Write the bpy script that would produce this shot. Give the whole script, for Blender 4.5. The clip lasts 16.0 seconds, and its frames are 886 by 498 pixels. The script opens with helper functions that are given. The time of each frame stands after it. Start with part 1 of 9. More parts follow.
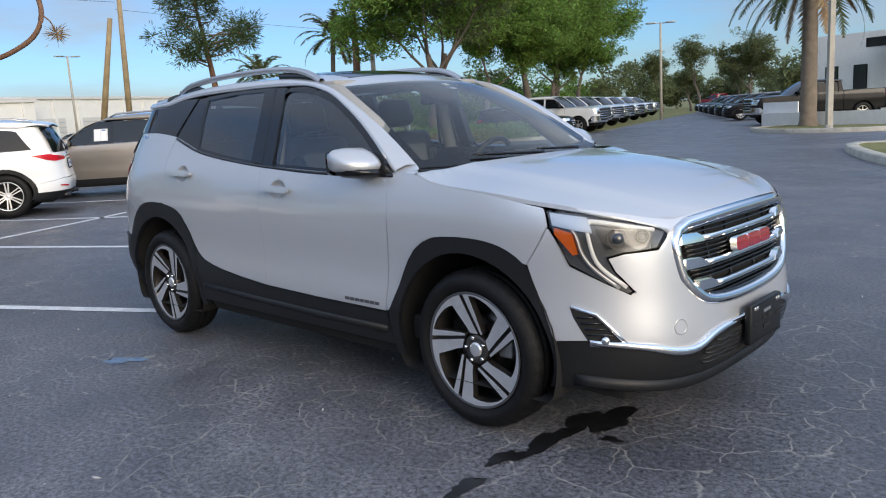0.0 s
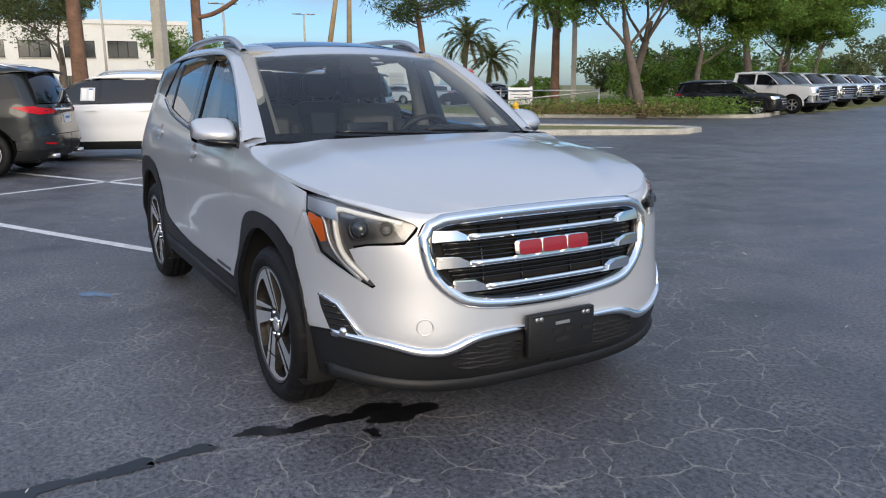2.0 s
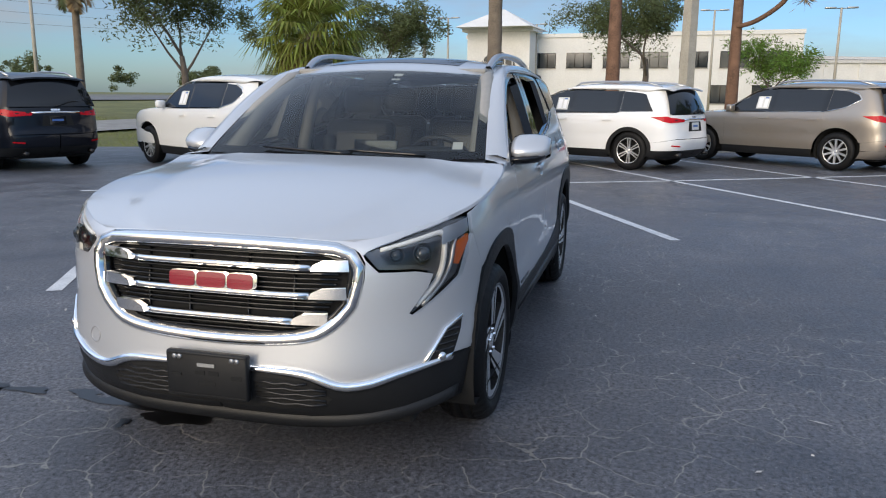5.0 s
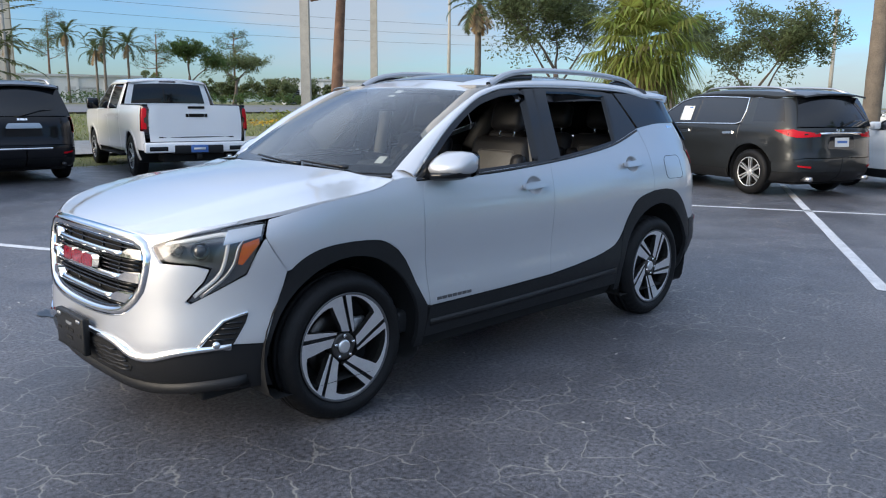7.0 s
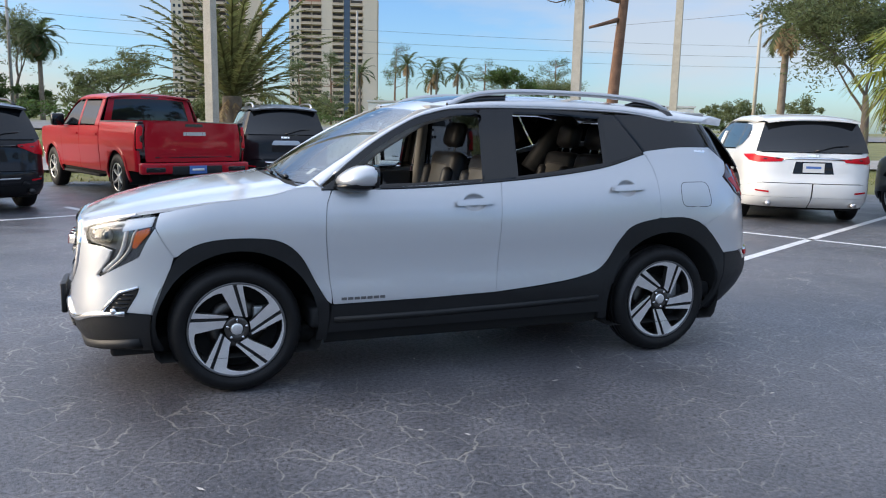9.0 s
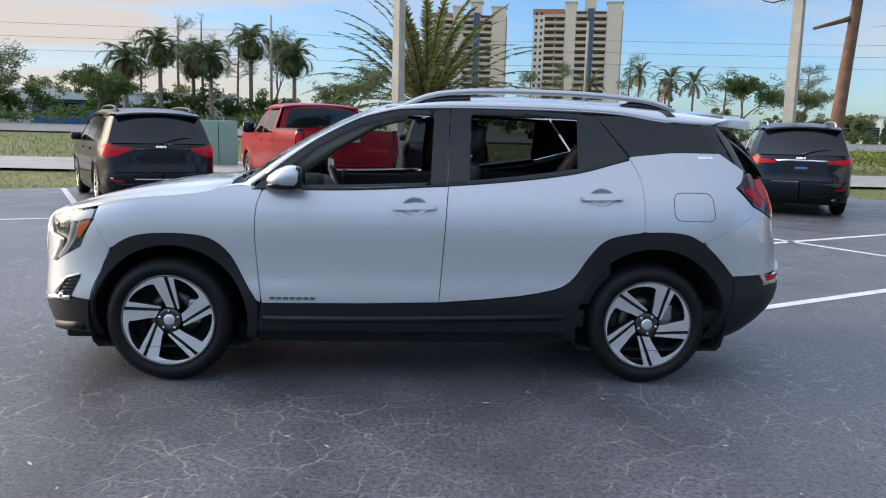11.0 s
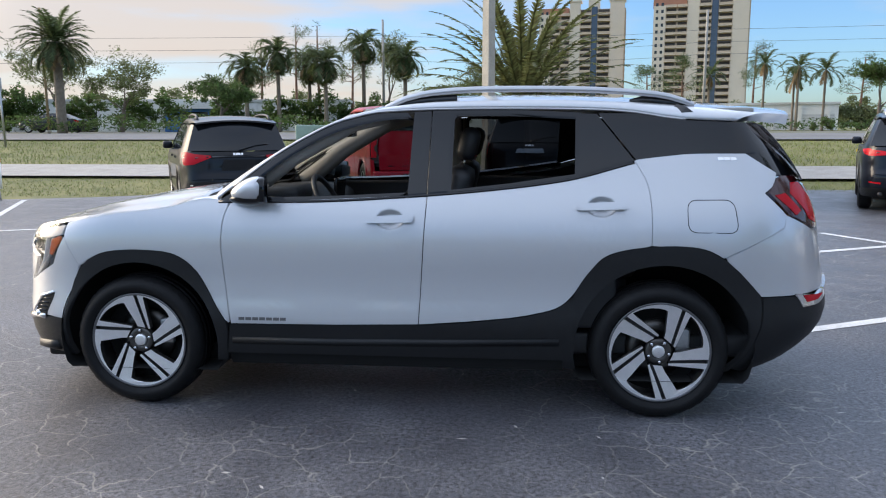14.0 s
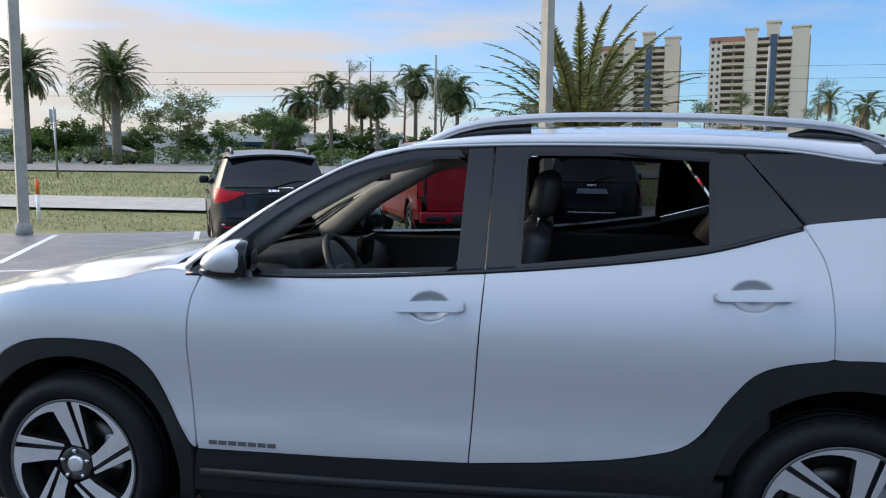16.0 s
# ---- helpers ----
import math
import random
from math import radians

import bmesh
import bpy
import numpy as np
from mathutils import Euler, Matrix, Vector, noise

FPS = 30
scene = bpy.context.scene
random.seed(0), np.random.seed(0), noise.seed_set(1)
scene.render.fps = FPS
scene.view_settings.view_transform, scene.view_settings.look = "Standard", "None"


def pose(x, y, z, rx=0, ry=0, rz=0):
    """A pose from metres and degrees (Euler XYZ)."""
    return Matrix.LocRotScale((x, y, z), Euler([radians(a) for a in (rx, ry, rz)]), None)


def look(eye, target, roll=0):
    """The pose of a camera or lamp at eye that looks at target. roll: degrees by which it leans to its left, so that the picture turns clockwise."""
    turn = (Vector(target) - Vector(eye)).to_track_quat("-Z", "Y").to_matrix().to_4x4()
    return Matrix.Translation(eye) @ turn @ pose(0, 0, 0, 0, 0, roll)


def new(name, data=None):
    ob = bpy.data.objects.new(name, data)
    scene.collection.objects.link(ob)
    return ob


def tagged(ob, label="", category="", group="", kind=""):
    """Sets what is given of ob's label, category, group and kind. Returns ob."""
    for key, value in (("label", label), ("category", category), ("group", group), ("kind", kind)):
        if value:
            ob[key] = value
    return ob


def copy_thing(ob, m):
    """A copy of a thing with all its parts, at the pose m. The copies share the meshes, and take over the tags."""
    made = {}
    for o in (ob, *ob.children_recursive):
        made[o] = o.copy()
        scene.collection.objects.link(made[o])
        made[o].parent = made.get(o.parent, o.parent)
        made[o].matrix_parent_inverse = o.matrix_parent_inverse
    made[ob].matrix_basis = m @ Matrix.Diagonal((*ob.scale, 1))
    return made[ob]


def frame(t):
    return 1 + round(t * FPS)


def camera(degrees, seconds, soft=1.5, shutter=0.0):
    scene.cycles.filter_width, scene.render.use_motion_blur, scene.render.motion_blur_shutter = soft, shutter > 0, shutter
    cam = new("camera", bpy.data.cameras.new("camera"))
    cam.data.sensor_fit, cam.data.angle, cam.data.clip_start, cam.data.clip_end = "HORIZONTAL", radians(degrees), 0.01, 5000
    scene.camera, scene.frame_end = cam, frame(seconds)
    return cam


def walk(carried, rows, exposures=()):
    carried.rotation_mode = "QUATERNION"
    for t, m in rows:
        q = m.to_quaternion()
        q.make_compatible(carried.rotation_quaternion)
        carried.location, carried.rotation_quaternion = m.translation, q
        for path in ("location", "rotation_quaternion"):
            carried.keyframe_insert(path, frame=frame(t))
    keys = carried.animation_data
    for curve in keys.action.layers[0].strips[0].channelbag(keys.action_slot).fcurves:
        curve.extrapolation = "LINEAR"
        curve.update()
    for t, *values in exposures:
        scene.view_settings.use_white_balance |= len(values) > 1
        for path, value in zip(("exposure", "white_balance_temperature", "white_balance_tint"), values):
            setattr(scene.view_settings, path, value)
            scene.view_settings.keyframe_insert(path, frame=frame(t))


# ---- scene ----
cam = camera(59.6, 16.0, soft=1.1)
PATH = [
    (0, (3.522, -3.268, 1.365), (2.152, -1.853, 1.021), -3.3),
    (0.5, (3.741, -2.963, 1.371), (2.316, -1.606, 1.011), -3.0),
    (1, (4.084, -2.666, 1.36), (2.585, -1.397, 0.983), -2.2),
    (1.5, (4.354, -2.29, 1.352), (2.762, -1.147, 0.953), -1.3),
    (2, (4.572, -1.856, 1.373), (2.874, -0.884, 0.961), -0.5),
    (2.5, (4.829, -1.385, 1.372), (3.021, -0.633, 0.967), -0.1),
    (3, (4.907, -0.848, 1.37), (3.014, -0.344, 0.966), -0.3),
    (3.5, (4.941, -0.297, 1.377), (2.998, -0.05, 0.975), -0.2),
    (4, (4.873, 0.277, 1.367), (2.912, 0.273, 0.97), -0.2),
    (4.2, (4.828, 0.519, 1.411), (2.87, 0.417, 1.016), -0.1),
    (6.3, (3.985, 2.911, 1.439), (2.359, 1.81, 1.059), 0.9),
    (6.5, (3.833, 3.103, 1.471), (2.269, 1.914, 1.095), 0.8),
    (7, (3.483, 3.632, 1.466), (2.093, 2.243, 1.097), 0.6),
    (7.5, (3.056, 4.074, 1.45), (1.842, 2.527, 1.084), 0.5),
    (8, (2.64, 4.471, 1.463), (1.599, 2.802, 1.097), 0.9),
    (8.2, (2.468, 4.645, 1.463), (1.499, 2.931, 1.111), 0.9),
    (10.3, (0.675, 5.191, 1.434), (0.338, 3.245, 1.12), 1.6),
    (10.5, (0.489, 5.221, 1.429), (0.218, 3.265, 1.118), 1.5),
    (11, (0.119, 5.175, 1.439), (-0.01, 3.202, 1.136), 1.5),
    (11.5, (-0.183, 5.016, 1.465), (-0.187, 3.039, 1.163), 1.5),
    (12, (-0.469, 4.899, 1.465), (-0.375, 2.924, 1.164), 1.4),
    (12.5, (-0.576, 4.801, 1.474), (-0.42, 2.83, 1.174), 1.1),
    (13, (-0.603, 4.76, 1.474), (-0.417, 2.792, 1.172), 0.6),
    (13.5, (-0.612, 4.747, 1.473), (-0.425, 2.779, 1.169), 0.1),
    (14, (-0.615, 4.741, 1.473), (-0.439, 2.773, 1.164), -0.1),
    (14.5, (-0.621, 4.716, 1.47), (-0.444, 2.748, 1.164), 0.1),
    (15, (-0.576, 4.477, 1.442), (-0.374, 2.508, 1.155), 0.2),
    (15.5, (-0.499, 4.043, 1.461), (-0.251, 2.074, 1.207), 0.4),
    (16, (-0.442, 3.459, 1.504), (-0.139, 1.495, 1.283), 0.6),
]
walk(cam, [(t, look(eye, target, roll)) for t, eye, target, roll in PATH], [(0, -0.26, 6300, 8), (2.5, -0.36, 6400, 9), (4, -0.48, 6400, 8), (7, 0.02, 6300, 8), (8, 0.26, 6500, 9), (11, 0.22, 6600, 9), (14, 0.3, 6650, 9), (16, 0.2, 6400, 8)])

# ---- world and light ----
SUN_DIR = Vector((0.92, -0.24, 0.34)).normalized()


def build_world():
    world = bpy.data.worlds.new("sky")
    scene.world = world
    world.use_nodes = True
    nt = world.node_tree
    nt.nodes.clear()
    out = nt.nodes.new("ShaderNodeOutputWorld")
    bg = nt.nodes.new("ShaderNodeBackground")
    sky = nt.nodes.new("ShaderNodeTexSky")
    sky.sky_type, sky.sun_disc = "NISHITA", False
    sky.sun_elevation = math.asin(SUN_DIR.z)
    sky.sun_rotation = math.atan2(SUN_DIR.x, SUN_DIR.y)
    sky.air_density, sky.dust_density, sky.ozone_density = 1.0, 0.8, 2.5
    co = nt.nodes.new("ShaderNodeTexCoord")
    flat = nt.nodes.new("ShaderNodeMapping")
    flat.inputs["Scale"].default_value = (1.0, 1.0, 4.5)
    puff = nt.nodes.new("ShaderNodeTexNoise")
    puff.inputs["Scale"].default_value = 2.1
    puff.inputs["Detail"].default_value = 9.0
    puff.inputs["Roughness"].default_value = 0.55
    ramp = nt.nodes.new("ShaderNodeValToRGB")
    ramp.color_ramp.elements[0].position, ramp.color_ramp.elements[1].position = 0.47, 0.68
    tone = nt.nodes.new("ShaderNodeMixRGB")
    cloud = nt.nodes.new("ShaderNodeRGB")
    cloud.outputs[0].default_value = (2.9, 2.95, 3.15, 1)
    amount = nt.nodes.new("ShaderNodeMath")
    amount.operation = "MULTIPLY"
    amount.inputs[1].default_value = 0.7
    ln = nt.links.new
    ln(co.outputs["Generated"], flat.inputs["Vector"])
    ln(flat.outputs["Vector"], puff.inputs["Vector"])
    ln(puff.outputs["Fac"], ramp.inputs["Fac"])
    ln(ramp.outputs["Color"], amount.inputs[0])
    ln(amount.outputs[0], tone.inputs["Fac"])
    blue = nt.nodes.new("ShaderNodeMixRGB")
    blue.blend_type, blue.inputs["Fac"].default_value = "MULTIPLY", 1.0
    blue.inputs["Color2"].default_value = (0.56, 0.72, 0.95, 1)
    ln(sky.outputs["Color"], blue.inputs["Color1"])
    ln(blue.outputs["Color"], tone.inputs["Color1"])
    ln(cloud.outputs[0], tone.inputs["Color2"])
    # a warm cloud bank on the side of the low sun
    aim = nt.nodes.new("ShaderNodeVectorMath")
    aim.operation = "DOT_PRODUCT"
    aim.inputs[1].default_value = Vector((0.66, -0.72, 0.22)).normalized()
    ln(co.outputs["Generated"], aim.inputs[0])
    streak = nt.nodes.new("ShaderNodeMapping")
    streak.inputs["Scale"].default_value = (1.0, 1.0, 7.0)
    wisp = nt.nodes.new("ShaderNodeTexNoise")
    wisp.inputs["Scale"].default_value, wisp.inputs["Detail"].default_value = 2.6, 9.0
    ln(co.outputs["Generated"], streak.inputs["Vector"])
    ln(streak.outputs["Vector"], wisp.inputs["Vector"])
    edge = nt.nodes.new("ShaderNodeMath")
    edge.operation = "MULTIPLY_ADD"
    edge.inputs[1].default_value = 0.8
    ln(wisp.outputs["Fac"], edge.inputs[0])
    ln(aim.outputs["Value"], edge.inputs[2])
    bank = nt.nodes.new("ShaderNodeMapRange")
    bank.interpolation_type = "SMOOTHSTEP"
    bank.inputs["From Min"].default_value, bank.inputs["From Max"].default_value = 1.22, 1.42
    bank.inputs["To Max"].default_value = 0.9
    ln(edge.outputs[0], bank.inputs["Value"])
    warm = nt.nodes.new("ShaderNodeMixRGB")
    warm.inputs["Color2"].default_value = (3.3, 2.9, 2.65, 1)
    ln(bank.outputs[0], warm.inputs["Fac"])
    ln(tone.outputs["Color"], warm.inputs["Color1"])
    # the high cloud deck overhead is brighter than the sky near the horizon
    sep = nt.nodes.new("ShaderNodeSeparateXYZ")
    ln(co.outputs["Generated"], sep.inputs[0])
    lift = nt.nodes.new("ShaderNodeMapRange")
    lift.interpolation_type = "SMOOTHSTEP"
    lift.inputs["From Min"].default_value, lift.inputs["From Max"].default_value = 0.19, 0.55
    lift.inputs["To Min"].default_value, lift.inputs["To Max"].default_value = 0.0, 0.85
    ln(sep.outputs["Z"], lift.inputs["Value"])
    # blue gap in the clouds at the zenith
    gap = nt.nodes.new("ShaderNodeMapRange")
    gap.interpolation_type = "SMOOTHSTEP"
    gap.inputs["From Min"].default_value, gap.inputs["From Max"].default_value = 0.45, 0.85
    gap.inputs["To Min"].default_value, gap.inputs["To Max"].default_value = 1.0, 0.6
    ln(sep.outputs["Z"], gap.inputs["Value"])
    much = nt.nodes.new("ShaderNodeMath")
    much.operation = "MULTIPLY"
    ln(lift.outputs[0], much.inputs[0])
    ln(gap.outputs[0], much.inputs[1])
    deck = nt.nodes.new("ShaderNodeMixRGB")
    # brighter towards the low sun, dimmer away from it
    way = nt.nodes.new("ShaderNodeVectorMath")
    way.operation = "DOT_PRODUCT"
    way.inputs[1].default_value = Vector((0.88, -0.47, 0.0))
    ln(co.outputs["Generated"], way.inputs[0])
    tilt = nt.nodes.new("ShaderNodeMapRange")
    tilt.inputs["From Min"].default_value, tilt.inputs["From Max"].default_value = -0.8, 0.8
    tilt.inputs["To Min"].default_value, tilt.inputs["To Max"].default_value = 0.62, 1.55
    ln(way.outputs["Value"], tilt.inputs["Value"])
    pale = nt.nodes.new("ShaderNodeVectorMath")
    pale.operation = "SCALE"
    pale.inputs[0].default_value = (6.2, 7.3, 9.4)
    ln(tilt.outputs[0], pale.inputs["Scale"])
    ln(pale.outputs["Vector"], deck.inputs["Color2"])
    ln(much.outputs[0], deck.inputs["Fac"])
    ln(warm.outputs["Color"], deck.inputs["Color1"])
    # glow of the veiled sun
    near = nt.nodes.new("ShaderNodeVectorMath")
    near.operation = "DOT_PRODUCT"
    near.inputs[1].default_value = Vector((0.88, -0.36, 0.36)).normalized()
    ln(co.outputs["Generated"], near.inputs[0])
    halo = nt.nodes.new("ShaderNodeMapRange")
    halo.interpolation_type = "SMOOTHSTEP"
    halo.inputs["From Min"].default_value, halo.inputs["From Max"].default_value = 0.80, 1.0
    ln(near.outputs["Value"], halo.inputs["Value"])
    glow = nt.nodes.new("ShaderNodeMixRGB")
    glow.inputs["Color2"].default_value = (15.0, 12.6, 10.2, 1)
    ln(halo.outputs[0], glow.inputs["Fac"])
    ln(deck.outputs["Color"], glow.inputs["Color1"])
    ln(glow.outputs["Color"], bg.inputs["Color"])
    bg.inputs["Strength"].default_value = 0.2
    ln(bg.outputs["Background"], out.inputs["Surface"])


build_world()
sun = new("sun", bpy.data.lights.new("sun", "SUN"))
sun.data.energy, sun.data.angle, sun.data.color = 2.6, radians(34), (1.0, 0.86, 0.70)
sun.matrix_world = look((0, 0, 30), Vector((0, 0, 30)) - SUN_DIR)

# ---- materials ----
def mat(name, color, rough=0.5, metal=0.0, var=0.0, scale=8.0, bump=0.0, bump_scale=60.0, coat=0.0, spec=0.5, island=0.0, obj=0.0, tint=None):
    """A principled surface with colour variation at two scales and fine relief."""
    m = bpy.data.materials.new(name)
    m.use_nodes = True
    nt = m.node_tree
    p = nt.nodes["Principled BSDF"]
    p.inputs["Base Color"].default_value = (*color, 1)
    p.inputs["Roughness"].default_value = rough
    p.inputs["Metallic"].default_value = metal
    p.inputs["Coat Weight"].default_value = coat
    p.inputs["Coat Roughness"].default_value = 0.03
    p.inputs["Specular IOR Level"].default_value = spec
    ln = nt.links.new
    co = nt.nodes.new("ShaderNodeTexCoord")
    last = None
    if var > 0:
        big = nt.nodes.new("ShaderNodeTexNoise")
        big.inputs["Scale"].default_value, big.inputs["Detail"].default_value = scale, 6
        small = nt.nodes.new("ShaderNodeTexNoise")
        small.inputs["Scale"].default_value, small.inputs["Detail"].default_value = scale * 9, 4
        ln(co.outputs["Object"], big.inputs["Vector"])
        ln(co.outputs["Object"], small.inputs["Vector"])
        add = nt.nodes.new("ShaderNodeMath")
        add.operation = "ADD"
        ln(big.outputs["Fac"], add.inputs[0])
        ln(small.outputs["Fac"], add.inputs[1])
        ramp = nt.nodes.new("ShaderNodeMapRange")
        ramp.inputs["From Min"].default_value, ramp.inputs["From Max"].default_value = 0.65, 1.35
        ramp.inputs["To Min"].default_value, ramp.inputs["To Max"].default_value = 0.0, 1.0
        ln(add.outputs[0], ramp.inputs["Value"])
        mix = nt.nodes.new("ShaderNodeMixRGB")
        t2 = tint or tuple(c * (1 + var) for c in color)
        mix.inputs["Color1"].default_value = (*[c * (1 - var) for c in color], 1)
        mix.inputs["Color2"].default_value = (*t2, 1)
        ln(ramp.outputs["Result"], mix.inputs["Fac"])
        last = mix.outputs["Color"]
        rr = nt.nodes.new("ShaderNodeMapRange")
        rr.inputs["To Min"].default_value, rr.inputs["To Max"].default_value = max(0.02, rough * 0.85), min(1, rough * 1.12)
        ln(small.outputs["Fac"], rr.inputs["Value"])
        ln(rr.outputs["Result"], p.inputs["Roughness"])
    for amount, node, socket in ((island, "ShaderNodeNewGeometry", "Random Per Island"), (obj, "ShaderNodeObjectInfo", "Random")):
        if amount > 0:
            src = nt.nodes.new(node)
            hsv = nt.nodes.new("ShaderNodeHueSaturation")
            val = nt.nodes.new("ShaderNodeMapRange")
            val.inputs["To Min"].default_value, val.inputs["To Max"].default_value = 1 - amount, 1 + amount
            hue = nt.nodes.new("ShaderNodeMapRange")
            hue.inputs["To Min"].default_value, hue.inputs["To Max"].default_value = 0.5 - 0.05 * amount, 0.5 + 0.03 * amount
            ln(src.outputs[socket], val.inputs["Value"])
            ln(src.outputs[socket], hue.inputs["Value"])
            ln(val.outputs["Result"], hsv.inputs["Value"])
            ln(hue.outputs["Result"], hsv.inputs["Hue"])
            if last:
                ln(last, hsv.inputs["Color"])
            else:
                hsv.inputs["Color"].default_value = (*color, 1)
            last = hsv.outputs["Color"]
    if last:
        ln(last, p.inputs["Base Color"])
    if bump > 0:
        nz = nt.nodes.new("ShaderNodeTexNoise")
        nz.inputs["Scale"].default_value, nz.inputs["Detail"].default_value = bump_scale, 5
        ln(co.outputs["Object"], nz.inputs["Vector"])
        b = nt.nodes.new("ShaderNodeBump")
        b.inputs["Strength"].default_value, b.inputs["Distance"].default_value = bump, 0.01
        ln(nz.outputs["Fac"], b.inputs["Height"])
        ln(b.outputs["Normal"], p.inputs["Normal"])
    return m


def glass_mat(name, tint, gloss_rough=0.01, ior=1.5):
    """Thin pane: tinted see-through with a fresnel gloss."""
    m = bpy.data.materials.new(name)
    m.use_nodes = True
    nt = m.node_tree
    nt.nodes.clear()
    out, mix = nt.nodes.new("ShaderNodeOutputMaterial"), nt.nodes.new("ShaderNodeMixShader")
    tr, gl, fr = nt.nodes.new("ShaderNodeBsdfTransparent"), nt.nodes.new("ShaderNodeBsdfGlossy"), nt.nodes.new("ShaderNodeFresnel")
    tr.inputs["Color"].default_value = (*tint, 1)
    gl.inputs["Roughness"].default_value = gloss_rough
    gl.inputs["Color"].default_value = (1, 1, 1, 1)
    fr.inputs["IOR"].default_value = ior
    nt.links.new(fr.outputs[0], mix.inputs[0])
    nt.links.new(tr.outputs[0], mix.inputs[1])
    nt.links.new(gl.outputs[0], mix.inputs[2])
    nt.links.new(mix.outputs[0], out.inputs["Surface"])
    return m


def paint_mat(name, color, metal=0.5, rough=0.32, flake=0.05, coat=1.0):
    m = mat(name, color, rough, metal, coat=coat, spec=0.5 if min(color) > 0.2 else 0.12)
    nt = m.node_tree
    p = nt.nodes["Principled BSDF"]
    co = nt.nodes.new("ShaderNodeTexCoord")
    nz = nt.nodes.new("ShaderNodeTexNoise")
    nz.inputs["Scale"].default_value, nz.inputs["Detail"].default_value = 900, 2
    dust = nt.nodes.new("ShaderNodeTexNoise")
    dust.inputs["Scale"].default_value, dust.inputs["Detail"].default_value = 3, 8
    mix = nt.nodes.new("ShaderNodeMixRGB")
    mix.inputs["Color1"].default_value = (*[c * (1 - flake) for c in color], 1)
    mix.inputs["Color2"].default_value = (*[min(1, c * (1 + flake)) for c in color], 1)
    rr = nt.nodes.new("ShaderNodeMapRange")
    rr.inputs["To Min"].default_value, rr.inputs["To Max"].default_value = 0.02, 0.09
    ln = nt.links.new
    ln(co.outputs["Object"], nz.inputs["Vector"])
    ln(co.outputs["Object"], dust.inputs["Vector"])
    ln(nz.outputs["Fac"], mix.inputs["Fac"])
    ln(mix.outputs["Color"], p.inputs["Base Color"])
    ln(dust.outputs["Fac"], rr.inputs["Value"])
    ln(rr.outputs["Result"], p.inputs["Coat Roughness"])
    return m


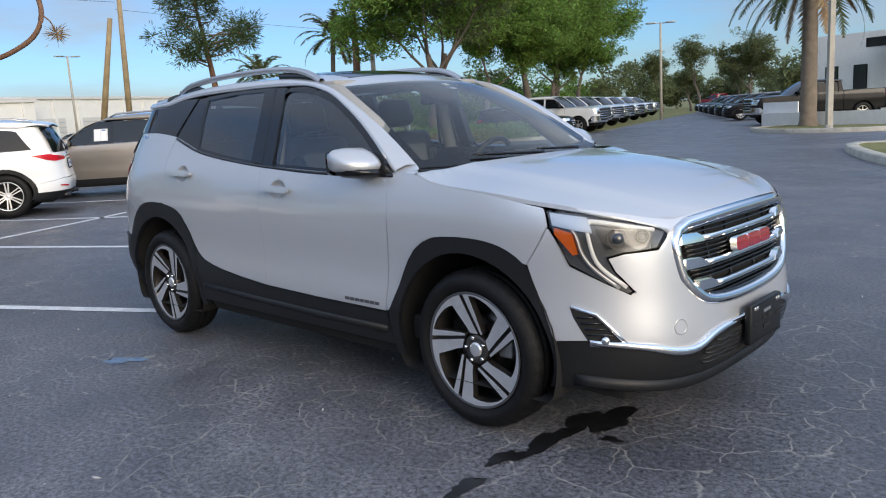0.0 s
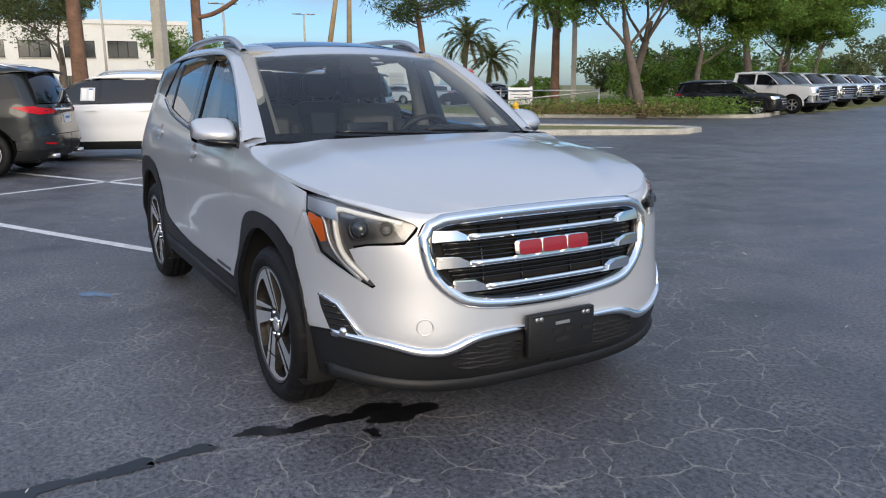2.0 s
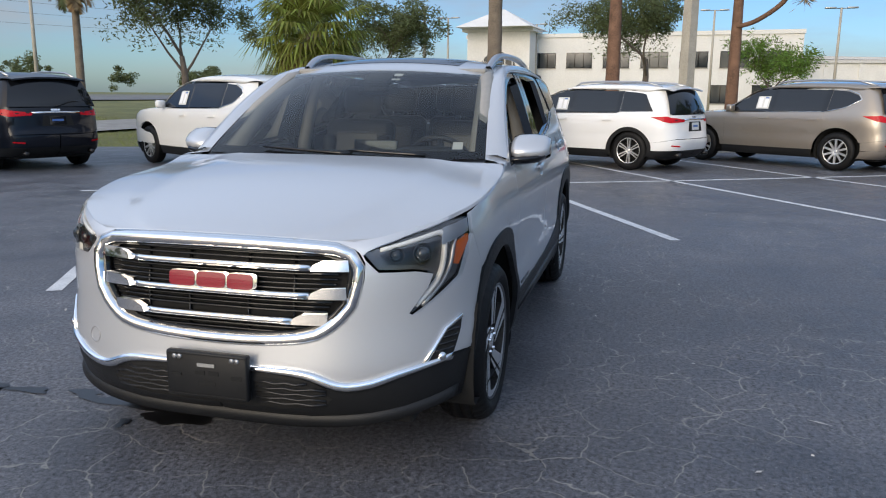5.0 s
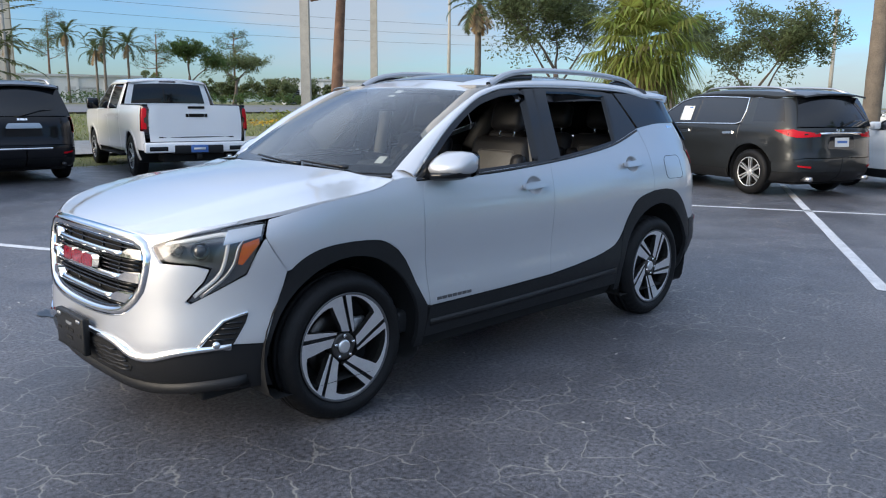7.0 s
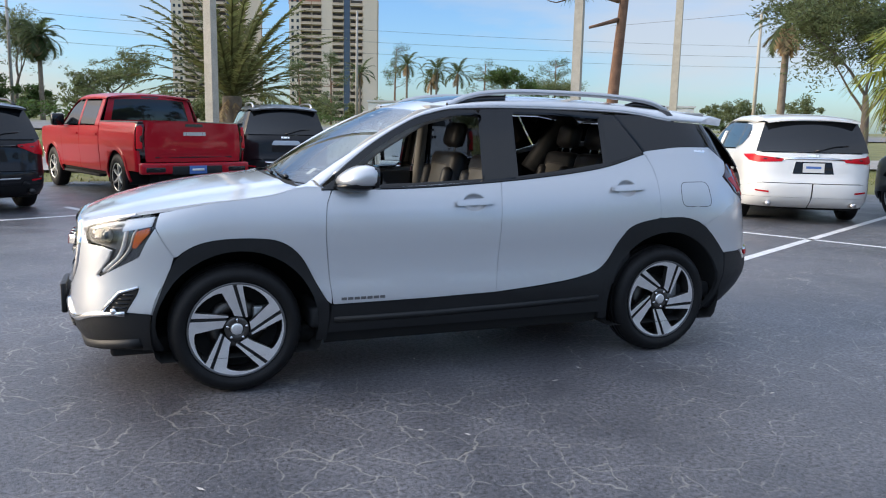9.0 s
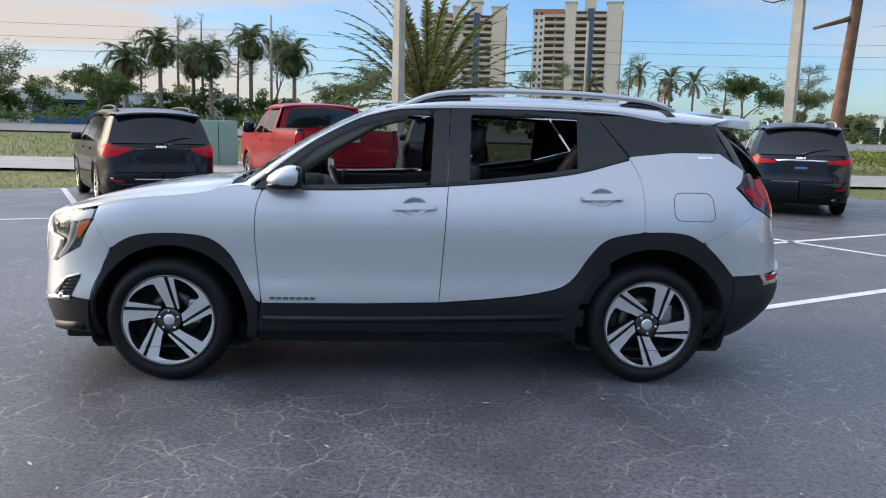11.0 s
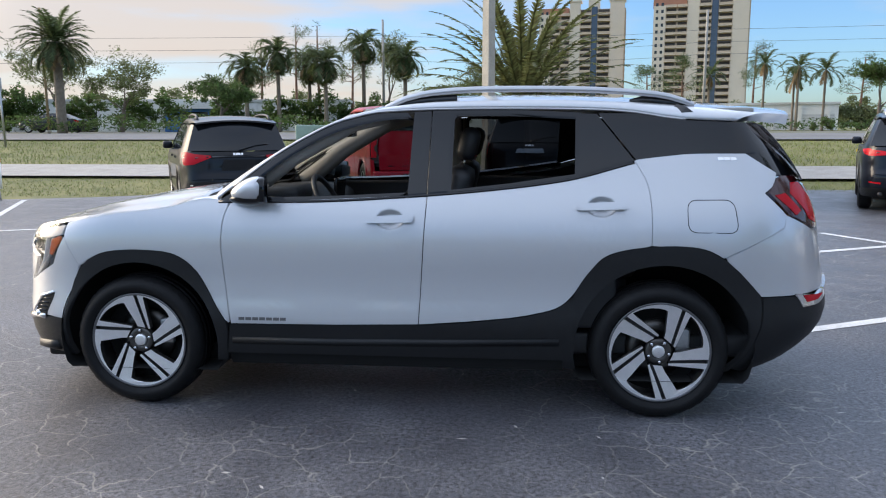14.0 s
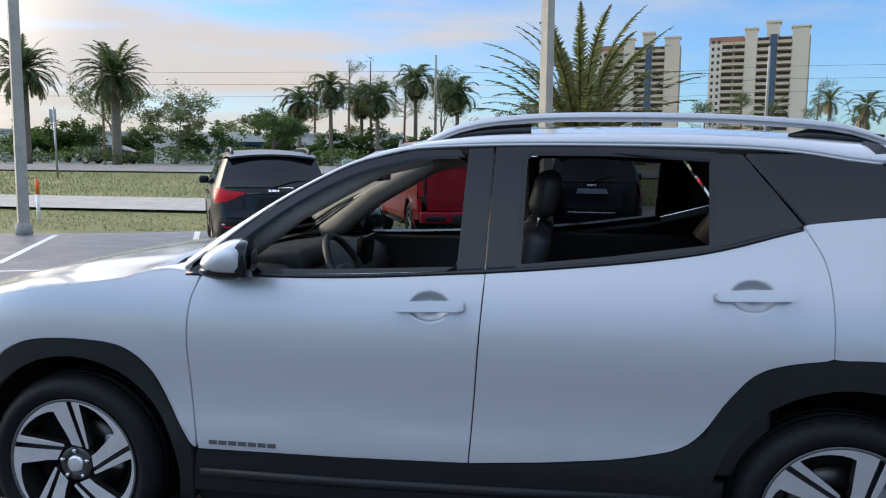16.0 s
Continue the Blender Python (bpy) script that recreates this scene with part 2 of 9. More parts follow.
def asphalt_mat():
    m = mat("asphalt", (0.05, 0.05, 0.055), 0.75)
    nt = m.node_tree
    p = nt.nodes["Principled BSDF"]
    ln = nt.links.new
    co = nt.nodes.new("ShaderNodeTexCoord")

    def noise_node(scale, detail, rough=0.5):
        n = nt.nodes.new("ShaderNodeTexNoise")
        n.inputs["Scale"].default_value, n.inputs["Detail"].default_value, n.inputs["Roughness"].default_value = scale, detail, rough
        ln(co.outputs["Object"], n.inputs["Vector"])
        return n

    grit, patch, wide = noise_node(42, 5, 0.85), noise_node(1.6, 8, 0.62), noise_node(0.22, 4)
    base = nt.nodes.new("ShaderNodeValToRGB")
    base.color_ramp.elements[0].position, base.color_ramp.elements[1].position = 0.26, 0.76
    base.color_ramp.elements[0].color, base.color_ramp.elements[1].color = (0.044, 0.045, 0.053, 1), (0.114, 0.115, 0.127, 1)
    ln(patch.outputs["Fac"], base.inputs["Fac"])
    wr = nt.nodes.new("ShaderNodeMapRange")
    wr.inputs["From Min"].default_value, wr.inputs["From Max"].default_value = 0.3, 0.7
    wr.inputs["To Min"].default_value, wr.inputs["To Max"].default_value = 0.75, 1.3
    ln(wide.outputs["Fac"], wr.inputs["Value"])
    gr = nt.nodes.new("ShaderNodeMapRange")
    gr.inputs["From Min"].default_value, gr.inputs["From Max"].default_value = 0.36, 0.66
    gr.inputs["To Min"].default_value, gr.inputs["To Max"].default_value = 0.12, 2.3
    ln(grit.outputs["Fac"], gr.inputs["Value"])
    mul = nt.nodes.new("ShaderNodeMath")
    mul.operation = "MULTIPLY"
    ln(wr.outputs[0], mul.inputs[0])
    ln(gr.outputs[0], mul.inputs[1])
    tone = nt.nodes.new("ShaderNodeVectorMath")
    tone.operation = "SCALE"
    ln(base.outputs["Color"], tone.inputs[0])
    ln(mul.outputs[0], tone.inputs["Scale"])
    # pale chips of stone here and there
    chip = nt.nodes.new("ShaderNodeTexVoronoi")
    chip.inputs["Scale"].default_value = 60
    ln(co.outputs["Object"], chip.inputs["Vector"])
    cd = nt.nodes.new("ShaderNodeMapRange")
    cd.inputs["From Min"].default_value, cd.inputs["From Max"].default_value = 0.10, 0.26
    cd.inputs["To Min"].default_value, cd.inputs["To Max"].default_value = 1.0, 0.0
    ln(chip.outputs["Distance"], cd.inputs["Value"])
    pick = nt.nodes.new("ShaderNodeSeparateColor")
    ln(chip.outputs["Color"], pick.inputs["Color"])
    few = nt.nodes.new("ShaderNodeMath")
    few.operation, few.inputs[1].default_value = "GREATER_THAN", 0.86
    ln(pick.outputs[0], few.inputs[0])
    spot = nt.nodes.new("ShaderNodeMath")
    spot.operation = "MULTIPLY"
    ln(cd.outputs[0], spot.inputs[0])
    ln(few.outputs[0], spot.inputs[1])
    chips = nt.nodes.new("ShaderNodeMixRGB")
    chips.inputs["Color2"].default_value = (0.26, 0.26, 0.26, 1)
    ln(spot.outputs[0], chips.inputs["Fac"])
    ln(tone.outputs["Vector"], chips.inputs["Color1"])
    # hairline cracks with pale grit in them, in some areas only
    warp = nt.nodes.new("ShaderNodeMixRGB")
    warp.blend_type, warp.inputs["Fac"].default_value = "ADD", 0.22
    wz = noise_node(3.5, 5)
    ln(co.outputs["Object"], warp.inputs["Color1"])
    ln(wz.outputs["Color"], warp.inputs["Color2"])
    vor = nt.nodes.new("ShaderNodeTexVoronoi")
    vor.feature = "DISTANCE_TO_EDGE"
    vor.inputs["Scale"].default_value = 4.2
    ln(warp.outputs["Color"], vor.inputs["Vector"])
    cr = nt.nodes.new("ShaderNodeMapRange")
    cr.inputs["From Min"].default_value, cr.inputs["From Max"].default_value = 0.004, 0.020
    cr.inputs["To Min"].default_value, cr.inputs["To Max"].default_value = 1.0, 0.0
    ln(vor.outputs["Distance"], cr.inputs["Value"])
    where = noise_node(0.55, 3)
    wm = nt.nodes.new("ShaderNodeMapRange")
    wm.inputs["From Min"].default_value, wm.inputs["From Max"].default_value = 0.40, 0.55
    ln(where.outputs["Fac"], wm.inputs["Value"])
    brk = noise_node(9, 3)
    bk = nt.nodes.new("ShaderNodeMapRange")
    bk.inputs["From Min"].default_value, bk.inputs["From Max"].default_value = 0.38, 0.52
    ln(brk.outputs["Fac"], bk.inputs["Value"])
    m1, m2, m3 = (nt.nodes.new("ShaderNodeMath") for _ in range(3))
    for node in (m1, m2, m3):
        node.operation = "MULTIPLY"
    ln(cr.outputs[0], m1.inputs[0])
    ln(wm.outputs[0], m1.inputs[1])
    ln(m1.outputs[0], m2.inputs[0])
    ln(bk.outputs[0], m2.inputs[1])
    m3.inputs[1].default_value = 0.68
    ln(m2.outputs[0], m3.inputs[0])
    crack = nt.nodes.new("ShaderNodeMixRGB")
    crack.inputs["Color2"].default_value = (0.34, 0.33, 0.29, 1)
    ln(m3.outputs[0], crack.inputs["Fac"])
    ln(chips.outputs["Color"], crack.inputs["Color1"])
    ln(crack.outputs["Color"], p.inputs["Base Color"])
    rr = nt.nodes.new("ShaderNodeMapRange")
    rr.inputs["From Min"].default_value, rr.inputs["From Max"].default_value = 0.35, 0.68
    rr.inputs["To Min"].default_value, rr.inputs["To Max"].default_value = 0.36, 0.62
    ln(patch.outputs["Fac"], rr.inputs["Value"])
    ln(rr.outputs[0], p.inputs["Roughness"])
    b = nt.nodes.new("ShaderNodeBump")
    b.inputs["Strength"].default_value, b.inputs["Distance"].default_value = 0.8, 0.006
    ln(grit.outputs["Fac"], b.inputs["Height"])
    ln(b.outputs["Normal"], p.inputs["Normal"])
    return m


def leaf_mat(name, color, amount=0.5, rough=0.55):
    """Leaves: each with its own tone, and light that shines through."""
    m = mat(name, color, rough, island=amount, spec=0.3)
    nt = m.node_tree
    p = nt.nodes["Principled BSDF"]
    out = next(n for n in nt.nodes if n.type == "OUTPUT_MATERIAL")
    tr, mix = nt.nodes.new("ShaderNodeBsdfTranslucent"), nt.nodes.new("ShaderNodeMixShader")
    src = p.inputs["Base Color"].links[0].from_socket
    nt.links.new(src, tr.inputs["Color"])
    mix.inputs[0].default_value = 0.5
    nt.links.new(p.outputs[0], mix.inputs[1])
    nt.links.new(tr.outputs[0], mix.inputs[2])
    nt.links.new(mix.outputs[0], out.inputs["Surface"])
    return m


M = dict(
    asphalt=asphalt_mat(),
    grass=mat("grass", (0.135, 0.165, 0.042), 0.9, var=0.45, scale=0.6, bump=0.9, bump_scale=30, tint=(0.22, 0.20, 0.065)),
    blade=mat("grass_blade", (0.19, 0.22, 0.06), 0.8, island=0.3),
    concrete=mat("concrete", (0.33, 0.31, 0.28), 0.85, var=0.25, scale=2, bump=0.3),
    kerb=mat("kerb_concrete", (0.36, 0.34, 0.29), 0.85, var=0.35, scale=3, bump=0.4),
    road=mat("road_asphalt", (0.16, 0.155, 0.15), 0.85, var=0.2, scale=0.5, bump=0.3, bump_scale=120),
    line=mat("line_paint", (0.62, 0.62, 0.62), 0.6, var=0.28, scale=6, bump=0.3, bump_scale=200),
    silver=paint_mat("silver_paint", (0.54, 0.552, 0.572), 0.48, 0.36),
    white=paint_mat("white_paint", (0.78, 0.78, 0.77), 0.0, 0.4, 0.02),
    pearl=paint_mat("pearl_paint", (0.72, 0.72, 0.70), 0.0, 0.4, 0.02),
    tan=paint_mat("tan_paint", (0.30, 0.265, 0.225), 0.6, 0.35),
    black=paint_mat("black_paint", (0.006, 0.006, 0.008), 0.0, 0.4, coat=0.5),
    grey=paint_mat("grey_paint", (0.026, 0.029, 0.031), 0.4, 0.35, coat=0.6),
    navy=paint_mat("navy_paint", (0.006, 0.008, 0.014), 0.2, 0.35, coat=0.5),
    red=paint_mat("red_paint", (0.33, 0.002, 0.012), 0.1, 0.45, coat=0.45),
    cladding=mat("black_cladding", (0.011, 0.0115, 0.0125), 0.46, var=0.15, scale=5, bump=0.12, bump_scale=500, spec=0.3),
    gloss=mat("gloss_black", (0.006, 0.0065, 0.008), 0.06, spec=0.45),
    # black for dark parts, and for shade painted into gaps and cavities
    dark=mat("black_trim_gap_shade", (0.006, 0.006, 0.006), 0.9),
    chrome=mat("chrome", (0.80, 0.80, 0.80), 0.08, 1.0),
    satin=mat("satin_silver", (0.50, 0.50, 0.51), 0.28, 0.9),
    alloy=mat("machined_alloy", (0.83, 0.83, 0.83), 0.3, 0.85, var=0.08, scale=30),
    rimgrey=mat("rim_lip_grey", (0.16, 0.16, 0.165), 0.35, 0.8),
    pocket=mat("rim_pocket_grey", (0.085, 0.08, 0.075), 0.38, 0.8, var=0.2, scale=9),
    gunmetal=mat("gunmetal", (0.035, 0.035, 0.037), 0.35, 0.6),
    tyre=mat("tyre_rubber", (0.0075, 0.0075, 0.008), 0.55, spec=0.2, var=0.3, scale=12, bump=0.25, bump_scale=140),
    disc=mat("brake_disc", (0.10, 0.095, 0.09), 0.4, 1.0, var=0.2, scale=20),
    glass=glass_mat("clear_glass", (0.62, 0.68, 0.68)),
    sideglass=glass_mat("side_glass", (0.45, 0.52, 0.53), ior=1.8),
    privacy=glass_mat("privacy_glass", (0.12, 0.13, 0.14), ior=1.85),
    lens=glass_mat("lamp_lens", (0.92, 0.93, 0.93)),
    mirror=mat("mirror_glass", (0.8, 0.82, 0.85), 0.02, 1.0),
    lamphouse=mat("lamp_house", (0.12, 0.12, 0.125), 0.22, 0.6),
    daylight=mat("daylight_strip", (0.80, 0.80, 0.79), 0.25, coat=0.5),
    lamp=mat("lamp_bowl", (0.75, 0.75, 0.75), 0.12, 1.0),
    amber=mat("amber_reflector", (0.55, 0.11, 0.008), 0.25, coat=0.6),
    redlens=mat("red_lens", (0.46, 0.006, 0.014), 0.2, spec=0.2),
    darkred=mat("dark_red_lens", (0.035, 0.003, 0.004), 0.12, coat=0.5),
    badge=mat("red_badge", (0.24, 0.006, 0.022), 0.2, coat=1.0),
    leather=mat("dark_leather", (0.020, 0.020, 0.022), 0.45, var=0.2, scale=8, bump=0.15, bump_scale=300),
    leather_light=mat("grey_leather", (0.13, 0.125, 0.115), 0.5, var=0.15, scale=8),
    plastic=mat("interior_plastic", (0.025, 0.026, 0.028), 0.6, var=0.1, scale=9, bump=0.1, bump_scale=400),
    fabric=mat("headliner", (0.30, 0.29, 0.27), 0.9, var=0.08, scale=20),
    paper=mat("paper", (0.62, 0.62, 0.60), 0.7),
    blueprint=mat("blue_ink", (0.06, 0.14, 0.38), 0.6),
    bark=mat("bark", (0.13, 0.105, 0.085), 0.9, var=0.4, scale=3, bump=0.9, bump_scale=14),
    pinebark=mat("pine_bark", (0.17, 0.095, 0.06), 0.9, var=0.5, scale=3.5, bump=1.0, bump_scale=16),
    palmbark=mat("palm_bark", (0.18, 0.145, 0.11), 0.9, var=0.35, scale=4, bump=0.9, bump_scale=18),
    timber=mat("pole_timber", (0.30, 0.22, 0.12), 0.85, var=0.3, scale=2, bump=0.4, bump_scale=40),
    leaf=leaf_mat("oak_leaf", (0.16, 0.255, 0.05), 0.55),
    leaf_dull=leaf_mat("dull_leaf", (0.14, 0.165, 0.072), 0.5),
    needle=leaf_mat("pine_needle", (0.085, 0.12, 0.045), 0.5),
    frond=leaf_mat("palm_frond", (0.075, 0.10, 0.04), 0.45),
    frond_sun=leaf_mat("sunlit_frond", (0.125, 0.135, 0.05), 0.5),
    frond_warm=leaf_mat("fan_frond", (0.22, 0.25, 0.055), 0.55),
    frond_dry=mat("dry_frond", (0.26, 0.18, 0.09), 0.8, island=0.4),
    hedge=leaf_mat("hedge_leaf", (0.075, 0.12, 0.035), 0.5),
    stucco=mat("white_stucco", (0.70, 0.69, 0.66), 0.9, var=0.08, scale=0.8, bump=0.2),
    cream=mat("cream_stucco", (0.50, 0.39, 0.29), 0.9, var=0.08, scale=0.2),
    pale=mat("pale_stucco", (0.62, 0.53, 0.42), 0.9, var=0.06, scale=0.2),
    rust=mat("terracotta_band", (0.36, 0.17, 0.11), 0.9, var=0.1, scale=0.3),
    carglass=mat("dark_car_glass", (0.008, 0.009, 0.011), 0.04, spec=0.5),
    window=mat("window_glass", (0.02, 0.025, 0.03), 0.08, spec=0.8),
    bluewall=mat("blue_wall", (0.05, 0.16, 0.42), 0.8, var=0.1),
    rooftile=mat("roof_metal", (0.55, 0.54, 0.52), 0.6, var=0.1),
    steel=mat("galvanised_steel", (0.38, 0.39, 0.40), 0.45, 0.8, var=0.2, scale=6),
    lamp_post=mat("pole_concrete", (0.40, 0.37, 0.31), 0.8, var=0.2, scale=3, bump=0.2),
    signred=mat("sign_red", (0.55, 0.02, 0.02), 0.5),
    signwhite=mat("sign_white", (0.80, 0.80, 0.80), 0.5, var=0.05),
    yellow=mat("hydrant_yellow", (0.75, 0.45, 0.03), 0.45, var=0.1),
    orange=mat("marker_orange", (0.75, 0.16, 0.02), 0.6),
    ubox=mat("utility_green", (0.22, 0.30, 0.24), 0.6, var=0.1),
    stain=mat("wet_stain", (0.010, 0.010, 0.011), 0.30, var=0.3, scale=9),
    bluestain=mat("blue_stain", (0.13, 0.20, 0.30), 0.7, var=0.4, scale=20),
    litter=mat("pale_litter", (0.55, 0.52, 0.47), 0.8),
    mulch=mat("mulch", (0.12, 0.07, 0.04), 0.95, var=0.5, scale=5, bump=1.0),
    flower=mat("yellow_flowers", (0.6, 0.38, 0.03), 0.8, island=0.4),
    wire=mat("cable", (0.09, 0.09, 0.10), 0.7),
)


# ---- mesh helpers ----
def obj_from(name, bm, material, parent=None, label="", smooth=True, normals=None):
    me = bpy.data.meshes.new(name)
    bm.to_mesh(me)
    bm.free()
    me.materials.append(material)
    if smooth:
        me.polygons.foreach_set("use_smooth", [True] * len(me.polygons))
    if normals:
        me.normals_split_custom_set_from_vertices(normals)
    ob = new(name, me)
    ob.parent = parent
    if label:
        ob["label"] = label
    return ob


part = obj_from


def from_arrays(name, verts, faces, material, parent=None, label="", smooth=False):
    me = bpy.data.meshes.new(name)
    me.from_pydata([tuple(v) for v in verts], [], [tuple(f) for f in faces])
    me.materials.append(material)
    if smooth:
        me.polygons.foreach_set("use_smooth", [True] * len(me.polygons))
    ob = new(name, me)
    ob.parent = parent
    if label:
        ob["label"] = label
    return ob


def thing(name, label, category, group="", m=None, kind=""):
    ob = new(name)
    ob.empty_display_size = 0.1
    if m is not None:
        ob.matrix_basis = m
    return tagged(ob, label, category, group, kind)


def box(bm, x0, x1, y0, y1, z0, z1, bevel=0.0, m=None, seg=2):
    r = bmesh.ops.create_cube(bm, size=1.0)
    vs = r["verts"]
    for v in vs:
        v.co = Vector(((x0 + x1) / 2 + v.co.x * (x1 - x0), (y0 + y1) / 2 + v.co.y * (y1 - y0), (z0 + z1) / 2 + v.co.z * (z1 - z0)))
    if bevel > 0:
        es = list({e for v in vs for e in v.link_edges})
        r2 = bmesh.ops.bevel(bm, geom=es, offset=bevel, segments=seg, profile=0.5, affect="EDGES")
        vs = list({v for f in r2["faces"] for v in f.verts} | {v for v in vs if v.is_valid})
    if m is not None:
        for v in vs:
            v.co = m @ v.co
    return vs


def new_box(x0, x1, y0, y1, z0, z1, bevel=0.0, m=None):
    bm = bmesh.new()
    box(bm, x0, x1, y0, y1, z0, z1, bevel, m)
    return bm


def tube(bm, pts, radii, n=8, caps=True):
    """A round tube along points, with a radius at each."""
    pts = [Vector(p) for p in pts]
    if isinstance(radii, (int, float)):
        radii = [radii] * len(pts)
    rings = []
    ref = Vector((0, 0, 1))
    for i, p in enumerate(pts):
        d = (pts[min(i + 1, len(pts) - 1)] - pts[max(i - 1, 0)]).normalized()
        if abs(d.dot(ref)) > 0.95:
            ref = Vector((1, 0, 0))
        a = d.cross(ref).normalized()
        b = d.cross(a).normalized()
        rings.append([bm.verts.new(p + radii[i] * (math.cos(2 * math.pi * k / n) * a + math.sin(2 * math.pi * k / n) * b)) for k in range(n)])
    for r0, r1 in zip(rings, rings[1:]):
        for k in range(n):
            bm.faces.new((r0[k], r0[(k + 1) % n], r1[(k + 1) % n], r1[k]))
    if caps:
        bm.faces.new(rings[0][::-1])
        bm.faces.new(rings[-1])


def lathe(bm, prof, n=32, axis="y", m=None, close=False):
    """Turns a profile of (along, radius) round an axis."""
    rings = []
    for a, r in prof:
        ring = []
        for k in range(n):
            c, s = math.cos(2 * math.pi * k / n), math.sin(2 * math.pi * k / n)
            co = Vector((r * c, a, r * s)) if axis == "y" else Vector((r * c, r * s, a))
            ring.append(bm.verts.new(m @ co if m is not None else co))
        rings.append(ring)
    pairs = list(zip(rings, rings[1:]))
    if close:
        pairs.append((rings[-1], rings[0]))
    for r0, r1 in pairs:
        for k in range(n):
            bm.faces.new((r0[k], r1[k], r1[(k + 1) % n], r0[(k + 1) % n]))


def spline(pts, step=0.03):
    """A smooth open curve through 2D or 3D points."""
    p = [np.array(q, float) for q in pts]
    p = [2 * p[0] - p[1]] + p + [2 * p[-1] - p[-2]]
    out = []
    for i in range(1, len(p) - 2):
        a, b, c, d = p[i - 1], p[i], p[i + 1], p[i + 2]
        n = max(1, int(np.linalg.norm(c - b) / step))
        for k in range(n):
            t = k / n
            out.append(0.5 * (2 * b + (c - a) * t + (2 * a - 5 * b + 4 * c - d) * t * t + (3 * b - a - 3 * c + d) * t**3))
    out.append(p[-2])
    return [tuple(float(v) for v in q) for q in out]


def resample(pts, n):
    p = np.array(pts, float)
    s = np.concatenate([[0], np.cumsum(np.linalg.norm(np.diff(p, axis=0), axis=1))])
    t = np.linspace(0, s[-1], n)
    return [tuple(float(np.interp(a, s, p[:, k])) for k in range(p.shape[1])) for a in t]


def smooth_fn(xs, ys):
    """A smooth function through a few points (monotone cubic), as a table."""
    xs, ys = np.array(xs, float), np.array(ys, float)
    d = np.diff(ys) / np.diff(xs)
    m = np.zeros(len(xs))
    m[0], m[-1] = d[0], d[-1]
    for i in range(1, len(xs) - 1):
        m[i] = 0 if d[i - 1] * d[i] <= 0 else 2 * d[i - 1] * d[i] / (d[i - 1] + d[i])
    gx = np.linspace(xs[0], xs[-1], 500)
    k = np.clip(np.searchsorted(xs, gx) - 1, 0, len(xs) - 2)
    h = xs[k + 1] - xs[k]
    t = (gx - xs[k]) / h
    gy = (2 * t**3 - 3 * t**2 + 1) * ys[k] + (t**3 - 2 * t**2 + t) * h * m[k] + (3 * t**2 - 2 * t**3) * ys[k + 1] + (t**3 - t**2) * h * m[k + 1]
    x0, scale, last = xs[0], 499 / (xs[-1] - xs[0]), 499
    gy = gy.tolist()

    def fn(x):
        f = (x - x0) * scale
        if f <= 0:
            return gy[0]
        if f >= last:
            return gy[-1]
        i = int(f)
        return gy[i] + (gy[i + 1] - gy[i]) * (f - i)

    return fn


def area2(poly):
    return sum(a[0] * b[1] - b[0] * a[1] for a, b in zip(poly, poly[1:] + poly[:1])) / 2


def shrink(poly, g):
    """Moves a polygon's outline inwards by g."""
    if area2(poly) < 0:
        poly = poly[::-1]
    out, n = [], len(poly)
    for i in range(n):
        a, b, c = (Vector(poly[(i + k) % n][:2]) for k in (-1, 0, 1))
        e1, e2 = (b - a), (c - b)
        if e1.length < 1e-6 or e2.length < 1e-6:
            continue
        n1, n2 = Vector((-e1.y, e1.x)).normalized(), Vector((-e2.y, e2.x)).normalized()
        m = n1 + n2
        m = m / max(0.35, m.length_squared) * 2 if m.length > 0.2 else n1
        out.append(tuple(b + m * g * 0.5 * 2 / 2 * 1.0))
    return out


def fillet(poly, r, seg=4):
    """Rounds the corners of a polygon."""
    out, n = [], len(poly)
    for i in range(n):
        a, b, c = (Vector(poly[(i + k) % n]) for k in (-1, 0, 1))
        d1, d2 = (a - b), (c - b)
        q = min(r, d1.length * 0.45, d2.length * 0.45)
        p1, p2 = b + d1.normalized() * q, b + d2.normalized() * q
        for k in range(seg + 1):
            t = k / seg
            out.append(tuple((1 - t) ** 2 * p1 + 2 * t * (1 - t) * b + t * t * p2))
    return out


class Surface:
    """A mapping from (u, v) to space, with normals; sign flips the side."""

    def __init__(self, fn, flip=1.0, mirror=False):
        self.fn, self.flip, self.mirror = fn, flip, mirror

    def at(self, u, v, off=0.0):
        e = 0.004
        p = self.fn(u, v)
        du, dv = self.fn(u + e, v) - self.fn(u - e, v), self.fn(u, v + e) - self.fn(u, v - e)
        n = du.cross(dv)
        n = n.normalized() * self.flip if n.length > 1e-12 else Vector((0, 0, 1))
        p = p + n * off
        if self.mirror:
            p.y, n.y = -p.y, -n.y
        return p, n


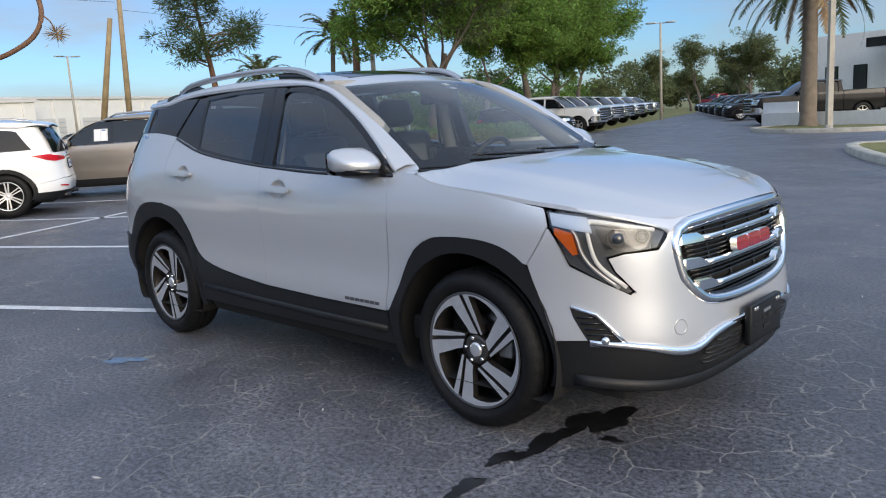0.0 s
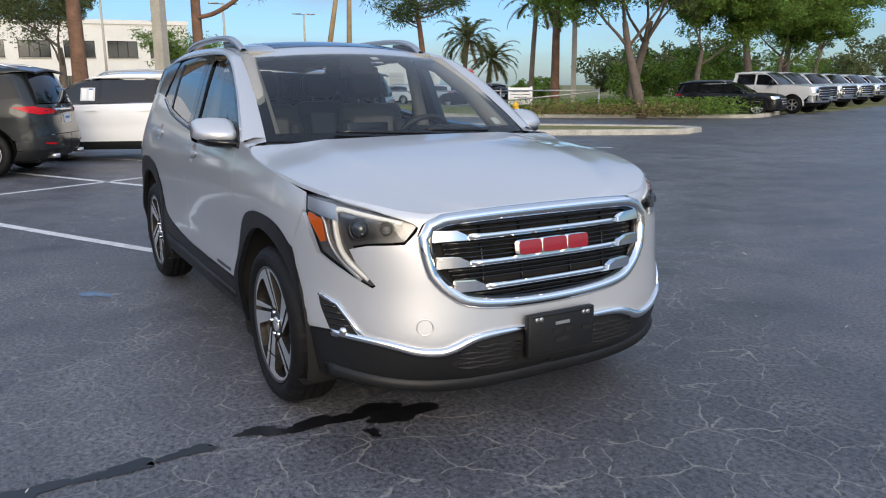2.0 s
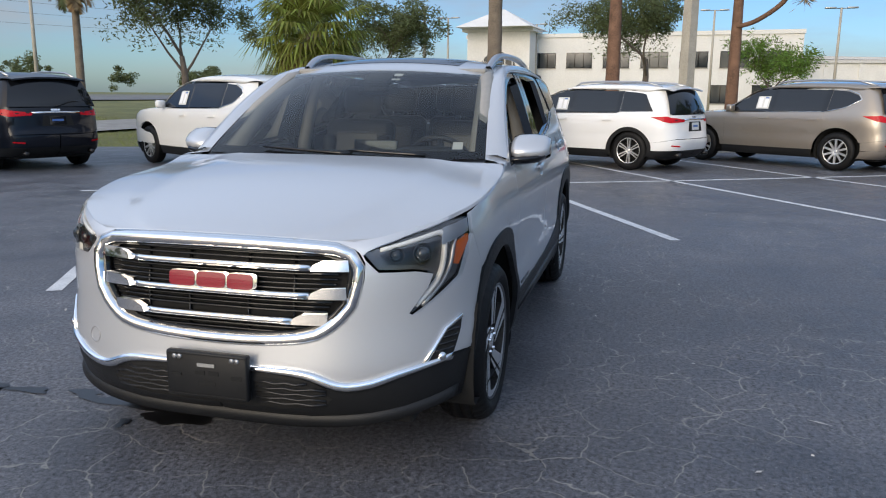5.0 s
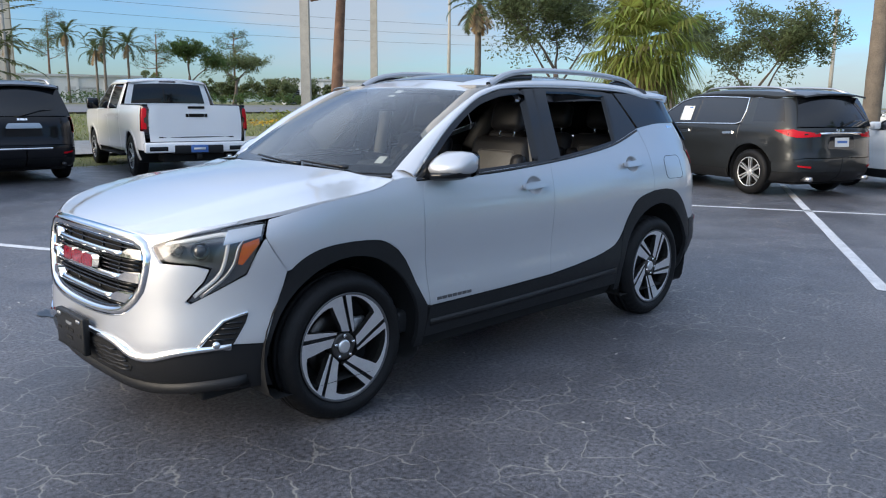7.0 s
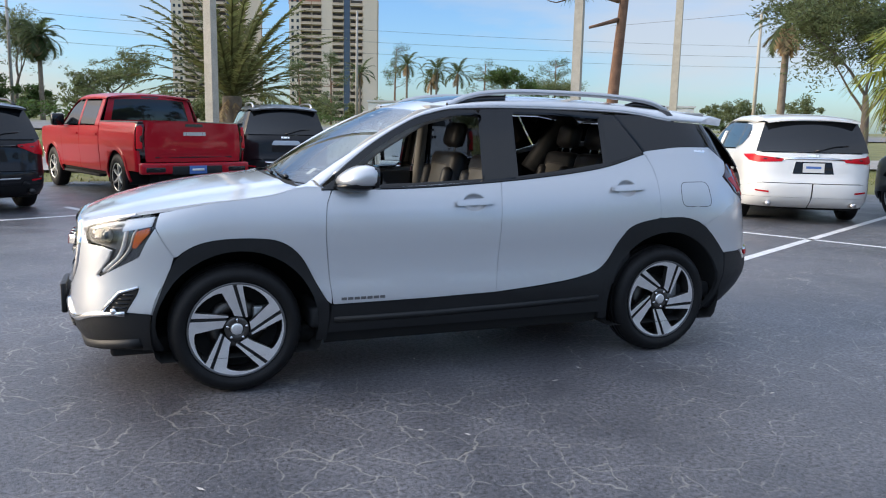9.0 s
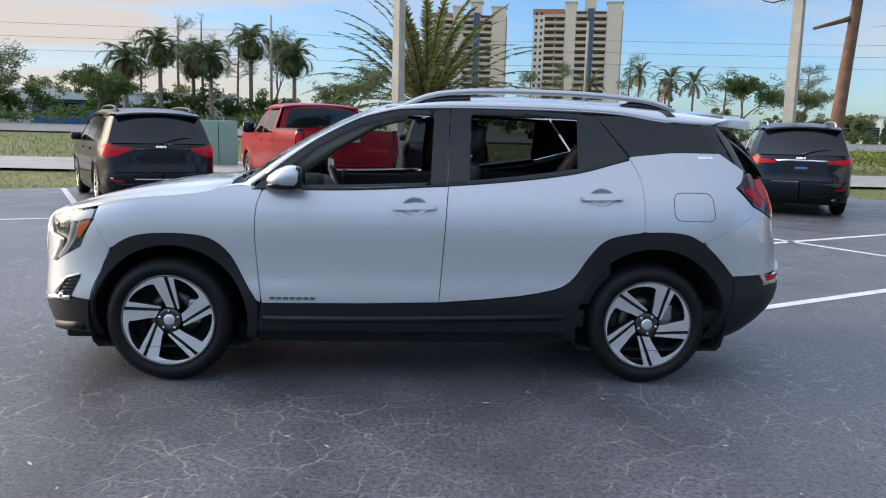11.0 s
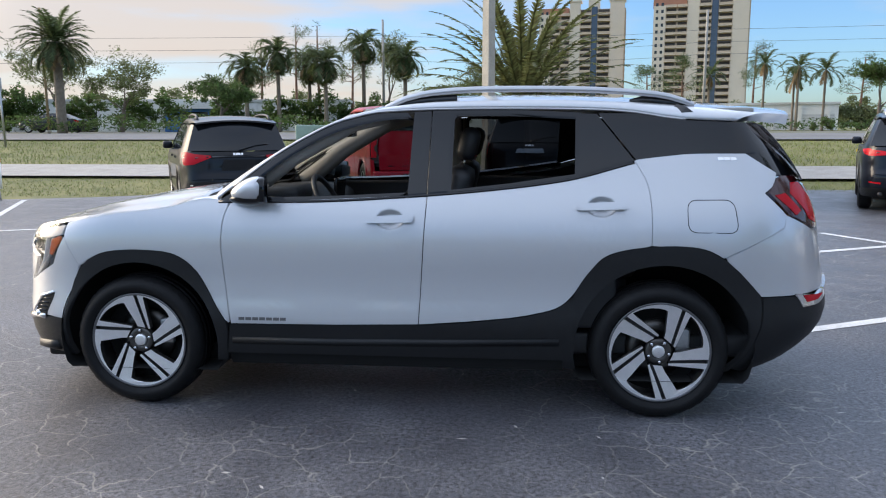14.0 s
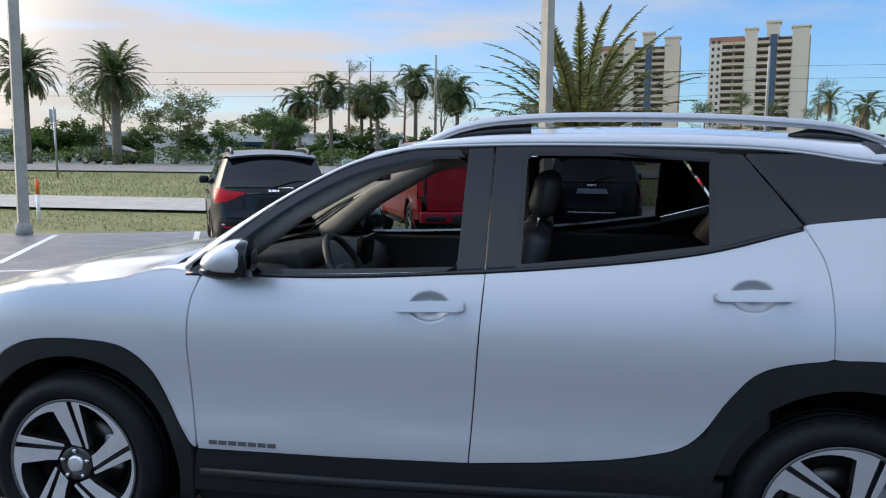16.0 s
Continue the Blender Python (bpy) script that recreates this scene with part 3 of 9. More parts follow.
def finish(bm, surf, off, depth, edge):
    """Bends a flat mesh onto a surface, and folds its rim inwards."""
    bm.verts.ensure_lookup_table()
    rim = [e for e in bm.edges if e.is_boundary]
    uv = {v: (v.co.x, v.co.y) for v in bm.verts}
    on_rim = {v for e in rim for v in e.verts}
    norm = {}
    if depth > 0:
        r = bmesh.ops.extrude_edge_only(bm, edges=rim)
        fresh = [g for g in r["geom"] if isinstance(g, bmesh.types.BMVert)]
        for v in fresh:
            uv[v] = (v.co.x, v.co.y)
        low = set(fresh)
    else:
        low = set()
    for v in bm.verts:
        o = off - (depth if v in low else (edge if v in on_rim else 0.0))
        p, n = surf.at(*uv[v], o)
        v.co = p
        norm[v] = n
    bm.normal_update()
    want = next((f for f in bm.faces if all(v not in low for v in f.verts)), None)
    if want is not None and want.normal.dot(norm[want.verts[0]]) < 0:
        bmesh.ops.reverse_faces(bm, faces=bm.faces[:])
    bm.verts.index_update()
    return [tuple(norm[v]) for v in bm.verts]


def patch_bm(poly, cell=0.06, gap=0.0, cuts=((), ())):
    """A flat polygon cut into cells."""
    if gap:
        poly = shrink(list(poly), gap)
    bm = bmesh.new()
    clean = []
    for p in poly:
        if not clean or (Vector(p[:2]) - Vector(clean[-1])).length > 1e-4:
            clean.append(tuple(p[:2]))
    if (Vector(clean[0]) - Vector(clean[-1])).length < 1e-4:
        clean.pop()
    f = bm.faces.new([bm.verts.new((x, y, 0)) for x, y in clean])
    f.normal_update()
    if f.normal.z < 0:
        f.normal_flip()
    bmesh.ops.triangulate(bm, faces=bm.faces[:])
    lo = [min(p[k] for p in clean) for k in (0, 1)]
    hi = [max(p[k] for p in clean) for k in (0, 1)]
    for k in (0, 1):
        c = math.ceil(lo[k] / cell + 0.01) * cell
        while c < hi[k] - cell * 0.05:
            no = (1, 0, 0) if k == 0 else (0, 1, 0)
            bmesh.ops.bisect_plane(bm, geom=bm.verts[:] + bm.edges[:] + bm.faces[:], dist=1e-5, plane_co=tuple(c * a for a in no), plane_no=no)
            c += cell
        for c in cuts[k]:
            no = (1, 0, 0) if k == 0 else (0, 1, 0)
            bmesh.ops.bisect_plane(bm, geom=bm.verts[:] + bm.edges[:] + bm.faces[:], dist=1e-5, plane_co=tuple(c * a for a in no), plane_no=no)
    return bm


def patch(name, poly, surf, material, parent, off=0.0, depth=0.02, cell=0.06, gap=0.003, edge=0.002, label="", cuts=((), ())):
    bm = patch_bm(poly, cell, gap, cuts)
    normals = finish(bm, surf, off, depth, edge)
    return obj_from(name, bm, material, parent, label, True, normals)


def band_bm(a, b, closed=False, rows=1):
    """A flat strip between two curves."""
    bm = bmesh.new()
    grid = []
    for j in range(rows + 1):
        t = j / rows
        grid.append([bm.verts.new((p[0] + (q[0] - p[0]) * t, p[1] + (q[1] - p[1]) * t, 0)) for p, q in zip(a, b)])
    n = len(a)
    for j in range(rows):
        for i in range(n if closed else n - 1):
            k = (i + 1) % n
            bm.faces.new((grid[j][i], grid[j][k], grid[j + 1][k], grid[j + 1][i]))
    return bm


def band(name, a, b, surf, material, parent, off=0.0, depth=0.012, closed=False, edge=0.002, label="", n=0, rows=1):
    if n:
        a, b = resample(a, n), resample(b, n)
    bm = band_bm(a, b, closed, rows)
    normals = finish(bm, surf, off, depth, edge)
    return obj_from(name, bm, material, parent, label, True, normals)


def ribbon(name, path, width, surf, material, parent, off=0.0, depth=0.012, closed=False, label="", edge=0.003):
    """A strip of constant or varying width along a curve on a surface, with a raised middle."""
    n = len(path)
    ws = width if isinstance(width, (list, tuple)) else [width] * n
    sides = [[], [], []]
    for i, p in enumerate(path):
        q0, q1 = path[(i - 1) % n if closed else max(i - 1, 0)], path[(i + 1) % n if closed else min(i + 1, n - 1)]
        d = Vector((q1[0] - q0[0], q1[1] - q0[1])).normalized()
        nn = Vector((-d.y, d.x)) * ws[i] / 2
        for k, w in enumerate((-1, 0, 1)):
            sides[k].append((p[0] + nn.x * w, p[1] + nn.y * w))
    bm = bmesh.new()
    grid = [[bm.verts.new((x, y, 0)) for x, y in s] for s in sides]
    for j in range(2):
        for i in range(n if closed else n - 1):
            k = (i + 1) % n
            bm.faces.new((grid[j][i], grid[j][k], grid[j + 1][k], grid[j + 1][i]))
    normals = finish(bm, surf, off, depth, edge)
    return obj_from(name, bm, material, parent, label, True, None)


def loft(name, rows, material, parent, label="", closed=False, thick=0.0):
    bm = bmesh.new()
    grid = [[bm.verts.new(p) for p in r] for r in rows]
    for r0, r1 in zip(grid, grid[1:]):
        n = len(r0)
        for i in range(n if closed else n - 1):
            k = (i + 1) % n
            bm.faces.new((r0[i], r0[k], r1[k], r1[i]))
    if thick:
        bmesh.ops.recalc_face_normals(bm, faces=bm.faces[:])
        bmesh.ops.solidify(bm, geom=bm.faces[:], thickness=thick)
    return obj_from(name, bm, material, parent, label)

# ---- car body surfaces ----
class Shell:
    """The upright skin of a car: a rounded plan outline at every height. s runs along the outline from the middle of the nose, z is the height."""

    def __init__(self, nose, tail, side, x0=1.3, x1=-1.4, n=3.4, nr=3.4, zref=0.7):
        self.nose, self.tail, self.side = (smooth_fn(*t) for t in (nose, tail, side))
        self.x0, self.x1, self.e, self.er = x0, x1, 2 / n, 2 / nr
        th = np.linspace(0, math.pi / 2, 400)
        a, b = self.nose(zref) - x0, self.side(zref)
        self.fth = th
        self.fx, self.fy = x0 + a * np.cos(th) ** self.e, b * np.sin(th) ** self.e
        self.fs = np.concatenate([[0], np.cumsum(np.hypot(np.diff(self.fx), np.diff(self.fy)))])
        a = x1 - self.tail(zref)
        rx, ry = x1 - a * np.sin(th) ** self.er, b * np.cos(th) ** self.er
        self.rx, self.ry = rx, ry
        self.s0 = float(self.fs[-1])
        self.s1 = self.s0 + x0 - x1
        self.rs = self.s1 + np.concatenate([[0], np.cumsum(np.hypot(np.diff(rx), np.diff(ry)))])
        self.end = float(self.rs[-1])

    def y(self, y):
        """s at a distance from the middle, on the front."""
        return float(np.interp(y, self.fy, self.fs)) if y >= 0 else -self.y(-y)

    def x(self, x):
        """s at a station along the side."""
        if x > self.x0:
            return float(np.interp(x, self.fx[::-1], self.fs[::-1]))
        if x >= self.x1:
            return self.s0 + self.x0 - x
        return float(np.interp(-x, -self.rx, self.rs))

    def ry_(self, y):
        """s at a distance from the middle, on the tail."""
        return float(np.interp(y, self.ry[::-1], self.rs[::-1])) if y >= 0 else 2 * self.end - self.ry_(-y)

    def P(self, pts):
        return [(self.x(x), z) for x, z in pts]

    def F(self, pts):
        return [(self.y(y), z) for y, z in pts]

    def R(self, pts):
        return [(self.ry_(y), z) for y, z in pts]

    def point(self, s, z):
        if s < 0:
            p = self.point(-s, z)
            return Vector((p.x, -p.y, p.z))
        if s > self.end:
            p = self.point(2 * self.end - s, z)
            return Vector((p.x, -p.y, p.z))
        b = self.side(z)
        if s < self.s0:
            th = float(np.interp(s, self.fs, self.fth))
            return Vector((self.x0 + (self.nose(z) - self.x0) * max(0.0, math.cos(th)) ** self.e, b * math.sin(th) ** self.e, z))
        if s <= self.s1:
            return Vector((self.x0 - (s - self.s0), b, z))
        th = float(np.interp(s, self.rs, self.fth))
        return Vector((self.x1 - (self.x1 - self.tail(z)) * math.sin(th) ** self.er, b * max(0.0, math.cos(th)) ** self.er, z))

    def surf(self, mirror=False):
        return Surface(self.point, 1.0, mirror)


def arc_pts(cx, cz, r, a0, a1, n=14, sq=0.0):
    return [(cx + r * math.cos(radians(a0 + (a1 - a0) * k / n)), cz + r * math.sin(radians(a0 + (a1 - a0) * k / n))) for k in range(n + 1)]


def wheel(name, parent, at, radius=0.36, rim=0.25, width=0.23, side=1, spokes=5, turn=0.0, style="split", steer=0.0, detail=True):
    """A wheel: tyre, rim with spokes, brake disc. side: 1 on the car's left."""
    w = new(name)
    w.parent = parent
    w.matrix_basis = pose(*at, 0, 0, steer) @ (Matrix.Identity(4) if side > 0 else Matrix.Rotation(math.pi, 4, "Z"))
    h = width / 2
    bm = bmesh.new()
    k = radius - rim
    prof = [(-h + 0.02, rim - 0.012), (-h, rim + 0.02), (-h + 0.004, rim + 0.55 * k), (-h + 0.03, radius - 0.012), (-h + 0.055, radius - 0.003)]
    if detail:
        for g in (-0.045, 0.0, 0.045):
            prof += [(g - 0.007, radius), (g - 0.005, radius - 0.009), (g + 0.005, radius - 0.009), (g + 0.007, radius)]
    prof += [(h - 0.055, radius - 0.003), (h - 0.03, radius - 0.012), (h - 0.008, rim + 0.6 * k), (h - 0.003, rim + 0.35 * k), (h - 0.006, rim + 0.02), (h - 0.022, rim - 0.004), (h - 0.03, rim - 0.012)]
    lathe(bm, prof, 160 if detail else 32)
    if detail:
        # notches across the shoulders
        for v in bm.verts:
            r = math.hypot(v.co.x, v.co.z)
            if r > radius - 0.016 and abs(v.co.y) > 0.05 and round(math.atan2(v.co.x, v.co.z) / (2 * math.pi) * 160 + 0.25) % 4 == 0:
                k = (r - 0.0035) / r
                v.co.x, v.co.z = v.co.x * k, v.co.z * k
    tyre = part("tyre", bm, M["tyre"], w)
    bm = bmesh.new()
    lathe(bm, [(h - 0.03, rim - 0.013), (h - 0.018, rim - 0.004), (h - 0.014, rim - 0.008), (h - 0.022, rim - 0.018)], 64 if detail else 32)
    part("rim", bm, M["rimgrey"] if style == "split" else M["alloy"], w)
    bm = bmesh.new()
    lathe(bm, [(h - 0.0222, rim - 0.018), (h - 0.05, rim - 0.028), (-h + 0.03, rim - 0.03), (-h + 0.02, rim - 0.012)], 48 if detail else 24)
    part("rim_barrel", bm, M["pocket"] if style == "split" else M["gunmetal"], w)
    # back of the wheel
    bm = bmesh.new()
    lathe(bm, [(-0.03, 0.001), (-0.03, rim - 0.03)], 32)
    part("wheel_back", bm, M["dark"], w)
    if detail:
        bm = bmesh.new()
        lathe(bm, [(-0.012, 0.06), (0.0, 0.062), (0.0, 0.155), (-0.012, 0.156)], 40)
        part("brake_disc", bm, M["disc"], w)
        part("caliper", new_box(-0.165, -0.09, 0.0, 0.035, -0.03, 0.11, 0.012), M["steel"], w)
    f = h - 0.026
    for i in range(spokes):
        bm = bmesh.new()
        rot = Matrix.Rotation(2 * math.pi * i / spokes + turn, 4, "Y")
        if style == "split":
            # broad bar that flares along the rim, a slit, and a thin bar beside it
            R_ = rim - 0.005
            polar = lambda r, deg: (-r * math.sin(radians(deg)), r * math.cos(radians(deg)))
            broad = [(0.12, 0.26), (0.02, 0.60), polar(0.955, 4.5), polar(0.985, 5)] + [polar(0.985, d) for d in (12, 20, 28, 36, 44, 52, 60, 64)]
            broad += [polar(r, d) for r, d in ((0.935, 64), (0.925, 56), (0.912, 48), (0.895, 40), (0.878, 32), (0.860, 25))] + [(-0.285, 0.785), (-0.225, 0.66), (-0.09, 0.40), (-0.05, 0.29)]
            thin = [(0.185, 0.24), (0.09, 0.60), (0.008, 0.93), (0.0, 0.985), (0.07, 0.982), (0.137, 0.975), (0.13, 0.885), (0.175, 0.60), (0.225, 0.25)]
            for pts in (broad, thin):
                q = []
                for low in (0.0, 0.034):
                    ring_ = []
                    for u, v in pts:
                        r = min(1.0, math.hypot(u, v))
                        ring_.append(bm.verts.new(rot @ Vector((-u * R_, f + 0.006 - 0.022 * (1 - r) - low, v * R_))))
                    q.append(ring_)
                bm.faces.new(q[0])
                n_ = len(pts)
                for a in range(n_):
                    bm.faces.new((q[0][a], q[1][a], q[1][(a + 1) % n_], q[0][(a + 1) % n_])).material_index = 1
        else:
            for off in ((-0.03, 0.03) if style == "pair" else (0.0,)):
                wd = 0.011 if style == "pair" else 0.02
                pts = ((off - wd, rim - 0.01), (off + wd, rim - 0.01), (off * 0.5 + wd, 0.045), (off * 0.5 - wd, 0.045))
                q = []
                for dep in (f, f - 0.03):
                    q.append([bm.verts.new(rot @ Vector((x, dep - (0.01 if r < 0.1 else 0), r))) for x, r in pts])
                bm.faces.new(q[0])
                for a in range(4):
                    bm.faces.new((q[0][a], q[1][a], q[1][(a + 1) % 4], q[0][(a + 1) % 4]))
        bmesh.ops.recalc_face_normals(bm, faces=bm.faces[:])
        spoke = part("spoke", bm, M["alloy"], w, smooth=False)
        spoke.data.materials.append(M["pocket"])
        if style == "split":
            bm = bmesh.new()
            bm.faces.new([bm.verts.new(rot @ Vector((-u * rim, f - 0.020, v * rim))) for u, v in ((-0.08, 0.96), (0.02, 0.97), (0.20, 0.24), (0.11, 0.26))])
            part("spoke_slit", bm, M["gunmetal"], w, smooth=False)
    bm = bmesh.new()
    lathe(bm, [(f - 0.05, 0.064), (f - 0.016, 0.066), (f - 0.012, 0.062), (f - 0.012, 0.034), (f - 0.014, 0.033)], 30)
    part("hub", bm, M["pocket"] if style == "split" else M["alloy"], w)
    bm = bmesh.new()
    lathe(bm, [(f - 0.016, 0.033), (f - 0.006, 0.031), (f - 0.004, 0.024), (f - 0.004, 0.0005)], 24)
    part("centre_cap", bm, M["alloy"], w)
    if detail:
        for i in range(5):
            a = 2 * math.pi * i / 5 + turn + math.pi / 5 * 0
            bm = bmesh.new()
            mm = Matrix.Rotation(a, 4, "Y") @ Matrix.Translation((0, 0, 0.053))
            lathe(bm, [(f - 0.016, 0.0125), (f - 0.010, 0.012), (f - 0.010, 0.0085)], 12, m=mm)
            part("nut_seat", bm, M["gunmetal"], w)
            bm = bmesh.new()
            lathe(bm, [(f - 0.014, 0.0085), (f - 0.001, 0.008), (f + 0.001, 0.005), (f + 0.001, 0.0003)], 6, m=mm)
            part("lug_nut", bm, M["chrome"], w)
    return w


def hood_fn(shell, zc, zf):
    """Bonnet: x along, v from -1 to 1 across between the wing tops."""

    def fn(x, v):
        e = zf(x)
        if x > shell.x0:
            t = min(1.0, max(0.0, (x - shell.x0) / (shell.nose(e) - shell.x0)))
            y = shell.side(e) * (1 - t ** (2 / shell.e)) ** (shell.e / 2)
        else:
            y = shell.side(e)
        k = min(1.0, max(0.0, (0.74 - abs(v)) / 0.14))
        return Vector((x, y * v, e + (zc(x) - e) * (1 - abs(v) ** 2.3) + 0.009 * k * k * (3 - 2 * k)))

    return fn


def screen_fn(base, top, bulge):
    """A windscreen: u from -1 to 1 across, v from 0 at the foot to 1 at the top. base, top: (x, half width, z, sweep back, drop)."""

    def fn(u, v):
        (ax, ay, az, asw, ad), (bx, by, bz, bsw, bd) = base, top
        x = (ax - asw * u * u) * (1 - v) + (bx - bsw * u * u) * v
        z = (az + ad * u * u) * (1 - v) + (bz + bd * u * u) * v
        b = bulge * 4 * v * (1 - v) * (1 - 0.3 * u * u)
        s = 1 if ax > bx else -1
        return Vector((x + s * b * 0.6, (ay * (1 - v) + by * v) * u, z + b * 0.8))

    return fn


# ---- the silver car ----
HERO = Shell(
    nose=((0.18, 0.25, 0.33, 0.42, 0.50, 0.60, 0.70, 0.80, 0.88, 0.94, 1.02, 1.10), (2.05, 2.16, 2.205, 2.222, 2.216, 2.207, 2.200, 2.188, 2.168, 2.125, 2.03, 1.9)),
    tail=((0.22, 0.33, 0.43, 0.54, 0.70, 0.90, 1.05, 1.20, 1.30, 1.45, 1.62), (-1.98, -2.17, -2.28, -2.325, -2.31, -2.27, -2.245, -2.18, -2.11, -2.0, -1.9)),
    side=((0.18, 0.26, 0.34, 0.42, 0.48, 0.54, 0.61, 0.70, 0.80, 0.88, 0.95, 1.02, 1.10, 1.20, 1.30, 1.40, 1.50, 1.57, 1.62, 1.66), (0.82, 0.875, 0.895, 0.905, 0.914, 0.911, 0.903, 0.902, 0.907, 0.908, 0.901, 0.885, 0.861, 0.825, 0.790, 0.755, 0.716, 0.684, 0.650, 0.60)),
    n=3.2,
)


def build_hero():
    H = HERO
    car = thing("silver_suv", "silver compact SUV with black wheel-arch cladding standing on asphalt", "car")
    L, Rt = H.surf(), H.surf(True)
    sides = (L, Rt)
    P = H.P
    silver, clad = M["silver"], M["cladding"]
    # shared outlines, (x, z) on the side
    arch_f = [(1.775, 0.455), (1.735, 0.58), (1.675, 0.73), (1.60, 0.80), (1.48, 0.838), (1.29, 0.845), (1.13, 0.822), (1.02, 0.735), (0.93, 0.57), (0.862, 0.457)]
    arch_r = [(-0.70, 0.535), (-0.84, 0.572), (-0.92, 0.635), (-1.0, 0.755), (-1.10, 0.850), (-1.31, 0.892), (-1.53, 0.890), (-1.66, 0.838), (-1.77, 0.735), (-1.845, 0.645)]
    shut_f = [(0.845, 0.462), (0.862, 0.60), (0.875, 0.75), (0.882, 0.88), (0.870, 1.02), (0.835, 1.10)]
    shut_m = [(-0.144, 0.477), (-0.162, 0.75), (-0.177, 1.0), (-0.187, 1.143)]
    shut_r = [(-1.305, 0.897), (-1.305, 1.06), (-1.285, 1.20), (-1.222, 1.312)]
    belt = [(0.835, 1.103), (0.37, 1.115), (-0.10, 1.14), (-0.48, 1.172), (-0.89, 1.225), (-1.222, 1.312)]
    sp = lambda q, st=0.04: spline(q, st)

    def cut(curve, a, b):
        """The piece of a curve with x between a and b."""
        return [p for p in sp(curve, 0.03) if min(a, b) <= p[0] <= max(a, b)]

    for surf in sides:
        fender = sp(shut_f[::-1])[1:]
        top = sp([(0.86, 1.110), (0.98, 1.118), (1.06, 1.102), (1.12, 1.080), (1.25, 1.058), (1.5, 1.035), (1.70, 1.005)])
        poly = [(0.84, 1.105)] + top + [(1.80, 0.985), (1.785, 0.915), (1.672, 0.755)] + cut(arch_f, 1.66, 0.87) + [(0.853, 0.462)] + sp(shut_f)[1:-1]
        patch("front_wing", P(poly), surf, silver, car, gap=0.0052)
        poly = sp(shut_f) + cut(belt, 0.82, -0.17) + sp(shut_m[::-1]) + [(0.3, 0.466)]
        dents = ((H.x(0.0), 1.008), (H.x(-1.06), 1.078))

        def skin(s, z):
            q = H.point(s, z)
            for s0, z0 in dents:
                r = ((s - s0) / 0.075) ** 2 + ((z - z0 - 0.006) / 0.052) ** 2
                if r < 1:
                    q.y -= 0.022 * (1 - r * r) ** 1.8
            return q

        dsurf = Surface(skin, 1.0, surf.mirror)
        fine = [([s0 + d for d in np.linspace(-0.076, 0.076, 21)], [z0 + 0.006 + d for d in np.linspace(-0.053, 0.053, 19)]) for s0, z0 in dents]
        door = patch("front_door", P(poly), dsurf, silver, car, gap=0.0052, cuts=fine[0])
        poly = sp(shut_m) + cut(belt, -0.20, -1.2) + sp(shut_r[::-1]) + cut(arch_r, -1.29, -0.70)[::-1] + [(-0.61, 0.52), (-0.4, 0.497)]
        rear_door = patch("rear_door", P(poly), dsurf, silver, car, gap=0.0052, cuts=fine[1])
        poly = sp(shut_r) + sp([(-1.24, 1.318), (-1.32, 1.328), (-1.46, 1.342), (-1.62, 1.347), (-1.90, 1.347)]) + [(-2.05, 1.25), (-1.985, 1.185), (-1.92, 1.152), (-2.01, 1.05), (-1.99, 0.985), (-1.672, 0.842)] + cut(arch_r, -1.67, -1.32)[::-1]
        patch("quarter_panel", P(poly), surf, silver, car, gap=0.003)
        poly = [(-1.676, 0.8395), (-1.991, 0.982), (-2.011, 1.046)] + [(-2.18, 0.96)] + [(-2.245, 0.85), (-2.27, 0.66), (-2.0, 0.645), (-1.845, 0.645)] + cut(arch_r, -1.84, -1.68)[::-1]
        patch("rear_bumper_corner", P(poly), surf, silver, car, gap=0.0015)
        # cladding: arches, sill, bumper ends
        inner = arc_pts(1.345, 0.36, 0.422, -14, 194, 24)
        outer = resample([(1.80, 0.26)] + sp(arch_f) + [(0.88, 0.26)], 25)
        band("arch_trim", P(inner), P(outer), surf, clad, car, off=0.012, depth=0.03, rows=3, edge=0.006)
        inner = arc_pts(-1.375, 0.36, 0.442, -14, 194, 24)
        outer = resample([(-0.88, 0.26)] + sp([(-0.9, 0.5), (-0.93, 0.64)] + arch_r[3:]) + [(-1.84, 0.26)], 25)
        band("arch_trim", P(inner), P(outer), surf, clad, car, off=0.012, depth=0.03, rows=3, edge=0.006)
        poly = [(0.875, 0.30), (0.85, 0.455), (0.3, 0.463), (-0.17, 0.472), (-0.4, 0.49), (-0.61, 0.515), (-0.70, 0.53), (-0.84, 0.567), (-0.93, 0.63), (-0.90, 0.5), (-0.885, 0.30)]
        patch("sill_trim", P(poly), surf, clad, car, off=0.006, depth=0.03)
        poly = [(0.88, 0.20), (0.88, 0.295), (-0.89, 0.295), (-0.89, 0.20)]
        patch("lower_sill", P(poly), surf, M["dark"], car, off=-0.03, depth=0.02)
        ribbon("sill_crease", P([(0.84, 0.375), (0.3, 0.375), (-0.3, 0.385), (-0.86, 0.40)]), 0.035, surf, clad, car, off=0.022, depth=0.02, edge=0.01)
        poly = [(-1.84, 0.27), (-1.855, 0.64), (-2.0, 0.640)] + [(-2.30, 0.62), (-2.30, 0.48), (-2.16, 0.30), (-1.95, 0.25)]
        patch("rear_bumper_trim", P(poly), surf, clad, car, off=0.008, depth=0.03)
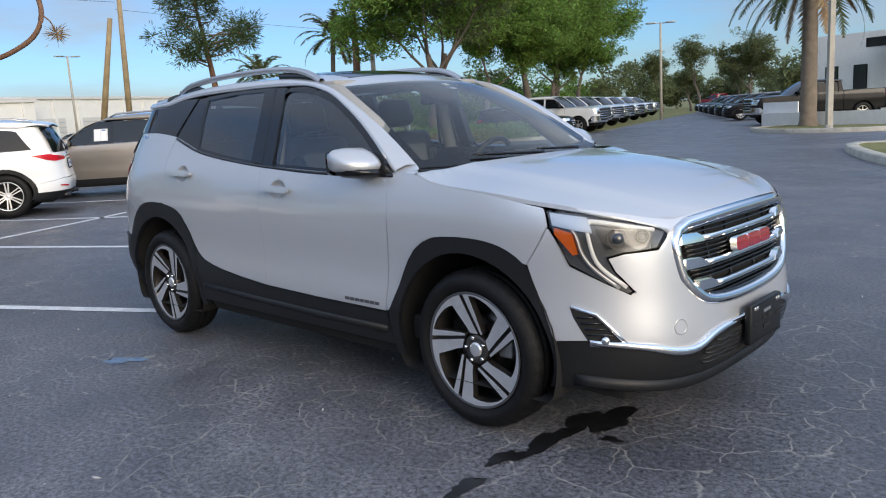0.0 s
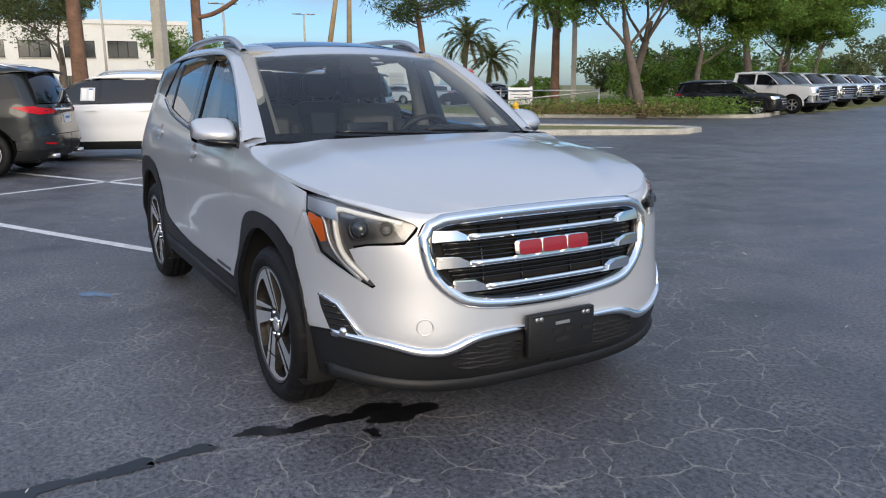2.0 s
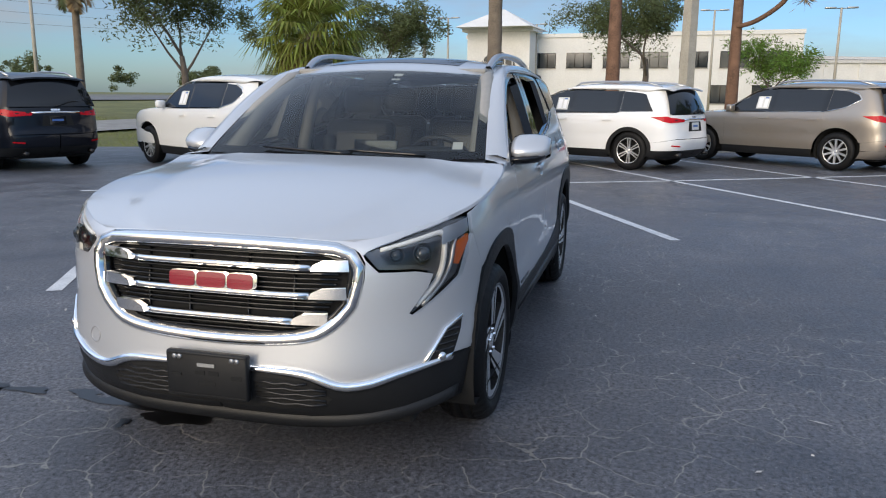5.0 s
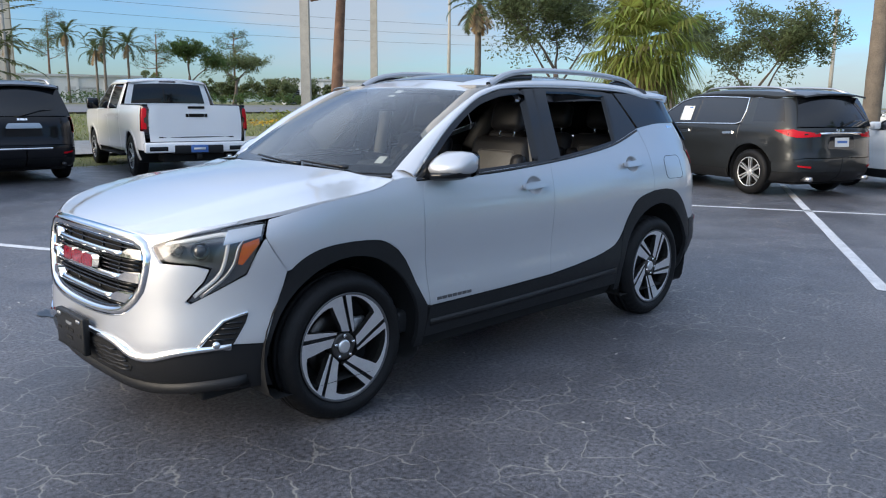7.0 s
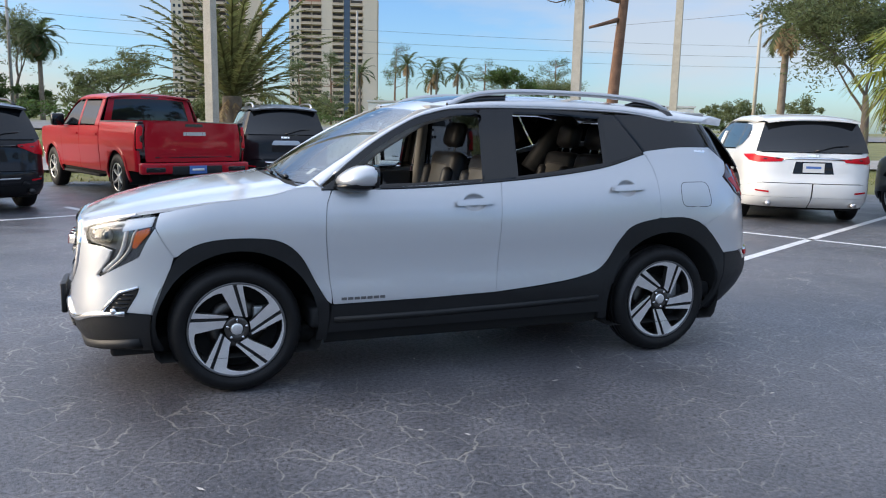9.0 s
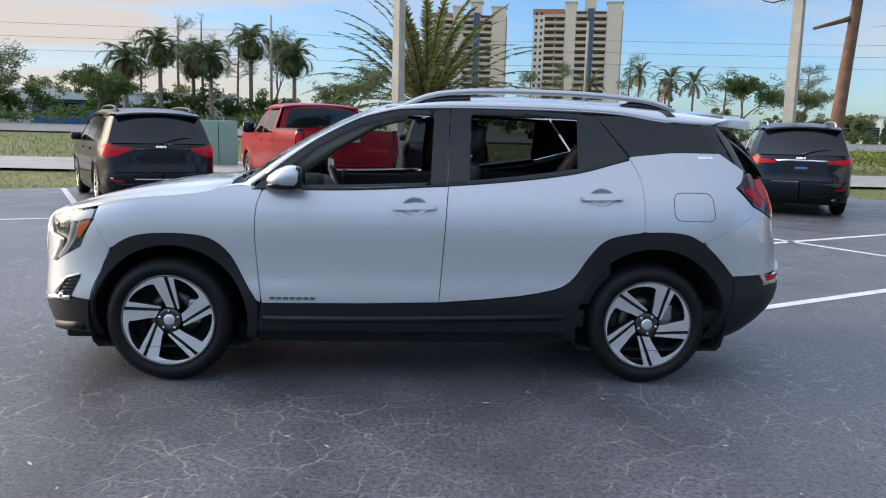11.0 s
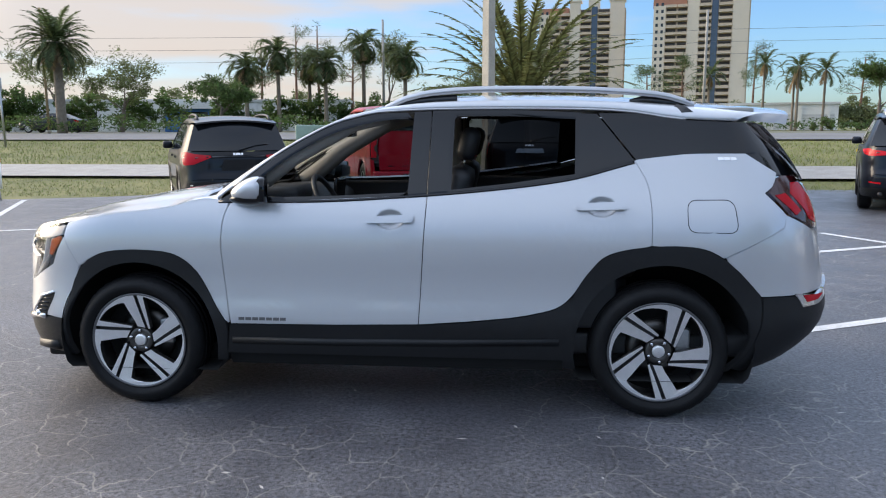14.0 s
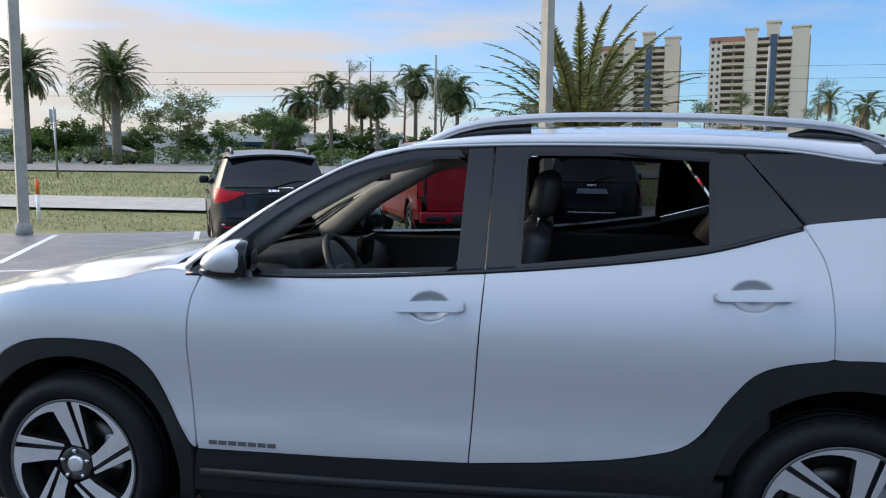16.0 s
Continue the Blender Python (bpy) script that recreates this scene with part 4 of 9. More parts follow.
        # window trims and glass
        win_f = sp([(0.80, 1.122), (0.37, 1.130), (-0.088, 1.151)]) + sp([(-0.102, 1.35), (-0.110, 1.50)]) + sp([(-0.100, 1.528), (-0.06, 1.533), (0.08, 1.522), (0.31, 1.462), (0.52, 1.353), (0.70, 1.225), (0.80, 1.145)])
        win_f = resample(win_f + [win_f[0]], 61)[:-1]
        out_f = resample(sp([(0.905, 1.095), (0.84, 1.095), (0.37, 1.108), (-0.088, 1.132)]) + sp([(-0.100, 1.35), (-0.110, 1.555)]) + sp([(0.08, 1.552), (0.20, 1.525), (0.33, 1.488), (0.55, 1.370), (0.73, 1.245), (0.905, 1.105)]) + [(0.905, 1.095)], 61)[:-1]
        # align the two rings by their nearest points
        q = [min(range(60), key=lambda j: (out_f[j][0] - p[0]) ** 2 + (out_f[j][1] - p[1]) ** 2) for p in win_f]
        # monotone walk round the outer ring
        ring, j = [], q[0]
        for k in range(60):
            step = (q[k] - j) % 60
            j = (j + min(step, 3)) % 60 if step < 30 else j
            ring.append(out_f[j])
        band("front_window_frame", P(win_f), P(ring), surf, M["gloss"], car, off=-0.003, depth=0.03, closed=True)
        patch("mirror_sail", P([(0.905, 1.10), (0.80, 1.105), (0.70, 1.118), (0.70, 1.215), (0.78, 1.18)]), surf, M["gloss"], car, off=0.001, depth=0.02)
        win_r = [(-0.305, 1.165), (-0.6, 1.198), (-0.93, 1.245), (-0.935, 1.53), (-0.60, 1.548), (-0.33, 1.548), (-0.315, 1.53)]
        out_r = [(-0.287, 1.142), (-0.6, 1.172), (-0.955, 1.222), (-0.96, 1.552), (-0.60, 1.568), (-0.312, 1.57), (-0.297, 1.56)]
        band("rear_window_frame", P(win_r), P(out_r), surf, M["gloss"], car, off=-0.003, depth=0.03, closed=True)
        patch("door_pillar_front", P([(-0.085, 1.14), (-0.180, 1.147), (-0.195, 1.562), (-0.105, 1.558)]), surf, M["gloss"], car, off=0.0, depth=0.05)
        patch("door_pillar_rear", P([(-0.186, 1.148), (-0.29, 1.158), (-0.305, 1.566), (-0.201, 1.563)]), surf, M["gloss"], car, off=0.0, depth=0.05)
        patch("quarter_light", P([(-0.945, 1.235), (-0.95, 1.55), (-1.04, 1.547), (-1.225, 1.312)]), surf, M["gloss"], car, off=-0.004, depth=0.02)
        patch("rear_quarter_glass", P([(-1.05, 1.548), (-1.235, 1.315), (-1.32, 1.328), (-1.46, 1.342), (-1.62, 1.347), (-1.92, 1.347), (-1.985, 1.35), (-1.92, 1.50), (-1.47, 1.513), (-1.33, 1.530), (-1.23, 1.546)]), surf, M["gloss"], car, off=0.002, depth=0.02)
        patch("pillar_trim", P([(-1.895, 1.345), (-1.915, 1.505), (-2.03, 1.505), (-2.13, 1.37), (-2.18, 1.235), (-2.05, 1.243)]), surf, M["gloss"], car, off=-0.008, depth=0.02)
        if surf is Rt:
            g = patch("window_glass", P(shrink(win_f, -0.004)), surf, M["sideglass"], car, off=-0.012, depth=0.0, gap=0)
            g.visible_shadow = False
            g = patch("window_glass", P(shrink(win_r, -0.004)), surf, M["privacy"], car, off=-0.012, depth=0.0, gap=0)
            g.visible_shadow = False
        ribbon("belt_strip", P(sp([(0.90, 1.098), (0.37, 1.104), (-0.10, 1.130), (-0.48, 1.162), (-0.89, 1.215), (-1.222, 1.302)])), 0.014, surf, M["gloss"], car, off=0.004, depth=0.01)
        # handles with their recesses
        for hx, hz, own in ((0.0, 1.012, door), (-1.06, 1.082, rear_door)):
            bar = fillet([(hx + 0.122, hz - 0.020), (hx + 0.122, hz + 0.012), (hx - 0.122, hz + 0.025), (hx - 0.122, hz - 0.014)], 0.016)
            patch("door_handle", P(bar), surf, silver, own, off=0.040, depth=0.026, cell=0.03, gap=0, edge=0.008)
            bar = fillet([(hx - 0.055, hz - 0.010), (hx - 0.055, hz + 0.015), (hx - 0.113, hz + 0.016), (hx - 0.113, hz - 0.006)], 0.006)
            patch("handle_cap", P(bar), surf, silver, own, off=0.0425, depth=0.016, cell=0.03, gap=0, edge=0.004)
            for px in (0.1, -0.1):
                a, _ = surf.at(H.x(hx + px), hz + 0.002, -0.005)
                b, _ = surf.at(H.x(hx + px), hz + 0.002, 0.026)
                bm = bmesh.new()
                tube(bm, (a, b), 0.012)
                part("handle_foot", bm, silver, own)
        # name badge as plain bars
        for k in range(7):
            x = 0.80 - 0.037 * k
            patch("badge_bar", P([(x, 0.485), (x, 0.500), (x - 0.030, 0.500), (x - 0.030, 0.485)]), surf, M["rimgrey"], door, off=0.005, depth=0.006, gap=0)
        for k in range(3):
            x = -1.70 - 0.042 * k
            patch("badge_bar", P([(x, 1.312), (x, 1.327), (x - 0.036, 1.327), (x - 0.036, 1.312)]), surf, M["chrome"], car, off=0.005, depth=0.006, gap=0)
        # tail lamp
        tail = [(-1.94, 1.15), (-1.995, 1.20), (-2.06, 1.235), (-2.165, 1.228), (-2.225, 1.13), (-2.228, 0.98), (-2.19, 0.965), (-2.02, 1.045)]
        lamp = patch("tail_lamp", P(tail), surf, M["darkred"], car, off=0.006, depth=0.04)
        patch("tail_lens", P([(-2.065, 1.145), (-2.10, 1.20), (-2.16, 1.198), (-2.205, 1.12), (-2.205, 0.99), (-2.15, 1.015), (-2.13, 1.06)]), surf, M["redlens"], lamp, off=0.010, depth=0.006)
        patch("tail_lens", P([(-1.965, 1.14), (-2.035, 1.15), (-2.105, 1.06), (-2.065, 1.04)]), surf, M["redlens"], lamp, off=0.010, depth=0.006)
        refl = patch("bumper_chrome", P([(-2.02, 0.655), (-2.06, 0.58), (-2.16, 0.585), (-2.28, 0.66), (-2.28, 0.70), (-2.15, 0.635)]), surf, M["chrome"], car, off=0.016, depth=0.02)
        patch("rear_reflector", P([(-2.06, 0.645), (-2.08, 0.605), (-2.15, 0.61), (-2.19, 0.635)]), surf, M["redlens"], refl, off=0.021, depth=0.006)
    # fuel door on the left
    flap = fillet([(-1.482, 0.965), (-1.482, 1.12), (-1.73, 1.122), (-1.74, 0.962)], 0.05, 6)
    ribbon("fuel_door_gap", P(flap), 0.0035, L, M["dark"], car, off=0.0008, depth=0.001, closed=True, edge=0)
    patch("fuel_door", P(shrink(flap, 0.0015)), L, silver, car, off=0.0015, depth=0.003, gap=0)
    # near-black sheet added behind the panels, so that the shut lines look shaded
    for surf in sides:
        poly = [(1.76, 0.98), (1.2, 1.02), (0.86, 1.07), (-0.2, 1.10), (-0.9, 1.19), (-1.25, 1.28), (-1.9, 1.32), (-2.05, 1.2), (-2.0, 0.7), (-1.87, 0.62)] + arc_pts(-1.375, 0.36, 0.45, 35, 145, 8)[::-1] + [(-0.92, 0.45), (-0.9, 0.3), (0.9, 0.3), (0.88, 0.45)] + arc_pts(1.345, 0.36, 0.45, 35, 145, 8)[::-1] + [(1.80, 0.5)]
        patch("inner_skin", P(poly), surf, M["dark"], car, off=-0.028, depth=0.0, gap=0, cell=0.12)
        for ax in (1.345, -1.375):
            bm = bmesh.new()
            sgn = 1 if surf is L else -1
            lathe(bm, [(sgn * 0.42, 0.02), (sgn * 0.42, 0.455), (sgn * 0.885, 0.455)], 40, m=Matrix.Translation((ax, 0, 0.37)))
            for v in [v for v in bm.verts if v.co.z < 0.2]:
                v.co.z = 0.2
            part("wheel_well", bm, M["dark"], car)
    # bonnet
    zc = smooth_fn((0.95, 1.10, 1.35, 1.60, 1.85, 2.02, 2.12, 2.17), (1.145, 1.128, 1.102, 1.063, 1.005, 0.955, 0.918, 0.895))
    zf = smooth_fn((0.95, 1.06, 1.12, 1.25, 1.50, 1.70, 1.82, 1.92, 2.02, 2.12, 2.17), (1.122, 1.104, 1.083, 1.061, 1.038, 1.008, 0.988, 0.962, 0.932, 0.903, 0.885))
    hood = Surface(hood_fn(H, zc, zf), 1.0)
    front = spline([(1.92, -0.995), (2.03, -0.97), (2.10, -0.88), (2.135, -0.6), (2.145, 0), (2.135, 0.6), (2.10, 0.88), (2.03, 0.97), (1.92, 0.995)], 0.05)
    back = spline([(1.02, 0.985), (1.05, 0.8), (1.085, 0.4), (1.095, 0), (1.085, -0.4), (1.05, -0.8), (1.02, -0.985)], 0.05)
    sidel = [(x, 0.995) for x in np.linspace(1.85, 1.08, 12)]
    sider = [(x, -0.995) for x in np.linspace(1.08, 1.85, 12)]
    patch("bonnet", front + sidel + back + sider, hood, silver, car, depth=0.02, cell=0.08, gap=0.006, edge=0.003)
    # cowl
    patch("cowl", [(0.90, -0.92), (0.90, 0.92), (1.05, 0.92), (1.12, 0.4), (1.13, 0), (1.12, -0.4), (1.05, -0.92)], hood, M["dark"], car, off=-0.022, depth=0.02, gap=0)
    # screens
    ws_base, ws_top = (1.055, 0.745, 1.115, 0.10, 0.010), (0.285, 0.625, 1.565, 0.07, -0.028)
    ws = Surface(screen_fn(ws_base, ws_top, 0.035), 1.0)
    full = [(-1, 0), (1, 0), (1, 1), (-1, 1)]
    sub = lambda a, b: [(u, v) for u, v in zip(np.linspace(a[0], b[0], 9)[:-1], np.linspace(a[1], b[1], 9)[:-1])]
    ring_o = sub((-1, -0.02), (1, -0.02)) + sub((1, -0.02), (1, 1)) + sub((1, 1), (-1, 1)) + sub((-1, 1), (-1, -0.02))
    ring_i = sub((-0.93, 0.075), (0.93, 0.075)) + sub((0.93, 0.075), (0.935, 0.945)) + sub((0.935, 0.945), (-0.935, 0.945)) + sub((-0.935, 0.945), (-0.93, 0.075))
    screen = patch("windscreen", [(-0.995, 0.0), (0.995, 0.0), (0.995, 0.995), (-0.995, 0.995)], ws, M["glass"], car, off=0.0, depth=0, cell=0.1, gap=0)
    screen.visible_shadow = False
    band("screen_border", ring_o, ring_i, ws, M["gloss"], screen, off=-0.004, depth=0.004, closed=True)
    patch("sensor_box", [(-0.1, 0.80), (0.1, 0.80), (0.13, 0.99), (-0.13, 0.99)], ws, M["dark"], screen, off=-0.006, depth=0.05)
    patch("screen_sticker", [(0.78, 0.09), (0.85, 0.09), (0.85, 0.16), (0.78, 0.16)], ws, M["paper"], screen, off=-0.003, depth=0.001)
    patch("screen_label", [(0.14, 0.90), (0.22, 0.90), (0.22, 0.945), (0.14, 0.945)], ws, M["paper"], screen, off=-0.002, depth=0.001)
    patch("screen_label", [(0.14, 0.84), (0.22, 0.84), (0.22, 0.865), (0.14, 0.865)], ws, M["paper"], screen, off=-0.002, depth=0.001)
    for a, b in (((0.12, 0.02), (-0.55, 0.055)), ((0.62, 0.015), (0.10, 0.05))):
        pts = [ws.at(a[0] + (b[0] - a[0]) * t, a[1] + (b[1] - a[1]) * t, 0.016)[0] for t in np.linspace(0, 1, 8)]
        bm = bmesh.new()
        tube(bm, pts, [0.012, 0.011, 0.010, 0.009, 0.008, 0.008, 0.007, 0.006], 6)
        part("wiper", bm, M["gloss"], car)
    for sgn, surf in ((1, L), (-1, Rt)):
        outer = [surf.at(H.x(x), z, 0.001)[0] for x, z in ((0.885, 1.106), (0.92, 1.110), (0.96, 1.112), (1.00, 1.108), (1.035, 1.102))]
        inner = [ws.at(sgn * 1.0, 0.07)[0], ws.at(sgn * 1.0, 0.03)[0], ws.at(sgn * 1.0, -0.005)[0], hood.at(1.00, sgn * 0.935)[0], hood.at(1.035, sgn * 0.965)[0]]
        mid = [(a + b) / 2 + Vector((0, 0, 0.004)) for a, b in zip(outer, inner)]
        loft("cowl_corner", [outer, mid, inner], silver, car)
    # roof: lengthwise profile with a crowned section
    rz = smooth_fn((-2.08, -1.85, -1.6, -1.2, -0.7, -0.2, 0.1, 0.30), (1.578, 1.598, 1.620, 1.650, 1.665, 1.652, 1.615, 1.563))
    rw = smooth_fn((-2.08, -1.5, -0.8, 0.0, 0.30), (0.56, 0.59, 0.612, 0.615, 0.618))

    def roof(x, v):
        return Vector((x - 0.06 * v * v * max(0.0, (x + 0.3) / 0.6), rw(x) * v, rz(x) - 0.045 * abs(v) ** 2.2))

    rs = Surface(roof, 1.0)
    patch("roof", [(0.285, -1), (0.285, 1), (-1.62, 1), (-1.62, -1)], rs, silver, car, depth=0.02, cell=0.1, gap=0)
    patch("sunroof", [(0.12, -0.66), (0.12, 0.66), (-0.42, 0.66), (-0.42, -0.66)], rs, M["gloss"], car, off=0.003, depth=0.004, cell=0.1, gap=0)
    patch("spoiler", [(-1.625, -0.98), (-1.625, 0.98), (-2.03, 0.97), (-2.08, 0.6), (-2.08, -0.6), (-2.03, -0.97)], rs, silver, car, off=0.004, depth=0.055, cell=0.1, gap=0, edge=0.006)
    # cant rail: from the door tops to the roof and along the windscreen
    low = sp([(0.905, 1.112), (0.73, 1.252), (0.55, 1.377), (0.33, 1.494), (0.20, 1.533), (0.08, 1.558), (-0.25, 1.572), (-0.70, 1.573), (-1.05, 1.566), (-1.23, 1.552), (-1.33, 1.536), (-1.47, 1.519), (-1.93, 1.506)], 0.05)
    low = resample(low, 60)
    for surf in sides:
        sgn = 1 if surf is L else -1
        upper = [ws.at(sgn * 1.0, v, 0.0)[0] for v in np.linspace(0.03, 1.0, 18)] + [rs.at(x, sgn * 1.0, 0.0)[0] for x in np.linspace(0.20, -1.93, 40)]
        upper = resample([tuple(p) for p in upper], 60)
        rows = [[], [], [], [], []]
        for (x, z), u in zip(low, upper):
            p, n = surf.at(H.x(x), z, 0.0)
            u = Vector(u)
            mid = (p + u) / 2 + Vector((0, sgn * 0.012, 0.014))
            rows[0].append(p - Vector((0, sgn * 0.02, 0)))
            rows[1].append(p)
            rows[2].append(p * 0.55 + mid * 0.45 + Vector((0, sgn * 0.004, 0.003)))
            rows[3].append(mid * 0.75 + u * 0.25 + Vector((0, 0, 0.003)))
            rows[4].append(u)
        loft("cant_rail", rows, silver, car)
        ribbon("window_top_strip", P(low[2:52]), 0.010, surf, M["satin"], car, off=0.003, depth=0.008)
        # roof rail
        rail = [rs.at(x, sgn * 0.93, h)[0] for x, h in ((0.10, 0.0), (0.02, 0.022), (-0.12, 0.042), (-0.4, 0.052), (-0.9, 0.050), (-1.25, 0.046), (-1.42, 0.036), (-1.55, 0.004))]
        rail = [Vector(p) for p in spline([tuple(p) for p in rail], 0.06)]
        bm = bmesh.new()
        rings = []
        for i, p in enumerate(rail):
            w = 0.021
            rings.append([bm.verts.new(p + Vector((0, dy * w, dz * 0.016))) for dy, dz in ((-0.7, -1), (0.9, -1), (1, 0.2), (0.4, 1), (-0.6, 0.9), (-1, 0))])
        for a, b in zip(rings, rings[1:]):
            for k in range(6):
                bm.faces.new((a[k], a[(k + 1) % 6], b[(k + 1) % 6], b[k]))
        bmesh.ops.recalc_face_normals(bm, faces=bm.faces[:])
        railob = part("roof_rail", bm, M["satin"], car)
        for xa, xb in ((0.08, -0.32), (-1.22, -1.53)):
            top = [rs.at(x, sgn * 0.93, 0.03 if x not in (xa,) else 0.008)[0] for x in np.linspace(xa, xb, 6)]
            bot = [rs.at(x, sgn * 0.93, -0.004)[0] for x in np.linspace(xa, xb, 6)]
            rows = [[b + Vector((0, -0.012 * sgn, 0)) for b in bot], [t + Vector((0, -0.012 * sgn, 0)) for t in top], [t + Vector((0, 0.012 * sgn, 0)) for t in top], [b + Vector((0, 0.012 * sgn, 0)) for b in bot]]
            loft("rail_foot", rows, M["gloss"], railob)
    # tailgate and back window
    R = H.R
    patch("tailgate", R([(0.60, 0.76), (0.62, 1.18), (0, 1.19), (-0.62, 1.18), (-0.60, 0.76), (0, 0.74)]), L, silver, car, depth=0.02)
    patch("rear_bumper", R([(0.66, 0.65), (0.62, 0.75), (0, 0.73), (-0.62, 0.75), (-0.66, 0.65)]), L, silver, car, depth=0.02)
    patch("rear_bumper_trim", R([(0.64, 0.28), (0.66, 0.645), (-0.66, 0.645), (-0.64, 0.28)]), L, clad, car, off=0.008, depth=0.03)
    bw = Surface(screen_fn((-2.17, 0.70, 1.215, -0.10, 0.0), (-1.955, 0.58, 1.505, -0.06, -0.02), 0.02), -1.0)
    patch("back_window", [(-1, 0), (1, 0), (1, 1), (-1, 1)], bw, M["gloss"], car, depth=0.01, cell=0.15)
    # front: bumper skin in two halves
    for surf in sides:
        q = H.F([(0.0, 0.452), (0.15, 0.45), (0.36, 0.437), (0.50, 0.400), (0.60, 0.418), (0.71, 0.452), (0.80, 0.470)]) + P([(1.88, 0.47), (1.782, 0.462)])
        q += P([p for p in sp(arch_f) if p[0] > 1.675]) + P([(1.675, 0.76), (1.782, 0.905)])
        q += H.F([(0.85, 0.815), (0.842, 0.755), (0.715, 0.640), (0.700, 0.652), (0.752, 0.735), (0.765, 0.785), (0.72, 0.800), (0.60, 0.805), (0.555, 0.850), (0.535, 0.885), (0.50, 0.905)])
        q += H.F([(0.535, 0.875), (0.555, 0.84), (0.555, 0.78), (0.540, 0.70), (0.515, 0.655), (0.43, 0.585), (0.36, 0.562), (0.2, 0.545), (0.0, 0.538)])
        patch("front_bumper", q, surf, silver, car, gap=0.0)
        # nose strip between bonnet and grille
        q = H.F([(0.0, 0.905), (0.3, 0.903), (0.47, 0.895), (0.52, 0.888), (0.545, 0.868), (0.56, 0.885), (0.50, 0.915), (0.3, 0.925), (0.0, 0.928)])
        patch("nose_strip", q, surf, silver, car, off=-0.002, gap=0)
        q = H.F([(0.50, 0.898), (0.545, 0.876), (0.60, 0.903), (0.70, 0.940), (0.80, 0.973), (0.80, 0.982), (0.70, 0.957), (0.60, 0.931), (0.50, 0.914)])
        patch("wing_cap", q, surf, silver, car, off=-0.004, depth=0.012, gap=0)
        # lower bumper
        q = H.F([(0.0, 0.20), (0.3, 0.20), (0.6, 0.225), (0.78, 0.26)]) + P([(1.80, 0.26), (1.782, 0.455), (1.88, 0.462)]) + H.F([(0.80, 0.462), (0.71, 0.445), (0.60, 0.41), (0.50, 0.392), (0.36, 0.428), (0.15, 0.442), (0.0, 0.444)])
        patch("lower_bumper", q, surf, clad, car, off=0.004, depth=0.05)
        # chrome strip
        cs = H.F([(0.0, 0.452), (0.15, 0.450), (0.30, 0.445), (0.38, 0.432), (0.44, 0.408), (0.50, 0.395), (0.58, 0.405), (0.66, 0.432), (0.74, 0.452), (0.815, 0.466)])
        cs = spline(cs, 0.03)
        ribbon("chrome_strip", cs, [0.022 + 0.012 * math.sin(math.pi * min(1, max(0, (i / len(cs) - 0.2) / 0.7))) for i in range(len(cs))], surf, M["chrome"], car, off=0.018, depth=0.025, edge=0.008)
        # fog lamp pocket
        fog = H.F([(0.845, 0.60), (0.84, 0.56), (0.815, 0.455), (0.735, 0.450), (0.76, 0.50), (0.80, 0.57)])
        pocket = patch("fog_pocket", fog, surf, M["dark"], car, off=0.003, depth=0.01, gap=0.004, cell=0.03)
        ribbon("fog_surround", H.F([(0.735, 0.452), (0.76, 0.50), (0.80, 0.572), (0.842, 0.603)]), 0.014, surf, M["chrome"], pocket, off=0.012, depth=0.015)
        ribbon("fog_surround", H.F([(0.735, 0.450), (0.815, 0.455)]), 0.012, surf, M["chrome"], pocket, off=0.012, depth=0.015)
        for k, (ya, yb, z) in enumerate(((0.803, 0.833, 0.562), (0.79, 0.828, 0.54), (0.778, 0.822, 0.518), (0.768, 0.818, 0.496))):
            ribbon("fog_louvre", H.F([(ya, z), ((ya + yb) / 2, z), (yb, z)]), 0.008, surf, M["gloss"], pocket, off=0.010, depth=0.008)
        c, n = surf.at(H.y(0.785), 0.474, 0.004)
        bm = bmesh.new()
        bmesh.ops.create_uvsphere(bm, u_segments=14, v_segments=8, radius=0.019, matrix=Matrix.Translation(c))
        part("fog_lamp", bm, M["lamp"], pocket)
        # head lamp
        hl = H.F([(0.545, 0.878), (0.60, 0.815), (0.72, 0.806), (0.77, 0.790), (0.757, 0.735), (0.705, 0.652), (0.72, 0.645), (0.842, 0.760), (0.852, 0.82)]) + P([(1.795, 0.915), (1.805, 0.975)]) + H.F([(0.80, 0.975), (0.70, 0.942), (0.60, 0.905)])
        lamp = patch("head_lamp", hl, surf, M["lamphouse"], car, off=-0.030, depth=0.02, gap=0.002, cell=0.04)
        g = patch("lamp_cover", hl, surf, M["lens"], lamp, off=0.002, depth=0.0, gap=0.003, cell=0.04)
        g.visible_shadow = False
        ribbon("daylight_bar", spline(H.F([(0.60, 0.888), (0.70, 0.915), (0.785, 0.935), (0.80, 0.905), (0.80, 0.82), (0.785, 0.75), (0.725, 0.672)]), 0.02), 0.016, surf, M["daylight"], lamp, off=-0.012, depth=0.02)
        ribbon("daylight_bar", spline(H.F([(0.835, 0.945), (0.825, 0.88), (0.82, 0.81), (0.80, 0.745), (0.745, 0.67)]), 0.02), 0.014, surf, M["satin"], lamp, off=-0.012, depth=0.02)
        patch("lamp_bezel", H.F([(0.60, 0.870), (0.63, 0.830), (0.77, 0.815), (0.785, 0.91), (0.70, 0.90)]), surf, M["gunmetal"], lamp, off=-0.026, depth=0.01, cell=0.03)
        patch("turn_reflector", P([(1.803, 0.885), (1.812, 0.912), (1.872, 0.890), (1.882, 0.805), (1.862, 0.800)]), surf, M["amber"], lamp, off=-0.006, depth=0.012, cell=0.03)
